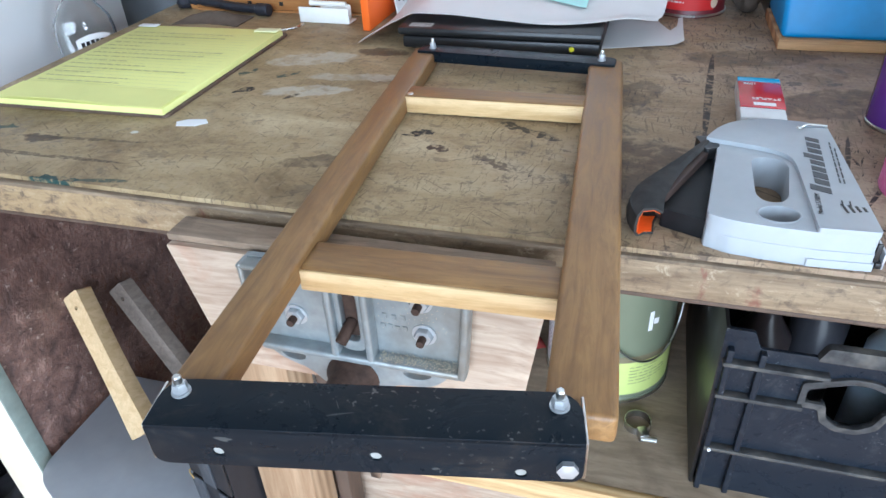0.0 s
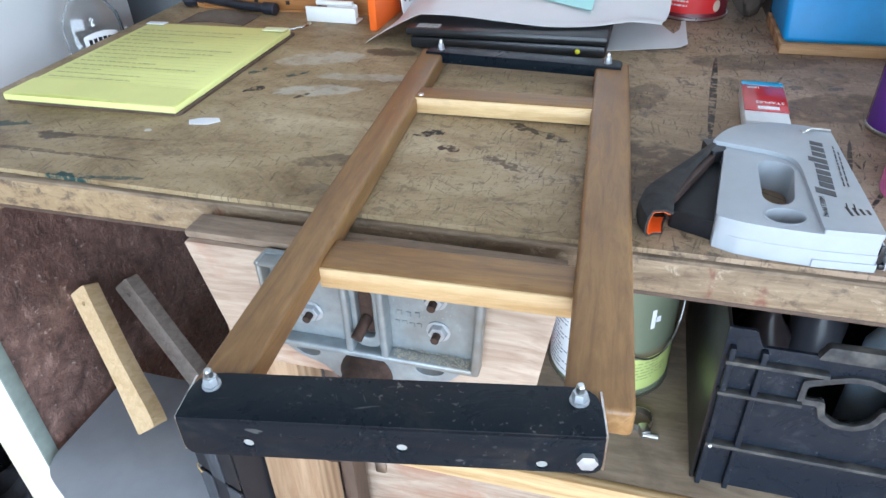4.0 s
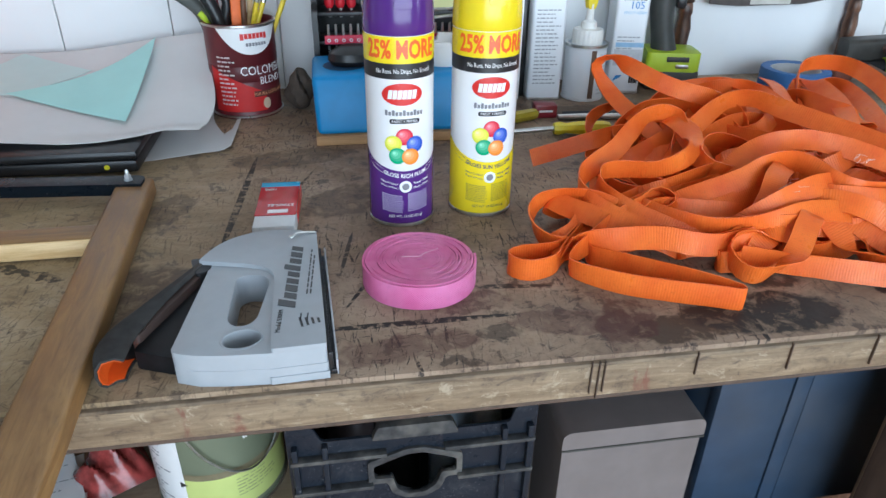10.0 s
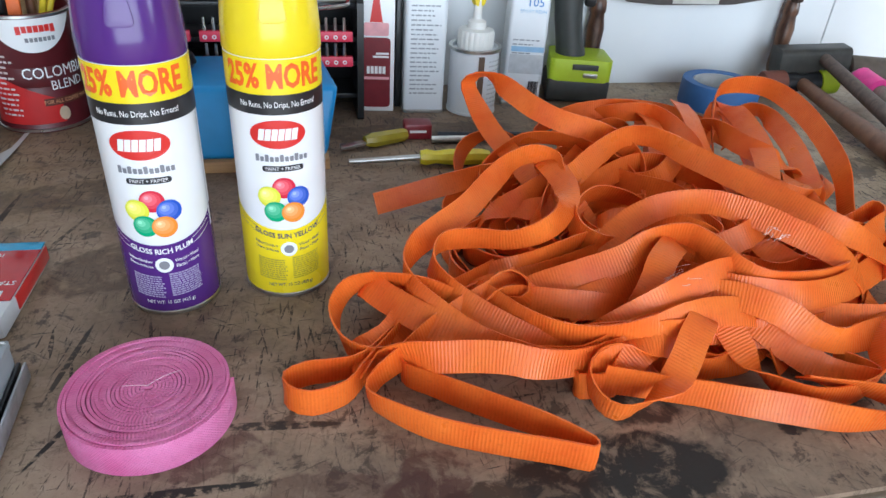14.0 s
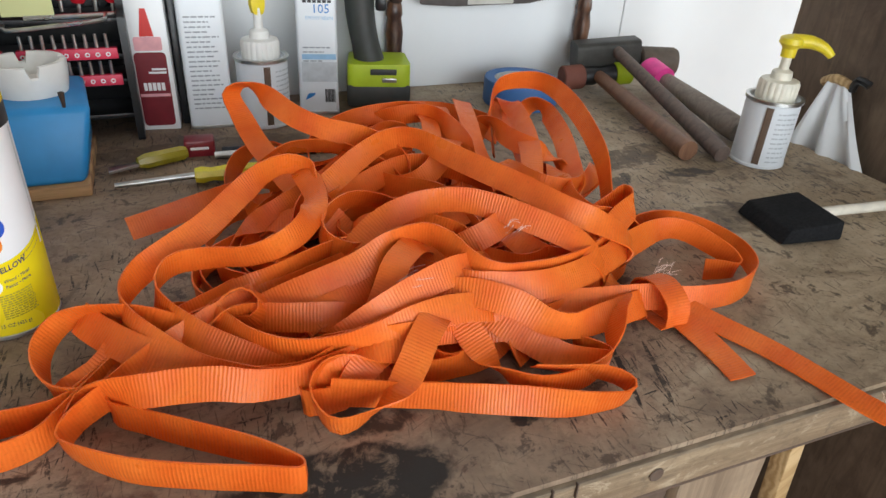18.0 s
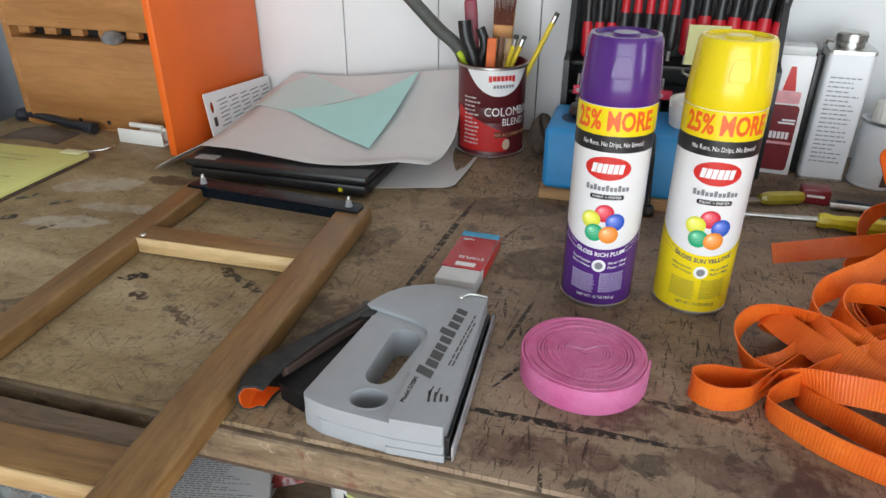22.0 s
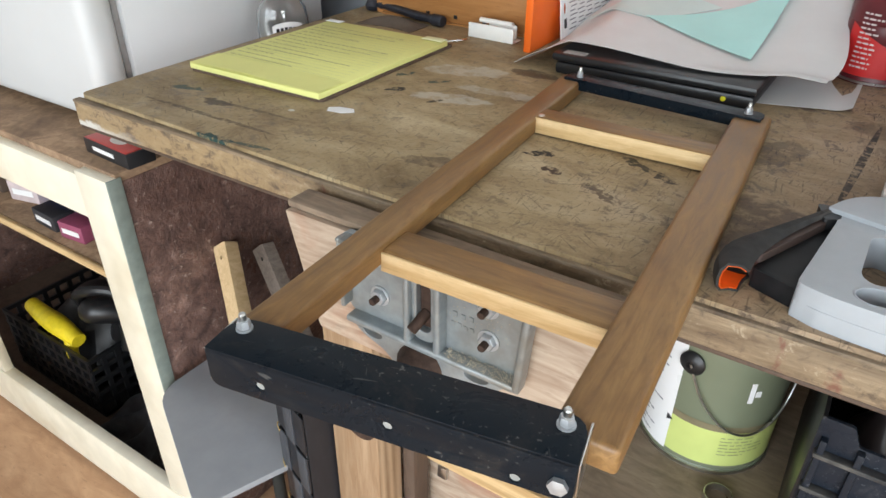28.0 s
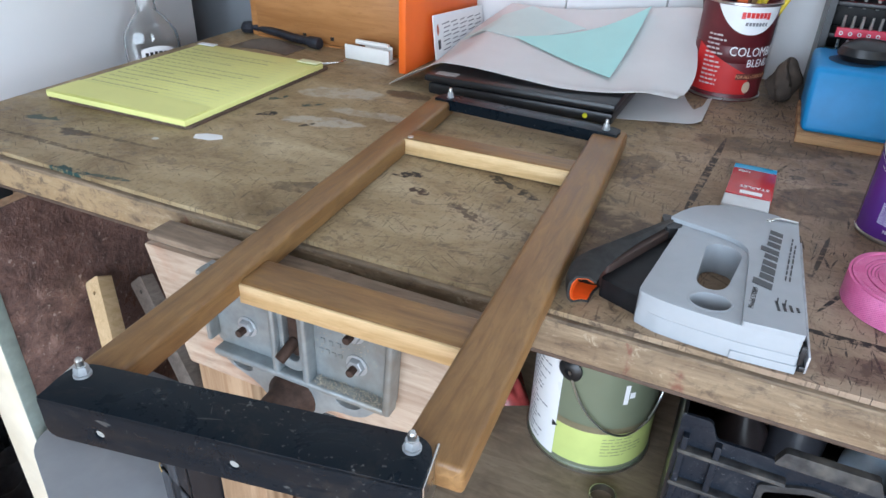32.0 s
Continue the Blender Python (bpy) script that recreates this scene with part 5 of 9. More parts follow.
    put("words_wood", curved(words("Wood \u2022 Metal", 0.0036, squeeze=0.85), 0.0165, 0.7), txt, 0.0165, 0.0475)
    put("words_plastic", curved(words("Plastic \u2022 More", 0.0036, squeeze=0.85), 0.0165, 0.7), txt, 0.0165, 0.0430)
    small = plain("small_print_%d" % (colour is PURPLE), (0.42, 0.37, 0.55) if colour is PURPLE else (0.36, 0.29, 0.03), 0.4)
    put("small_print", curved(line_bars(-0.0245, -0.002, 0.0355, 10, 0.00195, 0.0012, 5, 0.10, word=0.0021), 0, 0.45), small, 0, 0)
    put("small_print", curved(line_bars(0.002, 0.0245, 0.0375, 11, 0.00185, 0.0011, 6, 0.06, word=0.0023), 0, 0.45), small, 0, 0)
    put("words_weight", words("NET WT. 15 OZ (425 g)", 0.0040, squeeze=0.85), txt, 0.0, 0.0125)
    put("label_seam", line_bars(-0.0012, 0.0012, 0.150, 1, 0.1, 0.088, 1, 0), plain("seam_grey", (0.6, 0.6, 0.6), 0.4), 0.045, 0)
    return can


spray_can(0.811, 0.2665, PURPLE, "GLOSS RICH PLUM", "aerosol paint can with purple cap, white and purple label", 2)
spray_can(0.8975, 0.2785, YELLOW, "GLOSS SUN YELLOW", "aerosol paint can with yellow cap, white and yellow label", 4)


# ---- things at the left end of the bench ----
clip = thing("clipboard", "dark brown clipboard under the writing pad", "clipboard", pose(-0.034, 0.293, 0.9, 0, 0, 0.8))
part("board", slab(rounded([(-0.115, -0.1425), (0.1160, -0.1425), (0.1160, 0.156), (-0.115, 0.156)], 0.008), 0.0003, 0.0036, bev=0.0008), DARK_WOOD, clip)
part("clip_wire", tube([(0.095, 0.158, 0.004), (0.118, 0.172, 0.006), (0.124, 0.19, 0.007)], 0.0018, 8), STEEL, clip, "bright wire end")
pad = thing("writing_pad", "yellow lined legal pad with faint pencil notes", "pad", pose(-0.034, 0.293, 0.9036, 0, 0, 0.6))
YPAPER = paper_mat("yellow_paper", (0.80, 0.80, 0.30))
part("page_block", box((0, 0, 0.0037), (0.227, 0.286, 0.007), 0.0006), YPAPER, pad)
part("page_curl", sheet(lambda u, v: (-0.112 + 0.224 * u, -0.1435 + 0.05 * v, 0.0088 + 0.004 * (1 - v) ** 2 * math.sin(math.pi * min(1, u * 1.3)) * 0.6), 16, 6), YPAPER, pad, "curled lower edge of the top page")
part("tape_corner", box((-0.098, 0.137, 0.0091), (0.03, 0.012, 0.0012), 0.0003), WHITE_PRINT, pad, "pale torn corner")
part("tape_corner", box((0.095, 0.135, 0.0091), (0.034, 0.016, 0.0012), 0.0003), paper_mat("pale_yellow_paper", (0.82, 0.82, 0.5)), pad, "pale torn corner")
PENCIL = plain("pencil_grey", (0.42, 0.41, 0.2), 0.8)
bm = line_bars(-0.105, 0.10, 0.11, 23, 0.0105, 0.0006, 2, 0.0)
for v in bm.verts:
    v.co.z = 0.0086
tagged(part("ruled_line", bm, plain("ruled_blue", (0.55, 0.58, 0.3), 0.8), pad), kind="stuff")
bm = line_bars(-0.10, 0.095, 0.106, 15, 0.0145, 0.0022, 8, 0.75, word=0.009)
for v in bm.verts:
    v.co.z = 0.0088
tagged(part("pencil_note", bm, PENCIL, pad, "faint unreadable pencil notes"), kind="stuff")
scrap = thing("paper_scrap", "small torn scrap of white paper", "paper", pose(0.119, 0.147, 0.9, 0, 0, 20))
part("scrap_sheet", slab([(-0.016, -0.006), (0.004, -0.010), (0.017, -0.004), (0.013, 0.006), (-0.006, 0.009), (-0.018, 0.005)], 0.0004, 0.001), WHITE_PRINT, scrap)

# fridge, bottle, boards
fridge = thing("small_fridge", "small white fridge with rounded door standing on the cabinet", "fridge")
FWHITE = plain("white_enamel", (0.60, 0.61, 0.61), 0.3, 0, 0.015, 10, 0.02)
part("body", box((-0.58, 0.375, 1.13), (0.56, 0.42, 0.66), 0.012), plain("off_white_enamel", (0.66, 0.67, 0.68), 0.4, 0, 0.02, 10, 0.03), fridge, "off-white cabinet side")
part("door", box((-0.58, 0.128, 1.13), (0.57, 0.055, 0.66), 0.02, seg=4), FWHITE, fridge, "glossy white rounded door")
part("gasket", box((-0.58, 0.160, 1.13), (0.545, 0.010, 0.64), 0.002), plain("gasket_grey", (0.34, 0.33, 0.33), 0.6), fridge, "grey door gasket")
for fx in (-0.8, -0.36):
    part("foot", lathe([(0, 0), (0.015, 0), (0.015, 0.014), (0, 0.014)], 16, pose(fx, 0.25, 0.7865)), BLACK_PL, fridge)
setting("grey_panel", box((-0.36, 0.70, 1.0), (0.5, 0.02, 1.0), 0.002), GREY_PAINT, "grey painted board in the corner", "board")

bottle = thing("glass_bottle", "empty clear glass flask bottle with worn grey cap and label", "bottle", pose(-0.241, 0.418, 0.786, 0, 0, 62))
GLASS = glass_mat("clear_glass", (0.93, 0.95, 0.95))
prof = [(0, 0.002), (0.036, 0.0), (0.043, 0.006), (0.044, 0.02), (0.044, 0.118), (0.041, 0.135), (0.026, 0.158), (0.0155, 0.168), (0.0145, 0.20), (0.0165, 0.201), (0.0165, 0.204)]
inner = [(r - 0.0022 if r > 0.003 else 0, z + (0.003 if k < 3 else 0)) for k, (r, z) in enumerate(prof)][::-1]
part("glass", lathe(prof + inner, 40, squash=0.6), GLASS, bottle, "clear glass")
part("cap", lathe([(0, 0.236), (0.0155, 0.236), (0.0168, 0.233), (0.0168, 0.205), (0.0158, 0.203)], 28), plain("worn_grey_cap", (0.2, 0.2, 0.2), 0.5, 0, 0.3, 90, 0.3), bottle, "worn grey screw cap")
bm = flat_zone(-0.027, 0.027, lambda u: 0.066, lambda u: 0.118 - 0.006 * u * u, 14, 0.0006)
for v in bm.verts:
    x, y, z = v.co
    a = x / 0.044
    v.co = ((0.0444) * math.sin(a), -(0.0444) * 0.6 * math.cos(a) - 0.0004, y)
lab_ = part("label", bm, WHITE_PRINT, bottle, "white paper label")
for k in range(6):
    a = (-0.018 + k * 0.0072) / 0.044
    part("brand_block", box((0.0444 * math.sin(a), -0.0444 * 0.6 * math.cos(a) - 0.001, 0.105 - 0.0009 * abs(k - 2.5)), (0.005, 0.0004, 0.011)), BLACK_PRINT, lab_)
for k in range(3):
    a = (-0.008 + k * 0.008) / 0.044
    part("print_bar", box((0.0444 * math.sin(a), -0.0444 * 0.6 * math.cos(a) - 0.001, 0.083), (0.005, 0.0004, 0.012)), BLACK_PRINT, lab_)

chest = thing("wooden_chest", "varnished orange-brown wooden drawer chest with finger slots", "chest")
part("front", box((0.02, 0.566, 0.972), (0.318, 0.014, 0.138), 0.003), CHEST_WOOD, chest, "plain varnished drawer front")
part("upper_front", box((0.02, 0.566, 1.115), (0.318, 0.014, 0.115), 0.003), CHEST_WOOD, chest, "upper drawer front")
part("base_rail", box((0.02, 0.565, 0.9015), (0.318, 0.012, 0.003)), CHEST_WOOD, chest)
part("side", box((-0.146, 0.655, 1.04), (0.014, 0.185, 0.28), 0.002), CHEST_WOOD, chest)
part("back", box((0.02, 0.742, 1.04), (0.318, 0.01, 0.28)), CHEST_WOOD, chest)
part("shelf_board", box((0.02, 0.66, 1.034), (0.318, 0.17, 0.008)), CHEST_WOOD, chest)
# black strip put in for the shade inside the drawer gap
part("gap_shade", box((0.02, 0.60, 1.05), (0.314, 0.01, 0.02)), BLACK_PL, chest)
for k in range(6):
    part("divider", box((-0.11 + 0.05 * k, 0.568, 1.0525), (0.022, 0.012, 0.011), 0.001), CHEST_WOOD, chest)
for k in range(5):
    part("slot", box((-0.095 + 0.055 * k, 0.5585, 0.914), (0.006, 0.002, 0.006)), BLACK_PL, chest)
wad = part("dust_wad", lathe([(0, 0), (0.014, 0.004), (0.018, 0.012), (0.01, 0.02), (0, 0.022)], 14, pose(0.06, 0.556, 1.038)), plain("grey_dust", (0.2, 0.2, 0.2), 0.9, 0, 0.3, 90, 0.6), None)
tagged(wad, "small grey wad of rag in the drawer gap", "rag")
tagged(part("orange_board", box((0.186, 0.617, 1.16), (0.012, 0.268, 0.52), 0.002), ORANGE_PAINT, None), "bright orange painted upright board", "board")
card = thing("hardware_card", "long white hardware card leaning on the orange board", "card", pose(0.2075, 0.652, 0.9, 0, -7, 0))
part("card_sheet", slab(rounded([(-0.097, 0.001), (0.097, 0.001), (0.097, 0.060), (-0.097, 0.074)], 0.004), 0, 0.0016, [oval(-0.082, 0.050, 0.005, 0.009)], m=Matrix(((0, 0, 1, 0), (1, 0, 0, 0), (0, 1, 0, 0), (0, 0, 0, 1)))), WHITE_PRINT, card)
part("card_mark", box((0.0022, -0.082, 0.028), (0.0005, 0.008, 0.014)), BLACK_PRINT, card)
bm = bmesh.new()
for k in range(7):
    for q in range(5):
        add_box(bm, (0.0021, -0.055 + 0.032 * q + 0.004 * (k % 2), 0.056 - 0.0065 * k - 0.0022 * q), (0.0004, 0.026 - 0.004 * ((k + q) % 3), 0.0016))
tagged(part("print_bar", bm, plain("grey_print", (0.16, 0.16, 0.17), 0.4), card), kind="stuff")

hinge = thing("steel_hinge", "white painted steel hinge bracket lying on the bench", "hinge", pose(0.107, 0.515, 0.9, 0, 0, -3))
part("leaf", box((0, 0, 0.011), (0.082, 0.003, 0.022), 0.001), WHITE_PL, hinge)
part("leaf", box((0, 0.012, 0.0015), (0.082, 0.024, 0.003), 0.001), WHITE_PL, hinge)
part("knuckle", rod((-0.03, 0.016, 0.024), (0.03, 0.016, 0.024), 0.004, seg=12), WHITE_PL, hinge)
part("tab", box((0.012, 0.016, 0.014), (0.05, 0.003, 0.02), 0.002), WHITE_PL, hinge)
tool = thing("dark_spanner", "dark greasy hand tool lying by the chest", "hand tool", pose(-0.085, 0.552, 0.9, 0, 0, -9))
part("bar", tube([(-0.085, 0.006, 0.012), (-0.03, 0.004, 0.012), (0.03, 0.0, 0.01), (0.088, -0.002, 0.01)], 0.007, 10), plain("greasy_steel", (0.03, 0.032, 0.042), 0.4, 0.4, 0.3, 90, 0.3), tool)
part("head", lathe([(0, 0), (0.013, 0.002), (0.016, 0.009), (0.011, 0.018), (0, 0.02)], 16, pose(-0.083, 0.006, 0.0)), MATS["greasy_steel"], tool)
part("ferrule", rod((0.07, -0.002, 0.01), (0.092, -0.002, 0.01), 0.0095), MATS["greasy_steel"], tool)
tagged(part("leather_scrap", sheet(lambda u, v: (-0.13 + 0.11 * u, 0.475 + 0.055 * v + 0.01 * math.sin(3 * u), 0.9012 + 0.012 * math.sin(math.pi * u) * math.sin(math.pi * v) ** 2), 10, 8, 0.0012), plain("brown_suede", (0.11, 0.085, 0.065), 0.9, 0, 0.2, 60, 0.4), None), "crumpled grey-brown leather scrap on the bench", "leather")

# ---- black case, waxed paper and teal sheet ----
case = thing("black_case", "flat black plastic notebook computer under waxed paper", "computer", pose(0.392, 0.507, 0.9, 0, 0, -0.5))
part("base", box((0, 0, 0.0115), (0.252, 0.198, 0.0155), 0.004), BLACK_PL, case)
part("lid", box((-0.002, 0.002, 0.0255), (0.26, 0.205, 0.011), 0.0045), BLACK_PL, case, "slightly glossy black lid")
for fx in (-0.11, 0.11):
    for fy in (-0.08, 0.08):
        part("foot", box((fx, fy, 0.002), (0.014, 0.014, 0.004), 0.001), BLACK_PL, case)
part("power_light", lathe([(0, 0), (0.0035, 0), (0.0028, 0.0016), (0, 0.0022)], 14, pose(0.092, -0.0985, 0.0115, 90)), plain("yellow_dot", (0.8, 0.75, 0.02), 0.4), case, "small yellow dot")
part("worn_badge", box((-0.102, -0.088, 0.0311), (0.03, 0.016, 0.0005)), plain("worn_grey", (0.3, 0.29, 0.28), 0.6, 0, 0.4, 200, 0.1), case, "worn grey badge")
WAX = paper_mat("waxed_paper", (0.80, 0.795, 0.785), rough=0.4, sheer=0.78)


def wax_upper(u, v):
    x = 0.195 + 0.385 * u + 0.010 * math.sin(5 * v)
    y = 0.424 + 0.008 * math.sin(4 * u + 0.5) + 0.058 * max(0.0, (u - 0.6) / 0.4) ** 1.6 * (1 - v) + 0.30 * v
    top = 0.9365 + 0.012 * v + 0.045 * v * v * (0.4 + 0.6 * u) + 0.006 * math.sin(6 * u + 2 * v)
    left = min(1.0, max(0.0, (u - 0.0) / 0.20)) ** 0.8
    right = 1 - 0.3 * max(0, (u - 0.90) / 0.10) * (1 - v)
    roll_ = 0.010 * math.exp(-((v - 0.02) / 0.06) ** 2) * max(0, u - 0.45) * 1.6
    return (x, y, 0.9016 + (top - 0.9016 + roll_) * left * right)


wp = thing("waxed_paper", "crumpled translucent sheets of waxed paper over a black case", "paper")
part("upper_sheet", sheet(wax_upper, 44, 30, 0.0005), WAX, wp)
part("lower_sheet", sheet(lambda u, v: (0.50 + 0.115 * u, 0.445 + 0.03 * u + (0.27 - 0.03 * u) * v, 0.9012 + 0.003 * math.sin(3 * u + 4 * v) * u * u + 0.006 * max(0, u - 0.9) * 10 * (1 - v)), 14, 14, 0.0005), WAX, wp)
TEAL = paper_mat("teal_paper", (0.46, 0.78, 0.745))
TEAL2 = paper_mat("dull_teal_paper", (0.58, 0.71, 0.69))


def wax_z(x, y):
    u = (x - 0.195) / 0.385
    v = (y - 0.424 - 0.008 * math.sin(4 * u + 0.5)) / 0.3
    return wax_upper(min(1, max(0, u)), min(1, max(0, v)))[2]


def teal(corners, lift, flare):
    a, b, c, d = [Vector(p) for p in corners]

    def fn(u, v):
        p = (a * (1 - u) + b * u) * (1 - v) + (d * (1 - u) + c * u) * v
        return (p.x, p.y, wax_z(p.x, p.y) + lift + flare * u * u * v)
    return fn


tp = thing("teal_paper", "folded pale teal sheet of paper lying on waxed paper", "paper")
part("under_leaf", sheet(teal([(0.236, 0.592), (0.325, 0.581), (0.41, 0.66), (0.30, 0.728)], 0.0014, 0.0), 16, 16, 0.0005), TEAL2, tp, "dull rear leaf")
part("front_leaf", sheet(teal([(0.3235, 0.582), (0.490, 0.492), (0.496, 0.700), (0.405, 0.640)], 0.0035, 0.010), 16, 16, 0.0005), TEAL, tp, "bright front leaf")

# ---- coffee tin with tools ----
tin = thing("coffee_can", "dark red coffee can used as a holder for tools", "can", pose(0.6225, 0.6505, 0.9, 0, 0, 23))
R = 0.0500
part("shell", lathe([(0, 0.003), (R - 0.002, 0.001), (R, 0.0), (R, 0.004), (R - 0.0012, 0.006), (R - 0.0012, 0.05), (R - 0.0022, 0.052), (R - 0.0012, 0.054), (R - 0.0012, 0.072), (R - 0.0022, 0.074), (R - 0.0012, 0.076), (R - 0.0012, 0.126), (R, 0.128), (R, 0.1305), (R - 0.003, 0.1305), (R - 0.004, 0.02), (0, 0.02)], 56), plain("dark_red_label", (0.105, 0.012, 0.016), 0.4, 0, 0.25, 18, 0.03), tin, "dark red printed label")
for z0 in (0.0012, 0.1268):
    part("rim", lathe([(R - 0.001, z0), (R + 0.0012, z0 + 0.0004), (R + 0.0012, z0 + 0.003), (R - 0.001, z0 + 0.0036)], 56), STEEL, tin, "bright steel rim")


def on_can(nm, bm, mt, x0, z0, rr, owner, off=0.0004, label=""):
    for v in bm.verts:
        v.co.x += x0
        v.co.y += z0
        v.co.z += off
    bend(bm, rr)
    return part(nm, bm, mt, owner, label, smooth=0)


RC = R - 0.0010
on_can("white_field", flat_zone(-0.048, 0.048, lambda u: 0.0905 + 0.036 * abs(u) ** 2.2 - 0.001 * u, lambda u: 0.1262, 40, 0, 3), WHITE_PRINT, 0, 0, RC, tin, label="white upper field of the label")
for k in range(7):
    on_can("brand_block", line_bars(-0.0024, 0.0024, 0.119, 1, 0.1, 0.0085 - (0.0015 if k % 6 else 0), 4, 0), RED_PRINT, -0.012 + 0.0056 * k, 0, RC, tin, 0.0008)
for k in range(7):
    on_can("brand_block", line_bars(-0.0017, 0.0017, 0.1065, 1, 0.1, 0.0045, 5, 0), MATS["grey_print"], -0.006 + 0.0044 * k, 0, RC, tin, 0.0008)
on_can("red_field", flat_zone(-0.066, 0.014, lambda u: 0.010, lambda u: 0.074 - 0.038 * (u + 1) / 2, 30, 0, 4), plain("bright_red_label", (0.52, 0.018, 0.018), 0.4, 0, 0.1, 20, 0.02), 0, 0, RC, tin, 0.0003)
on_can("words_kind", words("COLOMBIAN", 0.0175, squeeze=0.85), WHITE_PRINT, 0.024, 0.0675, RC, tin)
on_can("words_blend", words("BLEND", 0.0150, squeeze=0.85), WHITE_PRINT, 0.026, 0.0525, RC, tin)
on_can("words_makers", words("FOR ALL COFFEE MAKERS", 0.0062, squeeze=0.85), plain("tan_print", (0.6, 0.3, 0.15), 0.5), 0.026, 0.0345, RC, tin, 0.0006)
on_can("brown_bar", line_bars(-0.004, 0.052, 0.039, 1, 0.1, 0.0085, 1, 0), plain("dark_brown_print", (0.12, 0.03, 0.02), 0.5), 0, 0, RC, tin, 0.0004)
on_can("bean_picture", flat_oval(0, 0, 0.006, 0.008, 18), plain("pale_bean", (0.55, 0.42, 0.3), 0.5), 0.014, 0.020, RC, tin, 0.0006)
on_can("small_print", line_bars(-0.052, -0.026, 0.088, 12, 0.006, 0.0022, 9, 0.5, word=0.006), plain("pale_print", (0.55, 0.5, 0.48), 0.5), 0, 0, RC, tin, 0.0005)


def holder(a, b, r, mt, name, label, category, r2=None):
    t = thing(name, label, category)
    part("shaft", rod(a, b, r, r2, 12), mt, t)
    return t


cx, cy = 0.6225, 0.6505
PENC = plain("pencil_yellow", (0.78, 0.6, 0.03), 0.4)
for a, b in (((cx + 0.01, cy, 0.93), (0.701, 0.672, 1.082)), ((cx - 0.005, cy + 0.01, 0.93), (0.651, 0.652, 1.052)), ((cx - 0.01, cy - 0.005, 0.93), (0.659, 0.662, 1.05))):
    p = holder(a, b, 0.0036, PENC, "pencil", "yellow wooden pencil standing in the can", "pencil")
    d = (Vector(b) - Vector(a)).normalized()
    fer = part("ferrule", rod(b, Vector(b) + d * 0.010, 0.0037, seg=10), STEEL, p, "bright ferrule")
    part("eraser", rod(Vector(b) + d * 0.010, Vector(b) + d * 0.015, 0.0034, seg=10), DARK_GREY, fer)
saw = thing("saw_handle", "grey and black tool handle leaning out of the can", "hand tool")
part("grip", tube([(0.588, 0.655, 0.96), (0.576, 0.654, 1.035), (0.538, 0.652, 1.072), (0.495, 0.65, 1.115)], 0.0095, 12), plain("grey_grip", (0.075, 0.078, 0.07), 0.6, 0, 0.15, 60, 0.15), saw)
part("stripe", tube([(0.590, 0.646, 1.0), (0.5785, 0.645, 1.032), (0.573, 0.6455, 1.04)], 0.0045, 10), LIME, saw, "lime stripe")
sc = thing("scissors", "black handled scissors standing in the can", "scissors")
part("handle", tube([(0.605, 0.64, 0.98), (0.598, 0.638, 1.03), (0.586, 0.638, 1.062), (0.582, 0.64, 1.085)], 0.0095, 12), BLACK_PL, sc)
part("handle", tube([(0.608, 0.645, 0.98), (0.607, 0.642, 1.03), (0.612, 0.642, 1.055), (0.604, 0.644, 1.075)], 0.007, 12), BLACK_PL, sc)
mk = thing("orange_marker", "flat orange carpenter marker in the can", "marker")
part("stick", box((0, 0, 0.06), (0.013, 0.008, 0.15), 0.0015, pose(0.617, 0.634, 0.93, 2, 3, 10)), plain("orange_stick", (0.72, 0.14, 0.02), 0.55), mk)
br = thing("paint_brush", "small brown bristle brush standing in the can", "brush")
part("handle", tube([(0.625, 0.665, 0.96), (0.629, 0.668, 1.04), (0.631, 0.67, 1.065)], 0.005, 10), HANDLE_WOOD, br)
part("ferrule", box((0, 0, 0.006), (0.028, 0.012, 0.018), 0.001, pose(0.631, 0.671, 1.062, 0, 3, 8)), plain("brass_dull", (0.4, 0.2, 0.08), 0.5, 0.7), br)
bm = bmesh.new()
for k in range(16):
    x = -0.013 + 0.0017 * k
    add_rod(bm, (x, 0, 0.014), (x * 1.25, 0.003 * math.sin(k * 2.1), 0.062 + 0.004 * math.sin(k * 1.7)), 0.0014, 0.0006, 5)
tagged(part("bristles", bm, plain("brown_bristle", (0.12, 0.035, 0.018), 0.8, 0, 0.3, 120, 0), br), kind="stuff").matrix_basis = pose(0.631, 0.671, 1.062, 0, 3, 8)
mr = thing("maroon_tool", "maroon plastic handle standing in the can", "hand tool")
part("handle", box((0, 0, 0.09), (0.018, 0.011, 0.14), 0.003, pose(0.595, 0.668, 0.95, 0, -4, 10)), plain("maroon_plastic", (0.22, 0.012, 0.035), 0.4), mr)
st = thing("wooden_sticks", "pale wooden stir sticks in the can", "stick")
for k in range(3):
    part("stick", box((0, 0, 0.075), (0.008, 0.0025, 0.15), 0.0005, pose(0.617 + 0.006 * k, 0.672, 0.945, 0, 2 + 2 * k, 12)), RAW_PINE, st)


def wad_fn(u, v):
    a, b = 2 * math.pi * u, math.pi * v
    r = 0.019 * (1 + 0.25 * math.sin(3 * a) * math.sin(b) + 0.15 * math.sin(5 * a + 4 * b))
    return (0.700 + r * math.cos(a) * math.sin(b), 0.640 + 0.9 * r * math.sin(a) * math.sin(b), 0.9 + 0.026 * (1 - math.cos(b)) * (1 + 0.2 * math.sin(2 * a)))


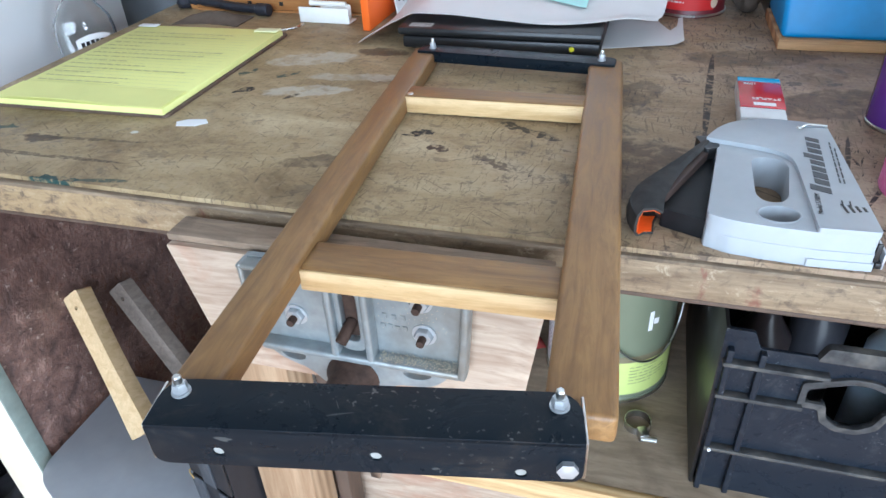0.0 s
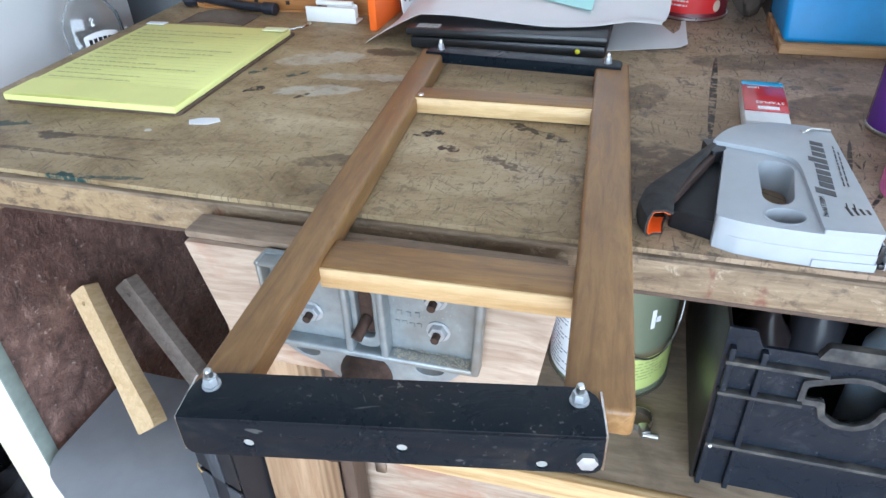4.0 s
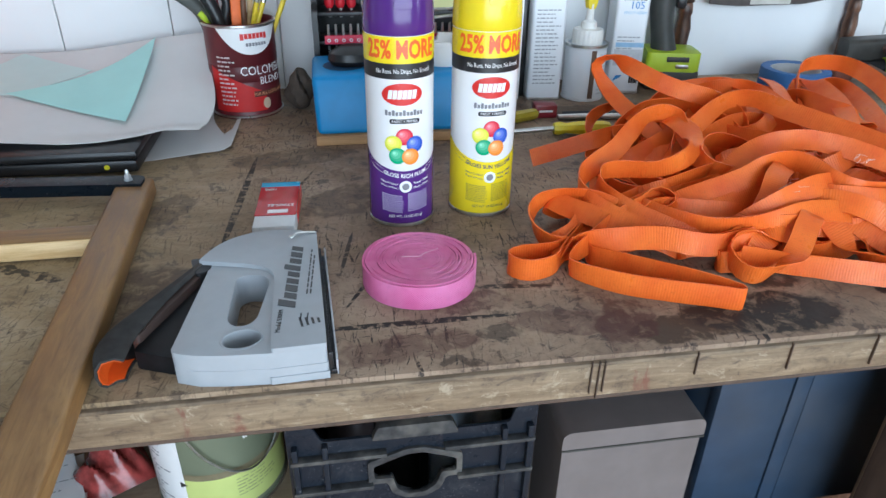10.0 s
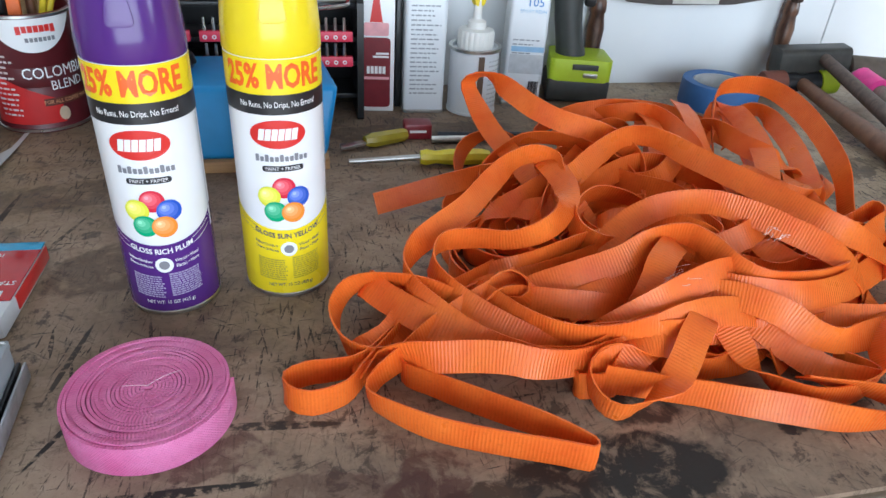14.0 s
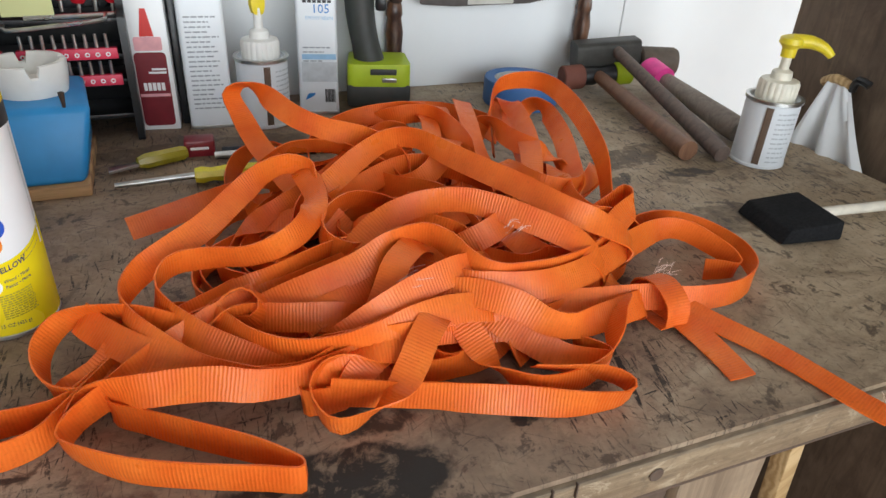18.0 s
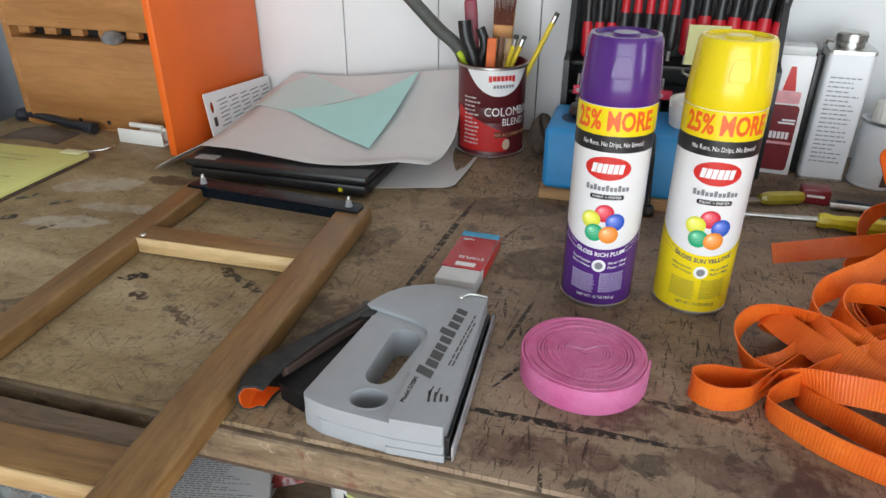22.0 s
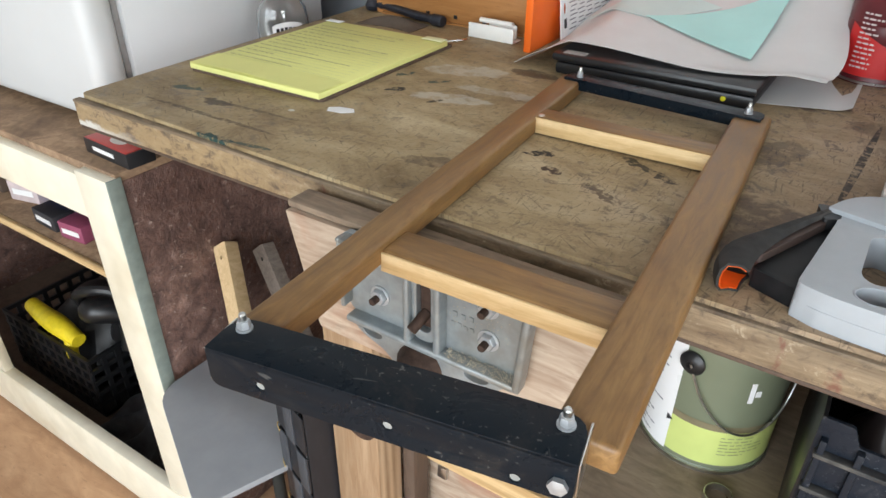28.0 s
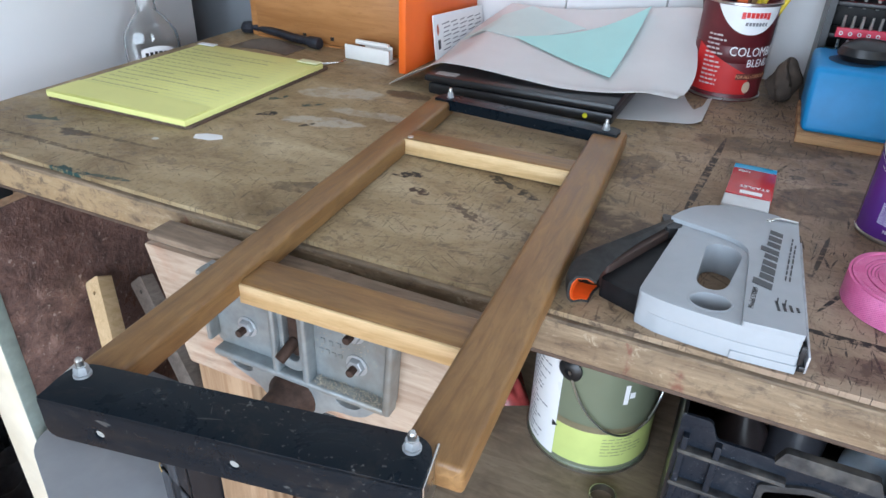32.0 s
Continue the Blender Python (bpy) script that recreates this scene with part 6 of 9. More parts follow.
tagged(part("leather_pouch", sheet(wad_fn, 24, 14, 0.001), plain("brown_pouch", (0.075, 0.055, 0.042), 0.8, 0, 0.25, 50, 0.5), None), "crumpled brown cloth pouch beside the can", "pouch")

# ---- blue holder, ashtray ----
blue = thing("blue_stand", "bright blue painted wooden block on a plywood base", "stand")
part("base", box((0.834, 0.548, 0.9065), (0.222, 0.142, 0.0125), 0.001), wood("ply_edge", (0.25, 0.13, 0.06), (0.5, 0.3, 0.14), 1.0, (1, 4, 30), rough=0.7), blue, "raw plywood base")
bm = bmesh.new()
lo = [(-0.109, -0.068), (0.109, -0.068), (0.109, 0.068), (-0.109, 0.068)]
hi = [(-0.112, -0.048), (0.125, -0.048), (0.112, 0.066), (-0.112, 0.066)]
va = [bm.verts.new((0.834 + x, 0.548 + y, 0.913)) for x, y in lo]
vb = [bm.verts.new((0.834 + x, 0.548 + y, 0.986)) for x, y in hi]
bm.faces.new(va[::-1])
bm.faces.new(vb)
for k in range(4):
    j = (k + 1) % 4
    bm.faces.new((va[k], va[j], vb[j], vb[k]))
bmesh.ops.bevel(bm, geom=bm.edges[:], offset=0.007, segments=3, affect="EDGES", profile=0.5)
part("block", bm, BLUE_PAINT, blue, "brushed bright blue paint")
part("well", lathe([(0, 0.0), (0.026, 0.0), (0.028, 0.0006), (0, 0.0008)], 28, pose(0.765, 0.548, 0.9862)), plain("dark_blue_well", (0.01, 0.05, 0.12), 0.6), blue, "dark round well")
part("wire", tube([(0.852, 0.50, 0.987), (0.853, 0.478, 0.975), (0.855, 0.474, 0.93), (0.856, 0.468, 0.906)], 0.003, 10), BLACK_PL, blue, "black cable down its front")
part("wire_plug", lathe([(0, 0), (0.008, 0), (0.009, 0.006), (0.006, 0.012), (0, 0.013)], 16, pose(0.856, 0.462, 0.9)), BLACK_PL, blue)
part("nail", rod((0.935, 0.503, 0.985), (0.935, 0.5025, 1.0), 0.0016, 0.003, 8), RUST, blue, "bent nail")
mouse = thing("computer_mouse", "smooth black rounded computer mouse on the blue stand", "mouse", pose(0.778, 0.556, 0.985, 0, 0, 10))
part("shell", lathe([(0, 0), (0.028, 0.002), (0.034, 0.009), (0.031, 0.018), (0.018, 0.026), (0, 0.028)], 32, squash=0.72), BLACK_PL, mouse)
ash = thing("white_ashtray", "round white notched ashtray on the blue stand", "ashtray", pose(0.903, 0.560, 0.986))
prof_o, prof_i = 0.036, 0.030
bm = bmesh.new()
seg = 72
rows = []
for k in range(seg):
    a = 2 * math.pi * k / seg
    notch = 0.010 if min(abs((a - c + math.pi) % (2 * math.pi) - math.pi) for c in (0.3, 1.87, 3.44, 5.01)) < 0.13 else 0.0
    hh = 0.032 - notch
    rows.append([bm.verts.new((r * math.cos(a), r * math.sin(a), z)) for r, z in ((0.033, 0.0), (0.034, 0.004), (0.0365, hh - 0.002), (0.0355, hh), (0.031, hh), (0.0295, hh - 0.002), (0.028, 0.009), (0.004, 0.008))])
for k in range(seg):
    a, b = rows[k], rows[(k + 1) % seg]
    for i in range(7):
        bm.faces.new((a[i], b[i], b[i + 1], a[i + 1]))
bm.faces.new([r[0] for r in rows][::-1])
bm.faces.new([r[7] for r in rows])
bmesh.ops.recalc_face_normals(bm, faces=bm.faces)
part("bowl", bm, WHITE_PL, ash)

# ---- driver bit rack ----
rack = thing("bit_rack", "black stepped rack with red bit strips and screwdrivers", "tool rack")
part("back", box((0.862, 0.715, 1.03), (0.27, 0.012, 0.255), 0.003), BLACK_PL, rack)
for sx in (0.73, 0.994):
    part("side", slab(rounded([(0.62, 0.9), (0.72, 0.9), (0.72, 1.13), (0.665, 1.13), (0.64, 1.05), (0.62, 1.045)], 0.004), -0.004, 0.004, m=Matrix(((0, 0, 1, sx), (1, 0, 0, 0), (0, 1, 0, 0), (0, 0, 0, 1)))), BLACK_PL, rack)
for k, (yy, zz) in enumerate(((0.640, 1.036), (0.640, 0.996), (0.636, 0.968), (0.64, 0.925))):
    part("step", box((0.862, yy + 0.03, zz), (0.262, 0.06, 0.006), 0.001), BLACK_PL, rack)
for k, zz in enumerate((1.004, 0.974)):
    for (xa, xb) in ((0.742, 0.80), (0.81, 0.872), (0.885, 0.985)):
        y0 = 0.626
        part("bit_strip", box(((xa + xb) / 2, y0, zz), (xb - xa, 0.008, 0.012), 0.001), PINK_PL, rack, "pink-red bit strip")
        n = int((xb - xa) / 0.0105)
        for i in range(n):
            bx = xa + 0.006 + i * 0.0105
            part("bit", rod((bx, y0 + 0.001, zz + 0.005), (bx, y0 + 0.001, zz + 0.021), 0.0024, 0.0017, 8), STEEL, rack)
            part("size_dot", lathe([(0.0013, 0), (0.0026, 0), (0.0026, 0.0006), (0.0013, 0.0006)], 10, pose(bx, y0 - 0.004, zz - 0.0005, 90)), WHITE_PRINT, rack)
part("loose_bit", tube([(0.90, 0.628, 1.043), (0.96, 0.63, 1.044), (0.99, 0.64, 1.043)], 0.003, 8), STEEL, rack, "loose steel bits on the step")
part("wire_bail", tube([(0.88, 0.622, 1.038), (0.885, 0.605, 1.036), (0.93, 0.602, 1.04), (0.975, 0.606, 1.044), (0.98, 0.625, 1.046)], 0.0022, 8), STEEL, rack, "bent wire bail")
part("yellow_note", box((0.905, 0.628, 1.07), (0.05, 0.001, 0.05), 0.0002, None), paper_mat("note_yellow", (0.72, 0.72, 0.35)), rack, "pale yellow paper note")


def screwdriver(x, y, z, red, r, lean):
    s = thing("screwdriver", "red and black handled screwdriver hanging in the rack", "screwdriver", pose(x, y, z, -6, lean, 0), "rack screwdrivers")
    lower, upper = (RED_PL, BLACK_PL) if red else (BLACK_PL, RED_PL)
    part("grip", lathe([(0, 0), (r * 0.6, 0.001), (r, 0.006), (r * 0.92, 0.018), (r, 0.032), (r * 0.85, 0.047), (0, 0.047)], 14), lower, s)
    part("neck", lathe([(0, 0.0465), (r * 0.84, 0.0465), (r * 0.7, 0.06), (r * 0.9, 0.085), (r * 0.8, 0.098), (0, 0.1)], 14), upper, s)
    part("shaft", rod((0, 0, -0.012), (0, 0, 0.003), 0.0022, seg=8), STEEL, s)
    return s


for k in range(8):
    screwdriver(0.752 + 0.0155 * k, 0.655, 1.0415 if k < 3 else 1.055, k < 3, 0.0072, -2 + 0.5 * k)
for k in range(7):
    screwdriver(0.882 + 0.0175 * k, 0.662, 1.05 + 0.004 * (k % 2), True, 0.0095, -1 + k)


# ---- bottles and tins at the back ----
glue = thing("glue_box", "white card box showing a dark red glue bottle", "box", pose(1.019, 0.672, 0.9, 0, 0, -6))
part("carton", box((0, 0, 0.08), (0.046, 0.042, 0.16), 0.0012), WHITE_PRINT, glue, "white carton")
part("carton_top", box((0, 0.002, 0.165), (0.045, 0.036, 0.012), 0.003), plain("clear_milky_plastic", (0.62, 0.63, 0.63), 0.2), glue, "clear plastic top")
GL = plain("dark_red_print", (0.17, 0.008, 0.016), 0.4)
fm = pose(0, -0.0213, 0, 90)
part("bottle_print", slab(rounded([(-0.018, 0.006), (0.018, 0.006), (0.018, 0.096), (-0.018, 0.096)], 0.006), 0, 0.0004, m=fm), GL, glue, "dark red bottle picture")
part("cap_print", slab(rounded([(-0.0155, 0.098), (0.0155, 0.098), (0.0155, 0.114), (-0.0155, 0.114)], 0.003), 0, 0.0004, m=fm), plain("pink_print", (0.75, 0.36, 0.38), 0.4), glue)
part("nozzle_print", slab([(-0.008, 0.1145), (0.008, 0.1145), (0.003, 0.146), (-0.003, 0.146)], 0, 0.0004, m=fm), RED_PRINT, glue)
for k in range(5):
    part("brand_block", box((-0.010 + 0.005 * k, 0.055, 0.0006), (0.0038, 0.0095, 0.0003), m=fm), WHITE_PRINT, glue)
part("print_bar", box((0, 0.0445, 0.0006), (0.034, 0.0035, 0.0003), 0, fm), plain("pink_print", (0.75, 0.36, 0.38), 0.4), glue)
part("print_bar", box((0.008, 0.076, 0.0006), (0.016, 0.0025, 0.0003), 0, fm), WHITE_PRINT, glue)
part("print_bar", box((0.006, 0.072, 0.0006), (0.02, 0.0025, 0.0003), 0, fm), WHITE_PRINT, glue)
tagged(part("black_folder", box((1.048, 0.70, 0.98), (0.008, 0.07, 0.16), 0.001), BLACK_PL, None), "thin black upright folder between box and tin", "folder")

BLUEPR = plain("blue_print", (0.03, 0.2, 0.52), 0.4)
GREYPR = plain("mid_grey_print", (0.3, 0.32, 0.34), 0.5)


def oblong_tin(x, y, turn, w, d, hgt, label, front):
    t = thing("oblong_tin", label, "tin", pose(x, y, 0.9, 0, 0, turn))
    bm = bmesh.new()
    add_slab(bm, rounded([(-w / 2, -d / 2), (w / 2, -d / 2), (w / 2, d / 2), (-w / 2, d / 2)], 0.006), 0.002, hgt, bev=0.001)
    part("shell", bm, plain("white_tin_paint", (0.72, 0.745, 0.77), 0.32, 0, 0.04, 12, 0.03), t, "white printed steel")
    for z0 in (0.0, hgt - 0.002):
        part("seam", slab(rounded([(-w / 2 - 0.001, -d / 2 - 0.001), (w / 2 + 0.001, -d / 2 - 0.001), (w / 2 + 0.001, d / 2 + 0.001), (-w / 2 - 0.001, d / 2 + 0.001)], 0.007), z0, z0 + 0.004, bev=0.001), STEEL, t, "bright rolled seam")
    fm = pose(0, -d / 2 - 0.0006, 0, 90)
    bm = line_bars(-w * 0.36, w * 0.36, hgt * 0.82, 20 if front == "plain" else 7, 0.0058, 0.0018, 21, 0.35, word=0.006)
    if front == "plain":
        pass
    else:
        for v in bm.verts:
            v.co.y -= hgt * 0.27
    bmesh.ops.transform(bm, matrix=fm, verts=bm.verts)
    tagged(part("small_print", bm, GREYPR, t), kind="stuff")
    return t, fm


t1, fm1 = oblong_tin(1.0805, 0.676, -4, 0.053, 0.068, 0.168, "white oblong solvent tin with fine print", "plain")
part("spout", lathe([(0, 0.166), (0.017, 0.166), (0.017, 0.176), (0.0185, 0.177), (0.0185, 0.186), (0.017, 0.188), (0, 0.188)], 30, pose(0, 0.004, 0)), STEEL, t1, "bright steel screw cap")
part("handle", tube([(-0.026, 0.012, 0.169), (-0.027, 0.0, 0.176), (-0.020, -0.004, 0.176)], 0.002, 8), STEEL, t1)
t2, fm2 = oblong_tin(1.226, 0.695, -12, 0.052, 0.066, 0.165, "white and blue resin tin with white pump top", "resin")
part("words_number", words("105", 0.0155, fm2 @ pose(0.006, 0.138, 0.0004), squeeze=1.0), BLUEPR, t2)
part("words_kind", words("EPOXY RESIN", 0.0058, fm2 @ pose(0.004, 0.127, 0.0004)), plain("pale_blue_print", (0.3, 0.5, 0.7), 0.4), t2)
for k in range(6):
    for zz in (0.1525, 0.1475):
        part("brand_block", box((-0.014 + 0.0062 * k, zz, 0.0004), (0.0048, 0.0035, 0.0003), m=fm2), BLACK_PRINT, t2)
part("blue_stripe", box((0.002, 0.078, 0.0003), (0.044, 0.007, 0.0003), 0, fm2), plain("pale_blue_print", (0.3, 0.5, 0.7), 0.4), t2)
part("grey_field", box((0.002, 0.058, 0.0002), (0.046, 0.026, 0.0003), 0, fm2), plain("pale_grey_print", (0.5, 0.52, 0.54), 0.5), t2)
for k in range(9):
    part("barcode_bar", box((0.009 + 0.0015 * k, 0.026, 0.0004), (0.0008 if k % 3 else 0.0013, 0.018, 0.0003), 0, fm2), BLACK_PRINT, t2)
part("blue_mark", slab(rounded([(-0.018, 0.02), (-0.006, 0.026), (-0.004, 0.03), (-0.014, 0.029)], 0.002), 0, 0.0004, m=fm2), BLUEPR, t2)
part("collar", lathe([(0, 0.164), (0.027, 0.164), (0.027, 0.176), (0.024, 0.18), (0, 0.18)], 36), WHITE_PL, t2, "white ribbed collar")
part("pump_body", lathe([(0, 0.179), (0.0165, 0.179), (0.0155, 0.205), (0.008, 0.207), (0.006, 0.25), (0, 0.25)], 28), WHITE_PL, t2, "white pump")


def pump_can(x, y, r, hgt, label, spout_turn, knob):
    c = thing("pump_can", label, "can", pose(x, y, 0.9, 0, 0, spout_turn))
    part("shell", lathe([(0, 0.001), (r - 0.002, 0), (r, 0.001), (r, 0.004), (r - 0.001, 0.005), (r - 0.001, hgt - 0.005), (r, hgt - 0.004), (r, hgt), (r - 0.004, hgt), (r - 0.005, hgt - 0.004), (0, hgt - 0.004)], 44), plain("white_tin_paint", (0.66, 0.68, 0.70), 0.35), c, "white printed can")
    part("rim", lathe([(r - 0.003, hgt - 0.003), (r + 0.001, hgt - 0.003), (r + 0.001, hgt + 0.001), (r - 0.003, hgt + 0.001)], 44), STEEL, c)
    bm = flat_zone(-0.004, 0.004, lambda u: 0.006, lambda u: hgt - 0.006, 4)
    on_can("seam", bm, plain("brown_drip", (0.12, 0.075, 0.05), 0.5), -0.2 * r, 0, r, c, 0.0002, "dark dribble down the can")
    bm = line_bars(0.004, 0.03, hgt * 0.86, 11, 0.006, 0.0018, 31, 0.3, word=0.005)
    tagged(on_can("small_print", bm, plain("pale_grey_print", (0.5, 0.52, 0.54), 0.5), 0, 0, r, c, 0.0003), kind="stuff")
    cr = r * 0.72
    bm = bmesh.new()
    seg = 60
    prev = None
    first = None
    for k in range(seg):
        a = 2 * math.pi * k / seg
        rr = cr * (1 if k % 3 else 0.955)
        ring = [bm.verts.new((q * math.cos(a), q * math.sin(a), z)) for q, z in ((rr * 0.98, hgt - 0.002), (rr, hgt + 0.002), (rr, hgt + 0.017), (rr * 0.93, hgt + 0.021), (cr * 0.4, hgt + 0.023))]
        if prev:
            for i in range(4):
                bm.faces.new((prev[i], ring[i], ring[i + 1], prev[i + 1]))
        first = first or ring
        prev = ring
    for i in range(4):
        bm.faces.new((prev[i], first[i], first[i + 1], prev[i + 1]))
    bmesh.ops.recalc_face_normals(bm, faces=bm.faces)
    capm = plain("aged_white_plastic", (0.74, 0.70, 0.58), 0.45) if knob == "spout" else WHITE_PL
    part("cap", bm, capm, c, "ribbed plastic cap")
    part("stem", lathe([(0, hgt + 0.022), (0.0125, hgt + 0.022), (0.0115, hgt + 0.031), (0.0058, hgt + 0.034), (0.0052, hgt + 0.058), (0, hgt + 0.058)], 24), capm, c)
    ym = plain("yellow_knob", (0.78, 0.62, 0.03), 0.4)
    if knob == "tab":
        part("knob", slab(rounded([(-0.006, 0), (0.006, 0), (0.009, 0.012), (0.008, 0.022), (-0.008, 0.022), (-0.009, 0.012)], 0.004), -0.005, 0.005, bev=0.001, m=pose(0, 0, hgt + 0.050, 90)), ym, c, "yellow plastic tab")
    else:
        part("knob", lathe([(0, hgt + 0.048), (0.008, hgt + 0.048), (0.0085, hgt + 0.058), (0.014, hgt + 0.064), (0.013, hgt + 0.070), (0.006, hgt + 0.073), (0, hgt + 0.073)], 24), ym, c, "yellow plunger head")
        part("spout", tube([(0, 0, hgt + 0.066, 0.0085), (0.02, 0, hgt + 0.067, 0.0075), (0.036, 0, hgt + 0.062, 0.006), (0.046, 0, hgt + 0.054, 0.0045)], 0.007, 12), ym, c, "yellow curved spout")
    return c


pump_can(1.1455, 0.652, 0.033, 0.086, "short white hardener can with white pump and yellow tab", 14, "tab")
pump_can(1.713, 0.370, 0.0325, 0.083, "white can with brown dribble and yellow pump spout", -38, "spout")

# cordless drill
drill = thing("cordless_drill", "lime green and dark grey cordless drill standing on its battery", "drill", pose(1.312, 0.698, 0.9, 0, 0, -14))
part("battery", box((0, 0, 0.018), (0.088, 0.07, 0.034), 0.006), DARK_GREY, drill, "dark battery base")
bm = bmesh.new()
add_slab(bm, rounded([(-0.044, -0.034), (0.044, -0.034), (0.040, 0.034), (-0.040, 0.034)], 0.010), 0.030, 0.062, bev=0.008)
part("battery_top", bm, LIME, drill, "lime green battery shoe")
part("slot", box((0.006, -0.033, 0.052), (0.036, 0.006, 0.008), 0.001), DARK_GREY, drill)
part("latch", box((0.014, -0.035, 0.041), (0.02, 0.004, 0.006), 0.001), STEEL, drill, "bright latch")
part("handle", tube([(-0.012, 0, 0.058, 0.021), (-0.018, 0, 0.085, 0.019), (-0.024, 0, 0.12, 0.0195), (-0.026, 0, 0.155, 0.021)], 0.02, 16), DARK_GREY, drill, "dark rubber grip")
part("trigger", box((0.004, 0, 0.138), (0.016, 0.014, 0.024), 0.005), BLACK_PL, drill)
hd = Matrix.Translation((-0.03, 0, 0.186)) @ Matrix.Rotation(radians(100), 4, "Y")
part("motor_housing", lathe([(0, -0.06), (0.022, -0.058), (0.029, -0.045), (0.031, -0.01), (0.031, 0.035), (0.028, 0.045), (0, 0.045)], 32, hd), LIME, drill, "lime green motor housing")
part("gear_collar", lathe([(0, 0.044), (0.0275, 0.044), (0.028, 0.064), (0.024, 0.07), (0, 0.07)], 32, hd), plain("mid_grey_plastic", (0.22, 0.22, 0.22), 0.4), drill, "grey torque collar")
part("chuck", lathe([(0, 0.069), (0.022, 0.069), (0.023, 0.095), (0.019, 0.104), (0.012, 0.110), (0, 0.110)], 32, hd), BLACK_PL, drill, "black keyless chuck")
part("jaws", lathe([(0, 0.109), (0.011, 0.109), (0.0075, 0.120), (0, 0.120)], 20, hd), STEEL, drill, "bright chuck jaws")
part("bit", lathe([(0, 0.119), (0.004, 0.119), (0.004, 0.128), (0.008, 0.132), (0.008, 0.145), (0, 0.146)], 14, hd), DARK_GREY, drill)
part("side_badge", box((-0.034, -0.0305, 0.187), (0.03, 0.003, 0.024), 0.001), DARK_GREY, drill)

# drawknife against the wall
dk = thing("drawknife", "old drawknife with turned dark wooden handles leaning on the wall", "drawknife")
DKW = wood("mottled_dark_wood", (0.035, 0.015, 0.01), (0.17, 0.075, 0.035), 2.0, (6, 6, 2), rough=0.35)
for hx in (1.349, 1.668):
    part("handle", lathe([(0, 0), (0.009, 0.001), (0.0125, 0.02), (0.0115, 0.05), (0.0135, 0.075), (0.0105, 0.095), (0.0125, 0.10), (0.0115, 0.112), (0.009, 0.118), (0, 0.119)], 22, pose(hx, 0.738, 0.912, -2)), DKW, dk, "turned mottled wooden handle")
    part("ferrule", rod((hx, 0.7345, 1.03), (hx, 0.7325, 1.048), 0.009, seg=14), RUST, dk)
part("tang", tube([(1.349, 0.733, 1.046), (1.352, 0.732, 1.062), (1.366, 0.732, 1.066), (1.39, 0.732, 1.058)], 0.0045, 8), RUST, dk)
part("tang", tube([(1.668, 0.733, 1.046), (1.666, 0.732, 1.066), (1.65, 0.732, 1.071), (1.61, 0.732, 1.062)], 0.0045, 8), RUST, dk)
part("blade", slab(rounded([(1.386, 1.026), (1.44, 1.022), (1.56, 1.024), (1.612, 1.032), (1.614, 1.062), (1.56, 1.055), (1.44, 1.053), (1.384, 1.058)], 0.003), 0, 0.004, bev=0.001, m=Matrix(((1, 0, 0, 0), (0, 0, -1, 0.736), (0, 1, 0, 0), (0, 0, 0, 1)))), plain("dull_blade", (0.1, 0.085, 0.08), 0.45, 0.5, 0.2, 60, 0.1), dk, "dull brown steel blade")
part("tape_label", box((1.497, 0.7312, 1.0375), (0.075, 0.001, 0.026), 0.0003), plain("masking_tape", (0.55, 0.53, 0.48), 0.8), dk, "grey-white tape label on the blade")

# tape, hammers, mallet
tape = thing("tape_roll", "roll of blue masking tape lying flat", "tape", pose(1.518, 0.650, 0.9))
bm = lathe([(0.040, 0.001), (0.054, 0.0), (0.055, 0.002), (0.055, 0.034), (0.054, 0.036), (0.041, 0.036), (0.040, 0.034), (0.040, 0.001)], 56)
part("tape", bm, plain("blue_tape", (0.04, 0.13, 0.34), 0.6, 0, 0.1, 40, 0.1), tape, "blue crepe tape")
part("core", lathe([(0.0375, 0.001), (0.0398, 0.001), (0.0398, 0.0345), (0.0375, 0.0345), (0.0375, 0.001)], 48), plain("grey_card", (0.42, 0.42, 0.42), 0.8), tape, "printed card core")


def hammer_handle(owner, a, b, r1, r2, mt):
    a, b = Vector(a), Vector(b)
    pts = [(*(a + (b - a) * t), r) for t, r in ((0, r1 * 0.9), (0.3, r1), (0.6, (r1 + r2) / 2), (0.9, r2), (1, r2 * 0.96))]
    part("handle", tube(pts, r1, 14), mt, owner)


mal = thing("rubber_mallet", "mallet with brown rubber face and red-brown wooden handle", "mallet")
ax = Vector((0.178, -0.028, 0.012)).normalized()
m0 = Matrix.Translation((1.598, 0.668, 0.925)) @ ax.to_track_quat("Z", "Y").to_matrix().to_4x4()
part("face", lathe([(0, 0), (0.017, 0), (0.0185, 0.002), (0.0185, 0.032), (0.017, 0.034), (0, 0.034)], 30, m0), plain("brown_rubber", (0.17, 0.055, 0.035), 0.7), mal, "red-brown rubber face")
part("head", lathe([(0, 0.034), (0.014, 0.034), (0.015, 0.05), (0.012, 0.06), (0.016, 0.085), (0, 0.086)], 30, m0), BLACK_PL, mal, "black head")
part("green_face", lathe([(0, 0.086), (0.0175, 0.086), (0.0175, 0.112), (0, 0.113)], 30, m0), LIME, mal, "lime plastic face")
hammer_handle(mal, (1.652, 0.648, 0.930), (1.619, 0.390, 0.914), 0.0105, 0.0135, HANDLE_WOOD)
ham = thing("sledge_hammer", "heavy dark steel hammer with grey weathered handle", "hammer")
m1 = Matrix.Translation((1.628, 0.690, 0.953)) @ Vector((0.125, -0.03, 0.012)).to_track_quat("Z", "Y").to_matrix().to_4x4()
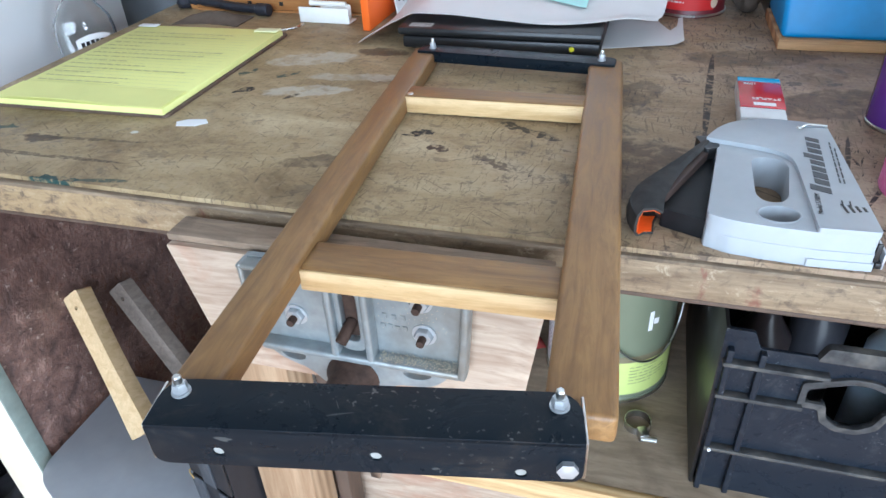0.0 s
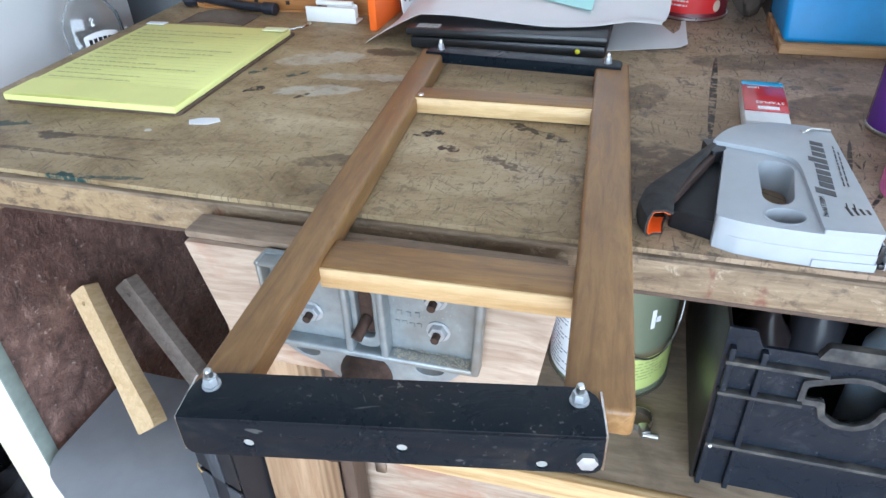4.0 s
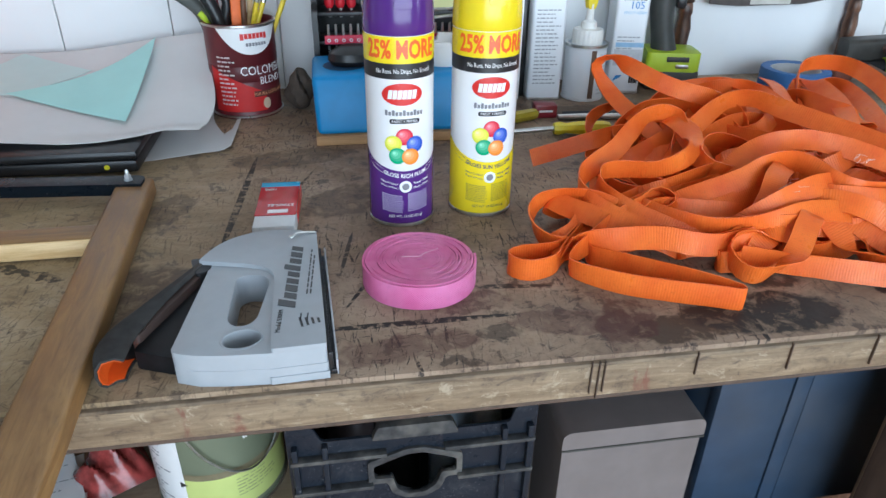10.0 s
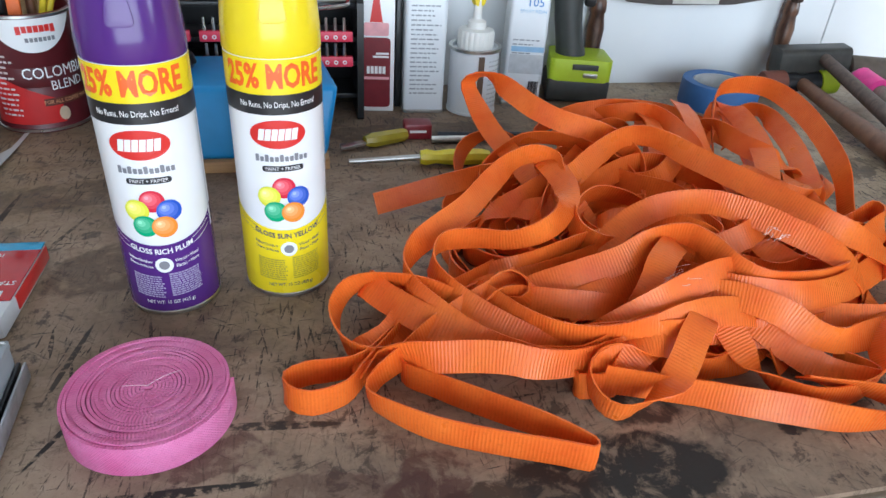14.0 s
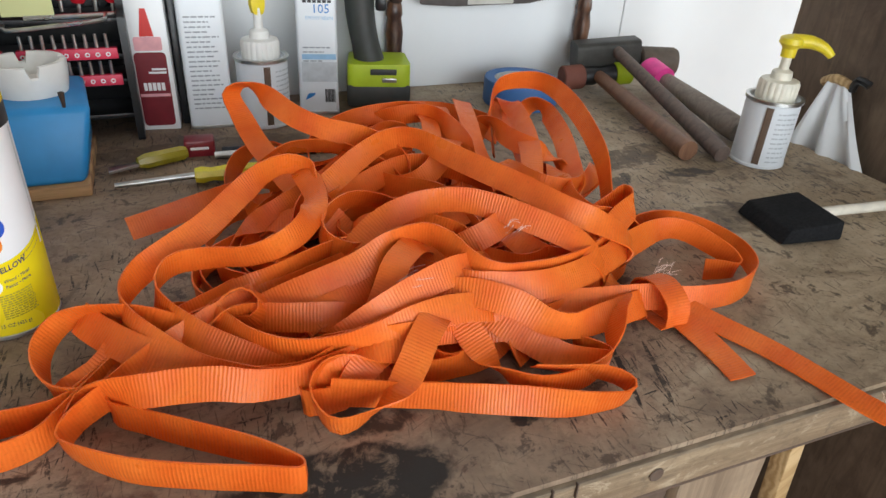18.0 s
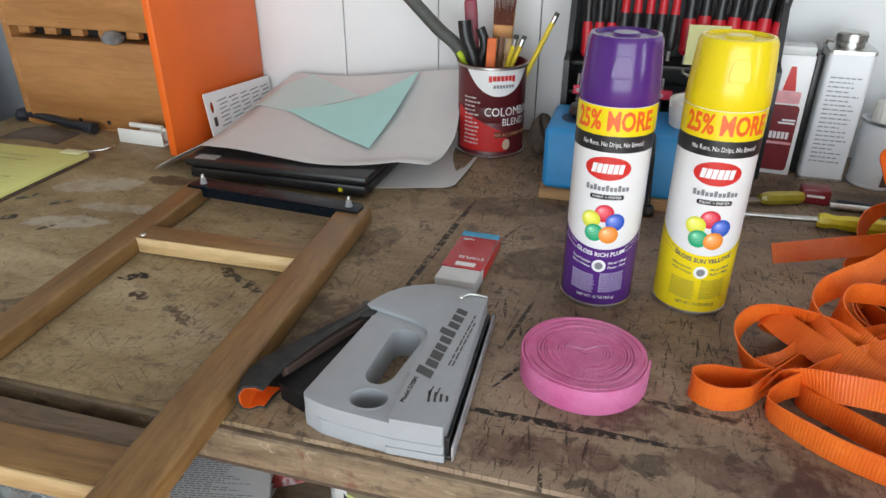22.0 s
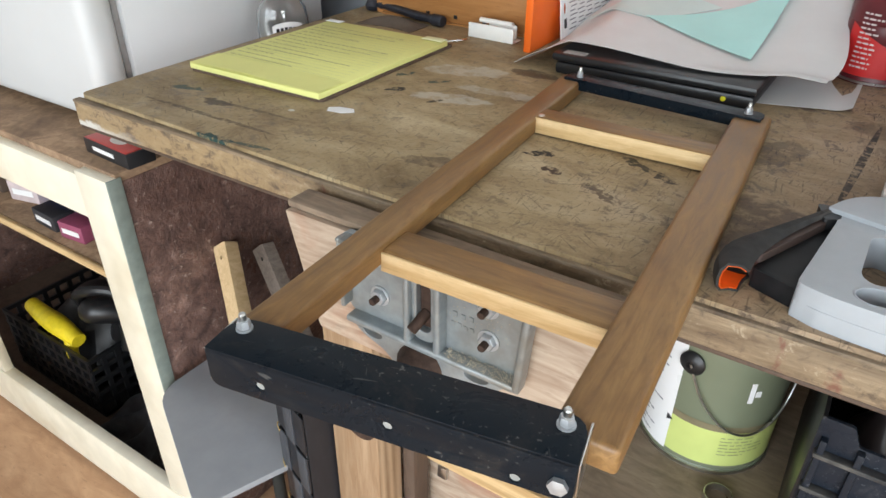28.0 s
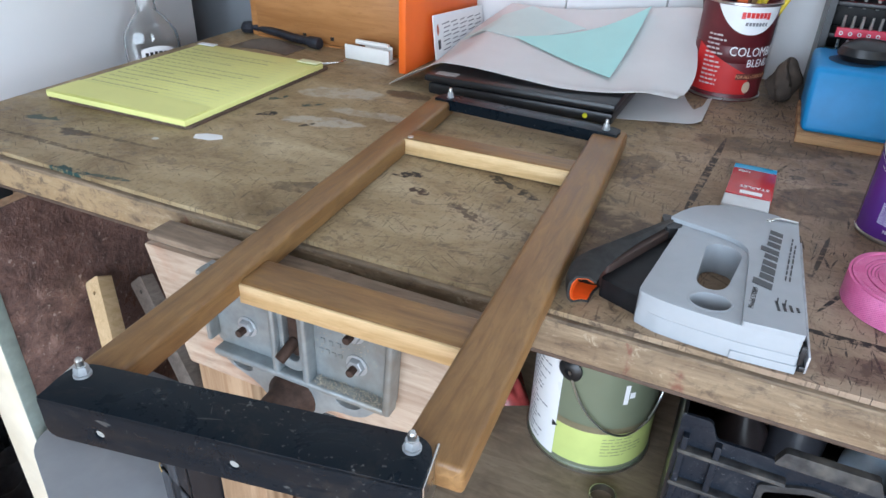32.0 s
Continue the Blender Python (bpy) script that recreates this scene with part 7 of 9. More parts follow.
DSTEEL = plain("dark_hammer_steel", (0.045, 0.042, 0.036), 0.5, 0.4, 0.25, 60, 0.2)
bm = bmesh.new()
add_slab(bm, rounded([(-0.02, -0.02), (0.02, -0.02), (0.02, 0.02), (-0.02, 0.02)], 0.009), 0, 0.102, bev=0.004, m=m1)
part("head", bm, DSTEEL, ham, "dark steel head")
hammer_handle(ham, (1.686, 0.668, 0.966), (1.6575, 0.372, 0.9125), 0.0095, 0.0115, wood("dark_weathered_handle", (0.09, 0.062, 0.05), (0.19, 0.135, 0.11), 1.5, (4, 4, 1), rough=0.6, rings=0.0))
ham2 = thing("club_hammer", "hammer with pink taped neck and pale grey handle", "hammer")
m2 = Matrix.Translation((1.735, 0.668, 0.945)) @ Vector((0.06, -0.02, 0.0)).to_track_quat("Z", "Y").to_matrix().to_4x4()
part("head", lathe([(0, 0), (0.02, 0), (0.0225, 0.003), (0.0225, 0.055), (0.02, 0.06), (0, 0.06)], 30, m2), plain("brown_hammer_steel", (0.10, 0.075, 0.055), 0.6, 0.2, 0.25, 60, 0.2), ham2, "brown rusted head")
hammer_handle(ham2, (1.725, 0.635, 0.945), (1.727, 0.42, 0.918), 0.012, 0.0165, GREY_HANDLE)
part("tape", tube([(1.7235, 0.622, 0.945), (1.722, 0.605, 0.943), (1.721, 0.582, 0.94)], 0.0185, 16), plain("pink_tape", (0.85, 0.06, 0.32), 0.5), ham2, "bright pink tape")

foam = thing("foam_brush", "black foam brush with white wooden handle", "brush", pose(1.611, 0.217, 0.9, 0, 0, -6))
bm = bmesh.new()
lo = [(-0.038, -0.036), (0.034, -0.038), (0.036, 0.036), (-0.036, 0.038)]
va = [bm.verts.new((x, y, 0.001)) for x, y in lo]
vb = [bm.verts.new((x * (0.75 if x < 0 else 0.96), y * 0.96, 0.022 if x > 0 else 0.016)) for x, y in lo]
bm.faces.new(va[::-1])
bm.faces.new(vb)
for k in range(4):
    j = (k + 1) % 4
    bm.faces.new((va[k], va[j], vb[j], vb[k]))
bmesh.ops.bevel(bm, geom=bm.edges[:], offset=0.003, segments=2, affect="EDGES", profile=0.5)
part("foam", bm, plain("black_foam", (0.012, 0.012, 0.013), 0.95, 0, 0.3, 300, 0.5, 0.2), foam, "black foam wedge")
part("handle", rod((0.034, 0.002, 0.012), (0.16, 0.003, 0.012), 0.0055, 0.0055, 14), plain("bleached_wood", (0.72, 0.66, 0.55), 0.5), foam, "white wooden handle")

bag = thing("plastic_bag", "white plastic bag hanging on the end panel", "bag")
part("film", sheet(lambda u, v: (1.838 - 0.028 * math.sin(math.pi * (0.1 + 0.8 * v)) * (0.35 + 0.45 * abs(math.sin(7 * u + 2 * v)) + 0.2 * math.sin(17 * u)), 0.42 - (0.03 + 0.17 * v) * u - 0.02 * (1 - v) + 0.015 * v, 0.992 - 0.19 * v - 0.02 * math.sin(6 * u) * v), 26, 16, 0.0006), plain("white_film", (0.78, 0.79, 0.8), 0.35, 0, 0.03, 30, 0.1), bag)
part("neck", tube([(1.838, 0.41, 0.982), (1.832, 0.39, 0.992), (1.836, 0.365, 0.987)], 0.006, 8), RAW_PINE, bag, "wooden peg through the bag")
part("tie", tube([(1.835, 0.365, 0.984), (1.828, 0.355, 1.0), (1.83, 0.34, 0.997)], 0.005, 8), BLACK_PL, bag, "black knotted tie")

# ---- screwdrivers lying on the bench ----
sd = thing("screwdriver", "screwdriver with bright yellow handle lying on the bench", "screwdriver", pose(1.044, 0.4805, 0.9095, 0, 0, -3))
part("handle", lathe([(0, 0), (0.008, 0.001), (0.0095, 0.008), (0.0075, 0.018), (0.0095, 0.035), (0.0095, 0.07), (0.007, 0.08), (0, 0.082)], 8, Matrix.Rotation(radians(90), 4, "Y")), plain("yellow_handle", (0.72, 0.62, 0.02), 0.3), sd, "fluted yellow handle")
part("blade", rod((-0.078, 0, -0.0045), (0.002, 0, 0), 0.003, 0.0036, 12), STEEL, sd, "bright steel blade")
sd2 = thing("screwdriver", "old screwdriver with translucent amber handle", "screwdriver", pose(0.988, 0.531, 0.9085, 0, 0, 20))
part("handle", lathe([(0, 0), (0.006, 0.001), (0.009, 0.01), (0.0085, 0.05), (0.006, 0.056), (0, 0.057)], 8, Matrix.Rotation(radians(90), 4, "Y")), plain("amber_handle", (0.3, 0.24, 0.02), 0.25), sd2, "amber fluted handle")
part("blade", slab([(-0.032, -0.007), (0.002, -0.004), (0.002, 0.004), (-0.028, 0.006)], -0.003, 0.0, bev=0.0005), STEEL, sd2, "wide steel blade")
blk = thing("tape_measure", "small dark red plastic gauge block", "gauge", pose(1.056, 0.562, 0.9, 0, 0, -4))
part("body", box((0, 0, 0.010), (0.034, 0.024, 0.02), 0.003), plain("dark_red_plastic", (0.2, 0.012, 0.02), 0.35), blk)
part("print_bar", box((0, -0.0122, 0.011), (0.02, 0.0006, 0.003)), WHITE_PRINT, blk)
pl = thing("pliers", "dark steel pliers lying behind the straps", "pliers")
part("jaw", tube([(1.07, 0.54, 0.905), (1.12, 0.536, 0.906), (1.20, 0.53, 0.905)], 0.0042, 10), STEEL, pl)
part("jaw", tube([(1.08, 0.552, 0.905), (1.13, 0.54, 0.908), (1.19, 0.545, 0.905)], 0.0045, 10), plain("greasy_steel", (0.03, 0.032, 0.042), 0.4), pl)


# ---- cabinet at the left ----
cab = thing("open_cabinet", "cream painted open cabinet with rough dark brown end panel", "cabinet")


def pressed_board_mat():
    """Dark red-brown pressed board with a lumpy, leathery, partly shiny skin and pale flecks."""
    m, n, l, b = shader("rough_brown_board", 0.5, 0, 0.5)
    v = tex_coords(n, l)
    lumps = noise_tex(n, l, v, 34, 6, 0.7, 0.25)
    big = noise_tex(n, l, v, 9, 4, 0.6)
    flecks = noise_tex(n, l, v, 110, 4, 0.65, 0.1)
    c = ramp(n, l, lumps, [(0.32, (0.055, 0.032, 0.027)), (0.5, (0.145, 0.082, 0.066)), (0.66, (0.27, 0.17, 0.138))])
    c = blend(n, l, c, (0.075, 0.038, 0.03), ramp(n, l, big, [(0.45, (0, 0, 0)), (0.68, (0.7, 0.7, 0.7))]))
    c = blend(n, l, c, (0.44, 0.34, 0.29), ramp(n, l, flecks, [(0.62, (0, 0, 0)), (0.70, (0.7, 0.7, 0.7))]))
    l.new(c, b.inputs["Base Color"])
    l.new(ramp(n, l, lumps, [(0.35, (0.6, 0.6, 0.6)), (0.60, (0.2, 0.2, 0.2))]), b.inputs["Roughness"])
    bump(n, l, b, math_node(n, l, "ADD", lumps, math_node(n, l, "MULTIPLY", flecks, 0.5)), 0.8, 0.0045)
    return m


SIDE = pressed_board_mat()
part("end_panel", box((-0.186, 0.34, 0.39), (0.014, 0.62, 0.765), 0.001), SIDE, cab, "rough dark brown pressed board")
part("far_panel", box((-1.35, 0.34, 0.39), (0.014, 0.62, 0.765), 0.001), SIDE, cab)
part("top", box((-0.77, 0.345, 0.7785), (1.18, 0.64, 0.013), 0.001), CAB_TOP, cab, "rough brown board top")
part("floor_board", box((-0.77, 0.34, 0.0065), (1.16, 0.6, 0.012)), DARK_WOOD, cab)
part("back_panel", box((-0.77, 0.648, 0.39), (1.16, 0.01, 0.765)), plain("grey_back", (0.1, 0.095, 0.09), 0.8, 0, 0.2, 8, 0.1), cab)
part("shelf", box((-0.77, 0.305, 0.560), (1.14, 0.5, 0.013), 0.001), CAB_TOP, cab, "plywood inner shelf")
part("shelf_edge", box((-0.77, 0.0505, 0.560), (1.14, 0.008, 0.0145), 0.001), RAW_PINE, cab, "pale raw front edge of the shelf")
part("top_rail", box((-0.77, 0.020, 0.739), (1.18, 0.020, 0.068), 0.002), CREAM, cab)
part("bottom_rail", box((-0.77, 0.018, 0.07), (1.18, 0.024, 0.115), 0.002), CREAM, cab)
part("stile", box((-0.215, 0.0195, 0.395), (0.072, 0.020, 0.77), 0.002), CREAM, cab)
part("stile", box((-0.86, 0.0195, 0.41), (0.075, 0.0195, 0.6), 0.002), CREAM, cab)
part("green_edge", box((-0.1785, 0.0205, 0.395), (0.003, 0.022, 0.77), 0.0005), plain("pale_green_edge", (0.24, 0.28, 0.25), 0.6), cab, "pale green painted edge")
deck = thing("card_deck", "small red and black card box", "box", pose(-0.226, 0.068, 0.7855, 0, 0, -3))
part("carton", box((0, 0, 0.011), (0.104, 0.042, 0.022), 0.001), BLACK_PRINT, deck, "black carton")
part("cover", box((0, 0, 0.0225), (0.100, 0.040, 0.0012), 0.0004), plain("red_cover", (0.45, 0.04, 0.03), 0.4, 0, 0.1, 40, 0), deck, "red printed lid")
part("emblem", slab(oval(0.004, 0.0, 0.017, 0.0095), 0.0232, 0.0236), plain("pale_emblem", (0.65, 0.6, 0.55), 0.5), deck)
part("print_bar", box((-0.006, -0.0214, 0.011), (0.05, 0.0008, 0.006)), WHITE_PRINT, deck)
# contents of the cabinet
milk = thing("milk_crate", "black plastic lattice crate full of tools", "crate", pose(-0.805, 0.27, 0.014))
for yy in (-0.165, 0.165):
    for k in range(11):
        part("slat", box((-0.165 + 0.033 * k, yy, 0.085), (0.011, 0.006, 0.16)), BLACK_PL, milk)
    for k in range(6):
        part("bar", box((0, yy, 0.008 + 0.031 * k), (0.345, 0.007, 0.010)), BLACK_PL, milk)
for xx in (-0.172, 0.172):
    for k in range(9):
        part("slat", box((xx, -0.132 + 0.033 * k, 0.085), (0.006, 0.011, 0.16)), BLACK_PL, milk)
    for k in range(6):
        part("bar", box((xx, 0, 0.008 + 0.031 * k), (0.007, 0.335, 0.010)), BLACK_PL, milk)
part("bottom", box((0, 0, 0.004), (0.345, 0.335, 0.006)), BLACK_PL, milk)
yt = thing("yellow_sprayer", "yellow plastic tool handle in the crate", "hand tool")
YB = plain("bright_yellow_plastic", (0.75, 0.58, 0.02), 0.4)
part("grip", tube([(-0.90, 0.14, 0.205, 0.018), (-0.84, 0.135, 0.20, 0.022), (-0.76, 0.125, 0.212, 0.024), (-0.69, 0.125, 0.20, 0.017)], 0.02, 14), YB, yt)
part("trigger", tube([(-0.73, 0.13, 0.2, 0.016), (-0.725, 0.12, 0.17, 0.014), (-0.715, 0.115, 0.15, 0.012)], 0.014, 12), YB, yt)
dk2 = thing("black_hose", "coiled black hose and tools in the crate", "hose")
part("coil", tube([(-0.78, 0.2, 0.22), (-0.72, 0.17, 0.29), (-0.65, 0.2, 0.31), (-0.60, 0.25, 0.26), (-0.66, 0.3, 0.22)], 0.013, 10), BLACK_PL, dk2)
part("coil", tube([(-0.74, 0.24, 0.2), (-0.68, 0.17, 0.26), (-0.63, 0.22, 0.24), (-0.6, 0.2, 0.17)], 0.03, 12), BLACK_PL, dk2)
part("bag", lathe([(0, 0), (0.07, 0.01), (0.09, 0.06), (0.06, 0.13), (0.02, 0.15), (0, 0.15)], 20, pose(-0.66, 0.28, 0.1)), BLACK_PL, dk2)
for k, (c, s, col) in enumerate((((-0.575, 0.15, 0.589), (0.10, 0.05, 0.044), (0.07, 0.11, 0.40)), ((-0.535, 0.095, 0.582), (0.07, 0.045, 0.030), (0.03, 0.03, 0.035)), ((-0.455, 0.095, 0.583), (0.06, 0.045, 0.032), (0.30, 0.07, 0.13)), ((-0.665, 0.13, 0.587), (0.07, 0.05, 0.040), (0.6, 0.5, 0.5)))):
    t = thing("small_box", "small coloured carton on the cabinet shelf", "box", pose(*c, 0, 0, 8 * k - 10))
    part("carton", box((0, 0, 0), s, 0.002), plain("carton_%d" % k, col, 0.5), t)
    part("print_bar", box((0, -s[1] / 2 - 0.0006, 0), (s[0] * 0.7, 0.0008, s[2] * 0.3)), WHITE_PRINT, t)
for k, (x, y, z, r, hh) in enumerate(((-0.81, 0.27, 0.022, 0.135, 0.21), (-0.70, 0.33, 0.022, 0.07, 0.27), (-0.52, 0.33, 0.013, 0.115, 0.40), (-0.40, 0.40, 0.013, 0.12, 0.33), (-0.41, 0.20, 0.013, 0.09, 0.17))):
    bg = thing("black_bag", "crumpled black plastic bag in the cabinet", "bag", pose(x, y, z))
    bm = lathe([(0, 0), (r * 0.8, 0.003), (r, hh * 0.35), (r * 0.8, hh * 0.7), (r * 0.4, hh * 0.92), (0, hh)], 22)
    for v in bm.verts:
        w_ = 1 + 0.16 * math.sin(7 * v.co.x / r + 5 * v.co.z / r + k) * math.sin(6 * v.co.y / r)
        v.co.x, v.co.y = v.co.x * w_, v.co.y * w_
    part("film", bm, BLACK_PL, bg)
cord = thing("extension_cord", "thin orange cord lying over the black bags in the cabinet", "cord")
part("cable", tube([(-0.50, 0.21, 0.31), (-0.53, 0.20, 0.37), (-0.56, 0.22, 0.40), (-0.53, 0.27, 0.425), (-0.48, 0.25, 0.415), (-0.46, 0.20, 0.35)], 0.0045, 8), ORANGE_PAINT, cord)
rag = thing("dark_cloth", "crumpled dark grey cloth on the cabinet floor beside the crate", "cloth", pose(-0.44, 0.155, 0.014))
part("cloth", sheet(lambda u, v: (-0.17 + 0.34 * u, -0.10 + 0.2 * v, 0.004 + 0.05 * math.sin(math.pi * u) * math.sin(math.pi * v) * (1 + 0.5 * math.sin(11 * u + 7 * v)) + 0.012 * (1 + math.sin(23 * u - 9 * v))), 40, 26, 0.002), plain("dark_cloth", (0.035, 0.035, 0.04), 0.9, 0, 0.5, 30, 0.3), rag)
jar = thing("wood_offcut", "dark wooden offcut on the cabinet shelf", "offcut", pose(-0.78, 0.14, 0.567))
part("block", box((0, 0, 0.04), (0.10, 0.08, 0.08), 0.003), DARK_WOOD, jar)

# sledge handles, grey board, woven strap bin
for (a, b, r, mt, lab) in (((-0.165, 0.165, 0.612), (-0.036, 0.074, 0.455), 0.0175, PALE_HANDLE, "pale new wooden hammer handle leaning on the cabinet"), ((-0.160, 0.235, 0.575), (0.03, 0.165, 0.365), 0.0165, GREY_HANDLE, "grey weathered wooden handle leaning on the cabinet")):
    hnd = thing("tool_handle", lab, "handle")
    a, b = Vector(a), Vector(b)
    d = b - a
    bm = slab(rounded([(-r, 0.0), (r, 0.0), (r * 0.92, d.length * 0.55), (r * 1.25, d.length * 0.9), (r * 1.15, d.length), (-r * 1.1, d.length), (-r * 0.9, d.length * 0.6)], [0.004, 0.004, 0.05, 0.03, 0.004, 0.004, 0.05]), -0.0115, 0.0115, [oval(0, 0.022, 0.0035, 0.0035, 14)], 0.0045)
    shaft = part("shaft", bm, mt, hnd)
    y_axis = d.normalized()
    x_axis = y_axis.cross(Vector((-0.25, 1, 0.2))).normalized()
    z_axis = x_axis.cross(y_axis)
    shaft.matrix_basis = Matrix.Translation(a) @ Matrix((x_axis, y_axis, z_axis)).transposed().to_4x4()
grey = thing("stool", "flat grey stool seat with rounded corners", "stool")
part("seat", slab(rounded([(-0.166, -0.006), (0.055, -0.118), (0.125, 0.06), (0.09, 0.19), (-0.164, 0.19)], [0.035, 0.03, 0.03, 0.02, 0.02]), 0.417, 0.427, bev=0.002), plain("matt_grey", (0.30, 0.31, 0.33), 0.55, 0, 0.05, 30, 0.05), grey)
for lx, ly in ((-0.13, 0.02), (0.04, -0.08), (-0.13, 0.16), (0.08, 0.15)):
    part("leg", rod((lx, ly, 0), (lx, ly, 0.417), 0.012), DARK_GREY, grey)
bin_ = thing("woven_bin", "black woven strap bin with yellow stitched edges", "bin", pose(0.148, 0.045, 0.0, 0, 0, -18) @ Matrix.Diagonal((0.5, 0.62, 1.36, 1)))
BLKWEB = plain("black_strap", (0.013, 0.014, 0.018), 0.5, 0, 0.2, 60, 0.2)
BLKWEB2 = plain("dull_black_strap", (0.055, 0.06, 0.07), 0.6, 0, 0.2, 60, 0.2)
for k in range(8):
    part("strap", box((0, -0.088, 0.03 + 0.052 * k), (0.15, 0.004, 0.048), 0.0015), BLKWEB, bin_)
    part("strap", box((-0.077, 0, 0.03 + 0.052 * k), (0.004, 0.17, 0.048), 0.0015), BLKWEB, bin_)
    for i in range(3):
        if (i + k) % 2 == 0:
            part("strap", box((-0.05 + 0.05 * i, -0.0915, 0.03 + 0.052 * k), (0.046, 0.004, 0.05), 0.0015), BLKWEB2, bin_)
            part("strap", box((-0.0805, -0.05 + 0.05 * i, 0.03 + 0.052 * k), (0.004, 0.046, 0.05), 0.0015), BLKWEB2, bin_)
    part("stitch", tube([(-0.079, -0.075, 0.056 + 0.052 * k), (-0.0825, -0.09, 0.056 + 0.052 * k), (-0.06, -0.0955, 0.054 + 0.052 * k)], 0.0014, 6), plain("tan_thread", (0.6, 0.42, 0.16), 0.6), bin_, "tan stitching")
part("back", box((0.075, 0, 0.22), (0.004, 0.17, 0.42), 0.001), BLKWEB, bin_)
part("far", box((0, 0.088, 0.22), (0.15, 0.004, 0.42), 0.001), BLKWEB, bin_)
part("loop", tube([(-0.02, 0.05, 0.43), (-0.01, 0.045, 0.455), (0.005, 0.03, 0.45), (0.01, 0.02, 0.43)], 0.003, 8), plain("orange_cord", (0.7, 0.3, 0.05), 0.6), bin_, "orange cord loop")

# ---- under the bench ----
paint = thing("paint_can", "gallon paint can with olive green and lime label and wire bail", "paint can", pose(0.568, 0.318, 0.5, 0, 0, 8))
PR = 0.0825
part("shell", lathe([(0, 0.002), (PR - 0.003, 0.0), (PR, 0.002), (PR, 0.006), (PR - 0.0015, 0.008), (PR - 0.0015, 0.182), (PR, 0.184), (PR, 0.19), (PR - 0.006, 0.19), (PR - 0.008, 0.184), (0, 0.184)], 64), plain("olive_label", (0.17, 0.19, 0.125), 0.4, 0, 0.06, 12, 0.02), paint, "dull olive label")
part("rim", lathe([(PR - 0.004, 0.186), (PR + 0.001, 0.186), (PR + 0.0015, 0.1915), (PR - 0.004, 0.192)], 64), STEEL, paint)
part("base_rim", lathe([(PR - 0.004, 0.0), (PR + 0.001, 0.0), (PR + 0.001, 0.005), (PR - 0.002, 0.006)], 64), STEEL, paint)
PQ = PR - 0.0012
on_can("lime_field", flat_zone(-0.085, 0.13, lambda u: 0.014, lambda u: 0.070, 60, 0, 3), plain("lime_label", (0.55, 0.62, 0.2), 0.45, 0, 0.06, 20, 0.02), 0, 0, PQ, paint, 0.0004, "pale lime lower label")
on_can("tan_band", flat_zone(-0.085, 0.13, lambda u: 0.070, lambda u: 0.080, 60, 0, 1), plain("tan_label", (0.2, 0.17, 0.1), 0.45), 0, 0, PQ, paint, 0.0004)
on_can("white_field", flat_zone(-0.135, -0.041, lambda u: 0.010, lambda u: 0.182, 30, 0, 3), WHITE_PRINT, 0, 0, PQ, paint, 0.0007, "white text panel")
bm = line_bars(-0.13, -0.056, 0.172, 24, 0.0066, 0.0022, 41, 0.5, word=0.008)
tagged(on_can("small_print", bm, plain("grey_print", (0.16, 0.16, 0.17), 0.4), 0, 0, PQ, paint, 0.001), kind="stuff")
on_can("black_mark", flat_oval(0, 0, 0.006, 0.006, 3), BLACK_PRINT, -0.044, 0.062, PQ, paint, 0.001)
bm = line_bars(0.02, 0.085, 0.062, 6, 0.0055, 0.0016, 42, 0.6, word=0.01)
tagged(on_can("small_print", bm, plain("olive_print", (0.3, 0.34, 0.14), 0.5), 0, 0, PQ, paint, 0.001), kind="stuff")
on_can("white_letter_mark", line_bars(0.036, 0.042, 0.150, 1, 0.1, 0.03, 1, 0), WHITE_PRINT, 0, 0, PQ, paint, 0.001)
on_can("white_letter_mark", line_bars(0.043, 0.050, 0.138, 1, 0.1, 0.009, 1, 0), WHITE_PRINT, 0, 0, PQ, paint, 0.001)
ea = -0.032 / PQ
ear = part("ear", lathe([(0, 0), (0.015, 0), (0.0155, 0.003), (0.011, 0.007), (0.005, 0.008), (0.004, 0.004), (0, 0.004)], 26, Matrix.Translation((PQ * math.sin(ea), -PQ * math.cos(ea), 0.158)) @ Matrix.Rotation(ea, 4, "Z") @ Matrix.Rotation(radians(90), 4, "X")), BLACK_PL, paint, "black bail ear")
pts = []
for k in range(9):
    a = ea + (k / 8) * 1.75
    pts.append(((PQ + 0.006) * math.sin(a), -(PQ + 0.006) * math.cos(a), 0.158 - 0.085 * math.sin(math.pi * min(1, k / 8 * 0.95)) ** 0.8))
part("bail", tube(pts, 0.0014, 8), STEEL, ear, "thin wire bail")
clampx = thing("hose_clamp", "bright steel hose clamp lying on the shelf", "clamp", pose(0.618, 0.200, 0.5, 0, 0, 20))
part("band", lathe([(0.0155, 0), (0.0165, 0), (0.0165, 0.011), (0.0155, 0.011), (0.0155, 0)], 36, pose(0, 0.006, 0)), STEEL, clampx)
part("housing", box((0, -0.014, 0.0065), (0.012, 0.016, 0.013), 0.002), STEEL, clampx)
part("screw", rod((-0.004, -0.02, 0.007), (0.014, -0.026, 0.007), 0.0035, seg=10), STEEL, clampx)

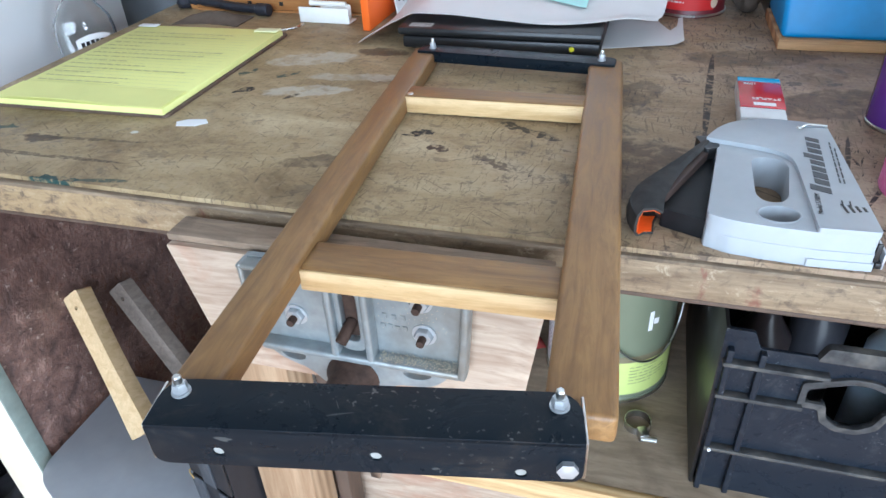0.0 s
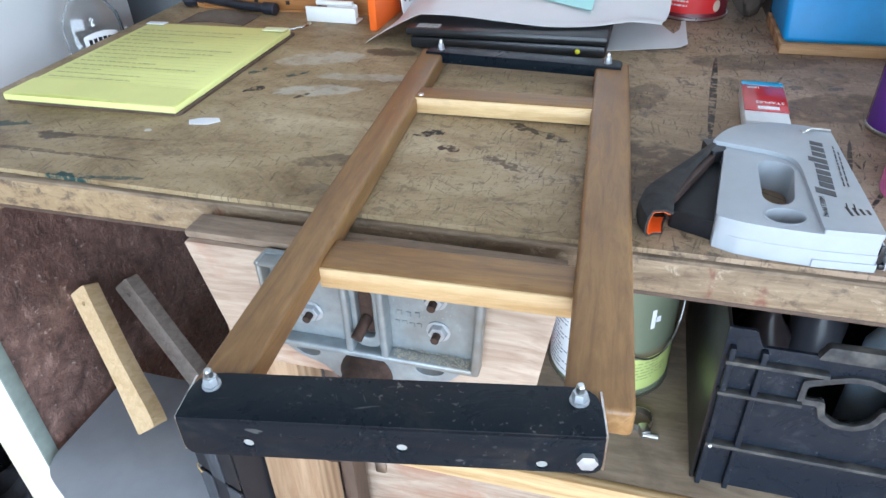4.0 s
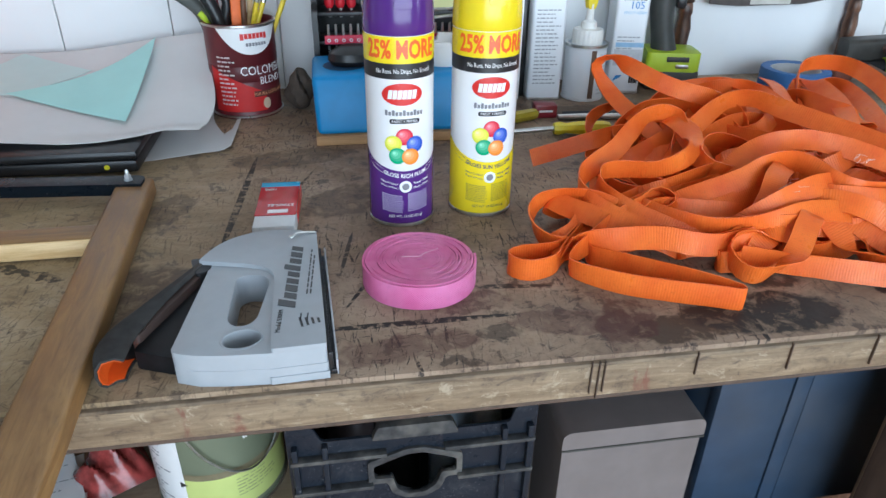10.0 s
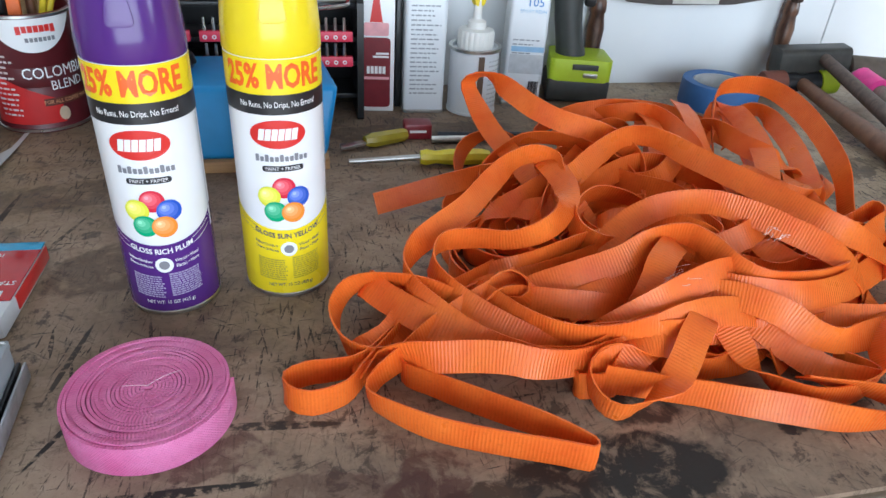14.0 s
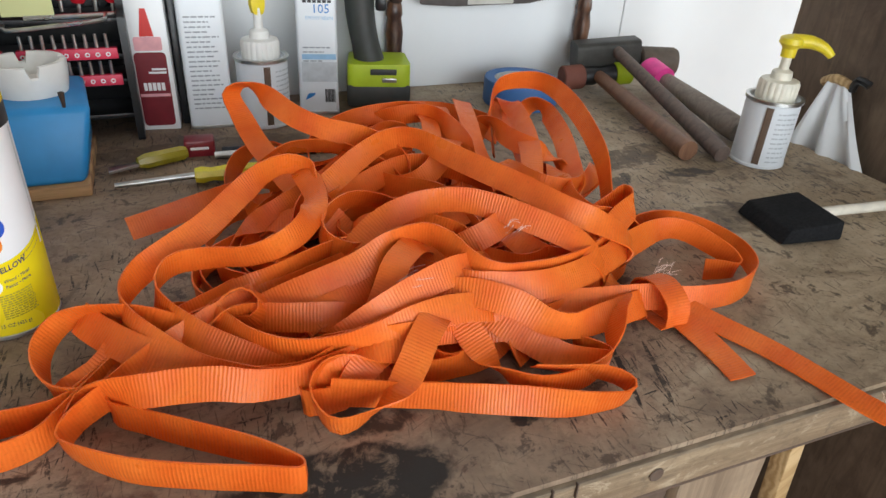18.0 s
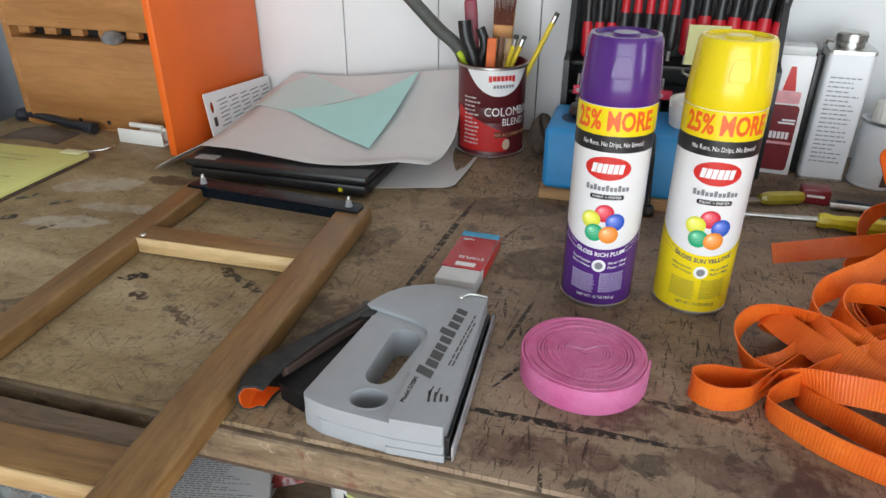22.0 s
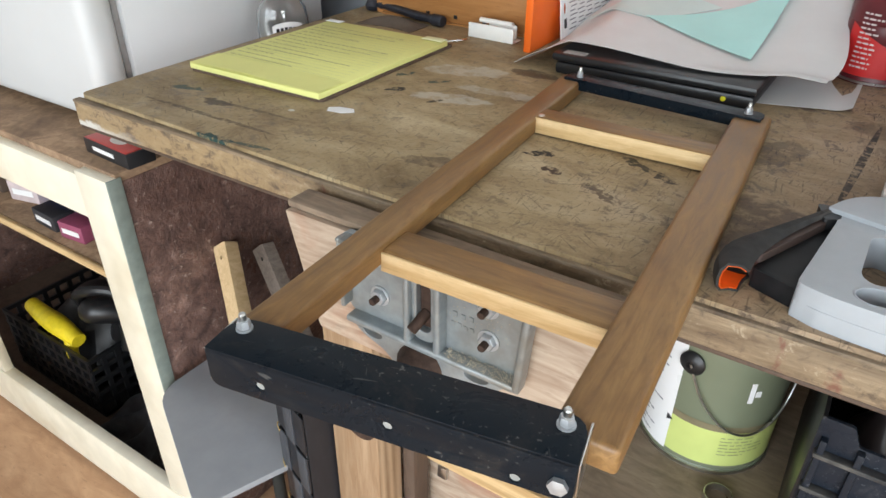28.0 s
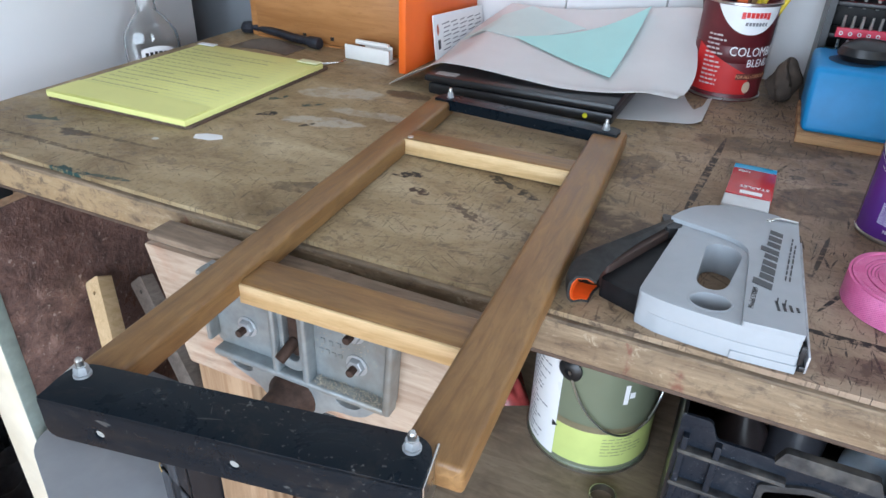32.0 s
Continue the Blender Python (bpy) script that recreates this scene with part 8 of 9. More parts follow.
crate = thing("plastic_crate", "dusty black ribbed plastic crate with hand hole on the shelf", "crate", pose(0.807, 0.131, 0.5, 0, 0, 0))
hole = rounded([(-0.044, 0.176), (-0.044, 0.158), (-0.024, 0.158), (-0.020, 0.140), (-0.008, 0.131), (0.010, 0.131), (0.022, 0.140), (0.028, 0.158), (0.044, 0.158), (0.044, 0.176), (0.024, 0.184), (0.008, 0.190), (-0.008, 0.190), (-0.024, 0.184)], 0.004)
front = rounded([(-0.124, 0), (0.126, 0), (0.130, 0.235), (0.106, 0.235), (0.100, 0.215), (0.040, 0.215), (0.034, 0.228), (-0.034, 0.228), (-0.040, 0.215), (-0.095, 0.215), (-0.103, 0.235), (-0.130, 0.235)], 0.004)
up = Matrix(((1, 0, 0, 0), (0, 0, -1, 0.006), (0, 1, 0, 0), (0, 0, 0, 1)))
front_wall = part("front_wall", slab(front, 0, 0.004, [hole], 0.001, up), CRATE_PL, crate, "black wall with hand hole")
part("back_wall", slab(rounded([(-0.124, 0), (0.126, 0), (0.130, 0.235), (-0.130, 0.235)], 0.004), 0, 0.004, (), 0.001, Matrix(((1, 0, 0, 0), (0, 0, -1, 0.30), (0, 1, 0, 0), (0, 0, 0, 1)))), CRATE_PL, crate)
for sx in (-0.128, 0.128):
    part("side_wall", box((sx, 0.15, 0.118), (0.004, 0.295, 0.235), 0.001), BLACK_PL, crate)
part("bottom", box((0, 0.15, 0.004), (0.25, 0.29, 0.006)), BLACK_PL, crate)
for zz, w in ((0.196, 0.25), (0.152, 0.25), (0.072, 0.25)):
    if zz == 0.152:
        for xa, xb in ((-0.127, -0.045), (0.045, 0.127)):
            part("rib", box(((xa + xb) / 2, -0.002, zz), (xb - xa, 0.011, 0.005), 0.001), RIB_DUST, front_wall, "dust-topped rib")
    elif zz == 0.196:
        for xa, xb in ((-0.127, -0.03), (0.03, 0.127)):
            part("rib", box(((xa + xb) / 2, -0.002, zz), (xb - xa, 0.011, 0.005), 0.001), RIB_DUST, front_wall, "dust-topped rib")
    else:
        part("rib", box((0, -0.002, zz), (w, 0.011, 0.005), 0.001), RIB_DUST, front_wall, "dust-topped rib")
part("hole_rim", slab(rounded([(-0.05, 0.183), (-0.05, 0.151), (-0.03, 0.151), (-0.025, 0.134), (-0.009, 0.1245), (0.011, 0.1245), (0.027, 0.134), (0.033, 0.151), (0.05, 0.151), (0.05, 0.183), (0.026, 0.191), (0.009, 0.197), (-0.009, 0.197), (-0.026, 0.191)], 0.004), 0, 0.008, [hole], 0.001, up), RIB_DUST, crate, "raised rim round the hand hole")
part("top_rim", slab(rounded([(-0.045, 0.214), (0.045, 0.214), (0.038, 0.231), (-0.038, 0.231)], 0.003), 0, 0.009, (), 0.001, up), RIB_DUST, crate)
for xx in (-0.122, -0.092, 0.094, 0.122):
    part("stile", box((xx, -0.001, 0.108), (0.006, 0.010, 0.212), 0.001), CRATE_PL, crate)
for k, (x, y, hgt, r, col) in enumerate(((0.86, 0.22, 0.225, 0.026, (0.35, 0.45, 0.55)), (0.905, 0.24, 0.228, 0.024, (0.7, 0.72, 0.72)), (0.80, 0.27, 0.21, 0.03, (0.05, 0.05, 0.06)), (0.74, 0.25, 0.19, 0.03, (0.04, 0.03, 0.03)))):
    b_ = thing("plastic_bottle", "plastic bottle standing in the black crate", "bottle", pose(x, y, 0.507))
    part("bottle_body", lathe([(0, 0), (r, 0.001), (r, hgt * 0.72), (r * 0.45, hgt * 0.86), (r * 0.42, hgt), (0, hgt)], 24), plain("bottle_%d" % k, col, 0.35), b_)
part("grime_bead", lathe([(0, 0), (0.002, 0), (0.002, 0.002), (0, 0.002)], 8, pose(-0.12, -0.008, 0.073, 90)), WHITE_PRINT, crate)

brown = thing("metal_box", "taupe enamelled metal box with sloping lid under the bench", "box", pose(1.045, 0.125, 0.5, 0, 0, 0))
part("body", slab(rounded([(-0.079, 0), (0.081, 0), (0.081, 0.178), (-0.079, 0.178)], 0.002), 0, 0.20, bev=0.002, m=Matrix(((1, 0, 0, 0), (0, 0, 1, 0), (0, 1, 0, 0), (0, 0, 0, 1)))), TAUPE, brown)
part("lid", slab(rounded([(-0.081, 0.176), (0.083, 0.176), (0.083, 0.200), (-0.081, 0.200)], [0.001, 0.001, 0.012, 0.012]), -0.003, 0.235, bev=0.002, m=Matrix(((1, 0, 0, 0), (0, 0, 1, 0), (0, 1, 0, 0), (0, 0, 0, 1)))), TAUPE, brown, "rounded lid")
part("lid_seam", box((0.001, -0.0036, 0.1745), (0.164, 0.0012, 0.0022)), DARK_GREY, brown, "dark seam below the lid")
bl = thing("blue_cupboard", "dark blue painted plank cupboard doors under the bench", "cupboard")
part("door", box((1.213, 0.16, 0.68), (0.112, 0.018, 0.355), 0.002), BLUE_GREY, bl)
part("door", box((1.333, 0.16, 0.68), (0.122, 0.018, 0.355), 0.002), BLUE_GREY, bl)
part("edge", box((1.258, 0.1495, 0.68), (0.020, 0.004, 0.355), 0.001), BLUE_GREY, bl)
part("side", box((1.165, 0.30, 0.68), (0.012, 0.26, 0.355), 0.001), BLUE_GREY, bl)

news = thing("newspaper", "pile of printed papers on the lower shelf", "paper", pose(0.285, 0.23, 0.5, 0, 0, 12))
for k in range(4):
    part("sheet", sheet(lambda u, v, k=k: (-0.13 + 0.26 * u, -0.10 + 0.2 * v, 0.002 + 0.003 * k + 0.008 * u * u * (k / 3)), 8, 8, 0.0006), WHITE_PRINT, news).matrix_basis = pose(0, 0, 0, 0, 0, 7 * k - 8)
bm = line_bars(-0.12, 0.12, 0.09, 44, 0.004, 0.0015, 51, 0.3, word=0.009)
for v in bm.verts:
    v.co.z = 0.0215
tagged(part("print_bar", bm, GREYPR, news), kind="stuff")
rbag = thing("snack_bag", "red and clear crinkled plastic bag on the shelf", "bag", pose(0.42, 0.33, 0.5, 0, 0, 30))
part("film", sheet(lambda u, v: (-0.05 + 0.1 * u, -0.04 + 0.08 * v, 0.004 + 0.045 * math.sin(math.pi * u) * math.sin(math.pi * v) * (1 + 0.35 * math.sin(19 * u + 9 * v))), 26, 22, 0.0006), plain("red_film", (0.26, 0.045, 0.04), 0.2, 0, 0.6, 40, 0.2), rbag)
w_ = thing("wood_offcut", "small raw pine offcut on the shelf", "offcut", pose(0.428, 0.226, 0.5, 0, 0, 10))
part("block", box((0, 0, 0.009), (0.035, 0.045, 0.018), 0.001), RAW_PINE, w_)
sdst = thing("sawdust", "fine pale sawdust on the vice ledge", "sawdust", kind="stuff")
rnd = random.Random(5)
bm = bmesh.new()
for k in range(380):
    x, z = rnd.uniform(0.395, 0.458), 0.8094 + abs(rnd.gauss(0, 0.0014))
    add_box(bm, (x, -0.052 + rnd.uniform(-0.008, 0.003), z), (0.0005, 0.0005, 0.0004))
for k in range(60):
    add_box(bm, (rnd.uniform(0.395, 0.45), -0.0487, rnd.uniform(0.835, 0.862)), (0.0004, 0.0004, 0.0004))
part("grains", bm, plain("pale_sawdust", (0.55, 0.48, 0.36), 0.9), sdst, smooth=0)
# boards and boxes beyond the right leg
RED_BOARD = wood("red_brown_board", (0.10, 0.045, 0.025), (0.22, 0.11, 0.065), 0.8, (5, 5, 0.7), rough=0.6, rings=0.05)
for x, y, w, hgt, tilt, turn, mt, lab in ((1.475, 0.13, 0.05, 0.84, 0, 8, FIR, "fir board standing under the bench end"), (1.525, 0.22, 0.075, 0.83, 2, 0, RED_BOARD, "red-brown board standing under the bench end"), (1.548, 0.16, 0.022, 0.78, -3, 10, RAW_PINE, "thin pine stick standing under the bench end"), (1.64, 0.36, 0.19, 0.8, 1, 0, RED_BOARD, "wide red-brown board standing under the bench end"), (1.715, 0.15, 0.03, 0.86, -8, 12, RAW_PINE, "pine batten leaning under the bench end"), (1.79, 0.12, 0.04, 0.55, 24, -10, PLY, "short plywood offcut leaning on the end panel")):
    t = thing("loose_board", lab, "board", pose(x, y, 0.0, 0, tilt, turn))
    part("plank", box((0, 0, hgt / 2), (w, 0.02, hgt), 0.002), mt, t)
teal_box = thing("storage_box", "dark teal plastic box under the bench end", "box", pose(1.79, 0.50, 0.0, 0, 0, 5))
part("body", box((0, 0, 0.3), (0.11, 0.2, 0.6), 0.008), plain("dark_teal_plastic", (0.012, 0.045, 0.055), 0.5), teal_box)
part("lid", box((0, 0, 0.607), (0.12, 0.21, 0.018), 0.004), plain("dark_teal_plastic", (0.012, 0.045, 0.055), 0.5), teal_box)


# ---- heap of orange webbing: one long strap in loose loops ----
heap = thing("webbing_heap", "tangled heap of bright orange nylon webbing strap", "webbing")
MID = 0.9116


def tucked(rows):
    """Carries a turn on past both its ends, down and inwards under the heap, where the strap goes on unseen."""
    def tail(p, q):
        d = (Vector(p[:3]) - Vector(q[:3])).normalized()
        c = Vector((1.21, 0.245, 0)) - Vector((p[0], p[1], 0))
        c = c.normalized() * min(1.0, c.length / 0.05)
        p1 = Vector(p[:3]) + d * 0.016 + c * 0.012
        p2 = Vector(p[:3]) + d * 0.016 + c * 0.042
        return [(p1.x, p1.y, max(0.909, p[2] - 0.014), p[3]), (p2.x, p2.y, max(0.906, p[2] - 0.04), p[3] * 0.6)]
    return tail(rows[0], rows[1])[::-1] + list(rows) + tail(rows[-1], rows[-2])


def loop_of(rows, label=""):
    if rows[-1][0] > rows[0][0]:
        rows = [(x, y, z, -a) for x, y, z, a in rows]
    return part("strap_loop", ribbon(rows), ORANGE_WEB, heap, label, smooth=50)


def strand(rows, free=0):
    """free: one end lies open to view."""
    return part("strap_loop", ribbon(tucked(rows)[2 * free:]), ORANGE_WEB, heap, smooth=50)


# small end loop and the long front loop, both standing on edge
loop_of([(1.06, 0.225, 0.925, 60), (1.0, 0.19, 0.922, 72), (0.962, 0.155, 0.915, 85), (0.946, 0.139, MID, 90), (0.932, 0.121, MID, 90), (0.909, 0.114, MID, 90), (0.895, 0.122, MID, 90), (0.893, 0.134, MID, 90), (0.907, 0.142, MID, 90), (0.927, 0.143, MID, 90), (0.946, 0.149, MID, 88), (0.985, 0.182, 0.919, 78), (1.05, 0.215, 0.922, 60)])
loop_of([(1.07, 0.20, 0.934, 50), (1.01, 0.165, 0.930, 62), (0.972, 0.139, 0.922, 80), (0.952, 0.126, 0.9165, 88), (0.945, 0.116, MID, 90), (0.953, 0.104, MID, 90), (0.981, 0.082, MID, 90), (1.017, 0.065, MID, 88), (1.053, 0.051, MID, 90), (1.069, 0.044, MID, 90), (1.073, 0.048, MID, 90), (1.068, 0.056, MID, 90), (1.048, 0.075, MID, 86), (1.018, 0.097, MID, 84), (0.99, 0.118, MID, 84), (0.97, 0.136, MID, 86), (0.985, 0.165, 0.916, 80), (1.03, 0.20, 0.918, 70)])
# front side
loop_of([(1.10, 0.102, 0.918, 80), (1.155, 0.088, MID, 88), (1.186, 0.075, MID, 74), (1.22, 0.061, MID, 66), (1.253, 0.047, MID, 84), (1.285, 0.042, MID, 89), (1.293, 0.047, 0.916, 80), (1.28, 0.062, 0.919, 60), (1.235, 0.08, 0.922, 40)])
# right loop, wrapped knot and tails
loop_of([(1.33, 0.172, 0.938, 44), (1.385, 0.207, 0.938, 56), (1.44, 0.229, 0.928, 70), (1.485, 0.223, 0.918, 86), (1.507, 0.186, MID, 92), (1.492, 0.143, MID, 92), (1.45, 0.119, 0.915, 84), (1.40, 0.118, 0.918, 72), (1.36, 0.124, 0.924, 62), (1.29, 0.126, 0.932, 52), (1.20, 0.14, 0.944, 42)])
loop_of([(1.374, 0.101, 0.909, 0), (1.374, 0.103, 0.926, 0), (1.374, 0.124, 0.9355, 0), (1.374, 0.146, 0.927, 0), (1.374, 0.148, 0.911, 0), (1.374, 0.125, 0.9032, 0), (1.374, 0.104, 0.905, 0)], "short wrap that binds the strap")
loop_of([(1.372, 0.14, 0.918, 40), (1.384, 0.105, 0.910, 14), (1.389, 0.065, 0.9045, 6), (1.388, 0.040, 0.9032, 4)], "free tail of the strap")
loop_of([(1.378, 0.14, 0.920, 30), (1.400, 0.105, 0.911, 12), (1.430, 0.055, 0.9055, 6), (1.450, -0.010, 0.9038, 4), (1.456, -0.026, 0.9036, 4)], "free tail of the strap")
loop_of([(1.355, 0.40, 0.932, 70), (1.362, 0.43, 0.968, 60), (1.385, 0.460, 0.991, 52), (1.430, 0.448, 0.996, 52), (1.434, 0.382, 0.990, 62), (1.422, 0.302, 0.968, 72), (1.411, 0.262, 0.938, 82), (1.40, 0.23, 0.922, 82)])
loop_of([(1.195, 0.465, 0.932, 60), (1.25, 0.513, 0.946, 62), (1.31, 0.52, 0.947, 70), (1.365, 0.50, 0.942, 72), (1.41, 0.445, 0.932, 82)])
loop_of([(1.345, 0.475, 0.970, 12), (1.330, 0.425, 0.972, 12), (1.318, 0.362, 0.955, 16), (1.322, 0.308, 0.935, 22)])
loop_of([(1.295, 0.475, 0.962, 12), (1.285, 0.415, 0.965, 16), (1.262, 0.352, 0.942, 22)])
loop_of([(1.40, 0.46, 0.96, 14), (1.375, 0.40, 0.962, 14), (1.362, 0.345, 0.948, 20), (1.352, 0.29, 0.93, 30)])

# the long turns that cross the heap
strand([(0.981, 0.369, 0.9133, -73), (1.010, 0.372, 0.9190, -63), (1.038, 0.371, 0.9270, -65), (1.066, 0.369, 0.9350, -82), (1.104, 0.379, 0.9400, -91)], 1)
strand([(1.132, 0.301, 0.9680, 23), (1.135, 0.320, 0.9750, 51), (1.119, 0.328, 0.9790, 66), (1.097, 0.321, 0.9760, 54), (1.070, 0.298, 0.9670, 46), (1.044, 0.270, 0.9600, 48), (1.017, 0.249, 0.9550, 50), (0.994, 0.230, 0.9500, 44), (0.982, 0.207, 0.9450, 22), (0.986, 0.182, 0.9400, -29), (1.002, 0.158, 0.9350, -38), (1.021, 0.137, 0.9310, -46), (1.043, 0.125, 0.9270, -67), (1.070, 0.118, 0.9220, -89), (1.100, 0.120, 0.9200, -79)])
strand([(1.130, 0.329, 0.9720, -25), (1.132, 0.280, 0.9700, -26), (1.117, 0.243, 0.9650, 40), (1.095, 0.226, 0.9600, 78), (1.071, 0.228, 0.9520, 105), (1.044, 0.237, 0.9500, 119), (1.019, 0.236, 0.9500, 117), (1.006, 0.222, 0.9480, 83), (1.003, 0.206, 0.9430, 155), (1.011, 0.185, 0.9380, 152), (1.027, 0.163, 0.9340, 142), (1.046, 0.147, 0.9290, 137), (1.066, 0.135, 0.9230, 133), (1.087, 0.129, 0.9170, 121)])
strand([(1.126, 0.352, 0.9450, 45), (1.113, 0.388, 0.9570, 33), (1.103, 0.423, 0.9670, 28), (1.094, 0.457, 0.9850, 37), (1.089, 0.464, 1.0000, 40), (1.100, 0.456, 1.0110, 56), (1.118, 0.432, 1.0060, 126), (1.137, 0.394, 0.9980, 124), (1.162, 0.375, 0.9900, 88), (1.195, 0.367, 0.9820, 111), (1.220, 0.357, 0.9720, 92)])
strand([(1.076, 0.431, 0.9160, -42), (1.087, 0.455, 0.9300, -74), (1.105, 0.453, 0.9450, -110), (1.129, 0.440, 0.9520, -112)])
strand([(1.089, 0.384, 0.9420, 77), (1.124, 0.394, 0.9620, 67), (1.148, 0.390, 0.9680, 62), (1.176, 0.378, 0.9680, 60), (1.198, 0.359, 0.9630, 65), (1.216, 0.343, 0.9550, 81)])
strand([(1.112, 0.285, 0.9450, -42), (1.136, 0.303, 0.9570, -45), (1.154, 0.311, 0.9660, -47), (1.185, 0.332, 0.9770, -54), (1.217, 0.349, 0.9840, -83), (1.240, 0.337, 0.9870, -86), (1.257, 0.304, 0.9840, -67), (1.276, 0.270, 0.9810, -60), (1.298, 0.236, 0.9770, -60), (1.320, 0.197, 0.9720, -61), (1.344, 0.179, 0.9640, -67), (1.368, 0.169, 0.9500, -82)])
strand([(1.140, 0.221, 0.9350, -72), (1.146, 0.221, 0.9470, -59), (1.156, 0.223, 0.9570, -48), (1.176, 0.229, 0.9670, -52), (1.205, 0.233, 0.9740, -59), (1.238, 0.229, 0.9760, -69), (1.264, 0.211, 0.9740, -62), (1.285, 0.190, 0.9700, -61), (1.307, 0.172, 0.9630, -62), (1.325, 0.158, 0.9520, -75), (1.335, 0.150, 0.9380, -89)])
strand([(1.059, 0.185, 0.9270, -63), (1.084, 0.188, 0.9350, -60), (1.109, 0.185, 0.9450, -56), (1.143, 0.185, 0.9560, -52), (1.171, 0.193, 0.9660, -52), (1.196, 0.194, 0.9700, -86), (1.210, 0.178, 0.9670, -60), (1.217, 0.157, 0.9620, -50), (1.233, 0.141, 0.9580, -71), (1.266, 0.142, 0.9530, -86), (1.296, 0.149, 0.9490, -90), (1.329, 0.163, 0.9450, -88), (1.373, 0.189, 0.9380, -70)])
strand([(1.189, 0.189, 0.9400, 87), (1.209, 0.148, 0.9510, 122), (1.230, 0.135, 0.9530, 124), (1.260, 0.130, 0.9510, 126), (1.294, 0.137, 0.9470, 132), (1.330, 0.152, 0.9440, 130), (1.375, 0.176, 0.9400, 140), (1.423, 0.198, 0.9350, 122), (1.455, 0.200, 0.9290, 112), (1.476, 0.179, 0.9200, 117), (1.484, 0.161, 0.9140, 106)])
strand([(1.200, 0.279, 0.9520, -61), (1.172, 0.286, 0.9580, -53), (1.149, 0.276, 0.9600, -75), (1.131, 0.256, 0.9560, -134), (1.130, 0.234, 0.9500, -60), (1.144, 0.220, 0.9460, -110), (1.167, 0.226, 0.9400, -117)])
strand([(1.034, 0.201, 0.9250, 79), (1.049, 0.201, 0.9380, 98), (1.064, 0.197, 0.9430, 112), (1.074, 0.183, 0.9390, 155), (1.068, 0.174, 0.9300, 83), (1.048, 0.184, 0.9200, 101)])
strand([(1.047, 0.220, 0.9220, 82), (1.081, 0.217, 0.9350, 84), (1.113, 0.222, 0.9430, 82), (1.148, 0.237, 0.9450, 88)])
strand([(1.057, 0.210, 0.9170, -85), (1.088, 0.210, 0.9280, -84), (1.129, 0.217, 0.9350, -84), (1.157, 0.221, 0.9370, -85)])
strand([(1.071, 0.195, 0.9130, -66), (1.103, 0.201, 0.9220, -60), (1.146, 0.213, 0.9280, -62), (1.182, 0.223, 0.9260, -74)])
strand([(1.036, 0.189, 0.9300, -47), (1.055, 0.153, 0.9330, -68), (1.081, 0.132, 0.9340, -100), (1.109, 0.122, 0.9370, -101), (1.140, 0.121, 0.9410, -84), (1.165, 0.125, 0.9440, -56), (1.192, 0.128, 0.9450, -52), (1.224, 0.129, 0.9400, -74)])
strand([(1.060, 0.126, 0.9180, -80), (1.092, 0.118, 0.9240, -99), (1.125, 0.124, 0.9350, -72), (1.157, 0.125, 0.9400, -54), (1.188, 0.128, 0.9400, -68), (1.217, 0.132, 0.9300, -88)])
strand([(1.088, 0.132, 0.9250, 84), (1.125, 0.126, 0.9350, 79), (1.156, 0.121, 0.9360, 84), (1.191, 0.124, 0.9310, 108), (1.220, 0.128, 0.9250, 97)])
strand([(1.116, 0.134, 0.9320, -75), (1.148, 0.135, 0.9510, -67), (1.171, 0.142, 0.9570, -71), (1.200, 0.150, 0.9610, -65), (1.226, 0.157, 0.9580, -84)])
strand([(1.144, 0.149, 0.9300, -65), (1.155, 0.155, 0.9520, -40), (1.166, 0.168, 0.9640, -30), (1.184, 0.185, 0.9660, -43)])
strand([(1.185, 0.153, 0.9430, -83), (1.208, 0.137, 0.9510, -67), (1.228, 0.125, 0.9490, -56), (1.245, 0.116, 0.9430, -61), (1.256, 0.106, 0.9370, -83), (1.277, 0.101, 0.9310, -57), (1.317, 0.110, 0.9260, -45), (1.352, 0.119, 0.9230, -43)])
strand([(1.219, 0.138, 0.9360, -68), (1.230, 0.121, 0.9310, -60), (1.247, 0.107, 0.9210, -54), (1.268, 0.091, 0.9120, -58), (1.289, 0.077, 0.9125, -63)])
strand([(1.188, 0.152, 0.9480, -53), (1.197, 0.135, 0.9420, -40), (1.203, 0.120, 0.9310, -38), (1.211, 0.101, 0.9180, -60), (1.220, 0.084, 0.9135, -77), (1.236, 0.068, 0.9137, -79), (1.262, 0.066, 0.9131, -70), (1.288, 0.072, 0.9160, -53), (1.304, 0.085, 0.9230, -139), (1.318, 0.107, 0.9280, -132), (1.343, 0.141, 0.9300, -143)])
strand([(1.179, 0.123, 0.9450, 30), (1.165, 0.109, 0.9390, 18), (1.154, 0.097, 0.9300, 20), (1.140, 0.086, 0.9210, 30), (1.119, 0.078, 0.9140, 59), (1.100, 0.075, 0.9135, 75), (1.091, 0.087, 0.9140, 66), (1.089, 0.103, 0.9210, 131), (1.099, 0.114, 0.9280, 107), (1.120, 0.118, 0.9330, 111), (1.148, 0.116, 0.9320, 110)])
strand([(1.091, 0.101, 0.9131, -69), (1.107, 0.102, 0.9120, -54), (1.123, 0.111, 0.9220, -44), (1.139, 0.119, 0.9280, -45)])
strand([(0.968, 0.145, 0.9140, 80), (0.952, 0.148, 0.9135, 75), (0.938, 0.158, 0.9140, 45), (0.930, 0.176, 0.9180, -6), (0.930, 0.194, 0.9250, -28), (0.941, 0.207, 0.9330, -71), (0.958, 0.205, 0.9400, -104), (0.980, 0.196, 0.9420, -101), (1.003, 0.185, 0.9360, -98)])
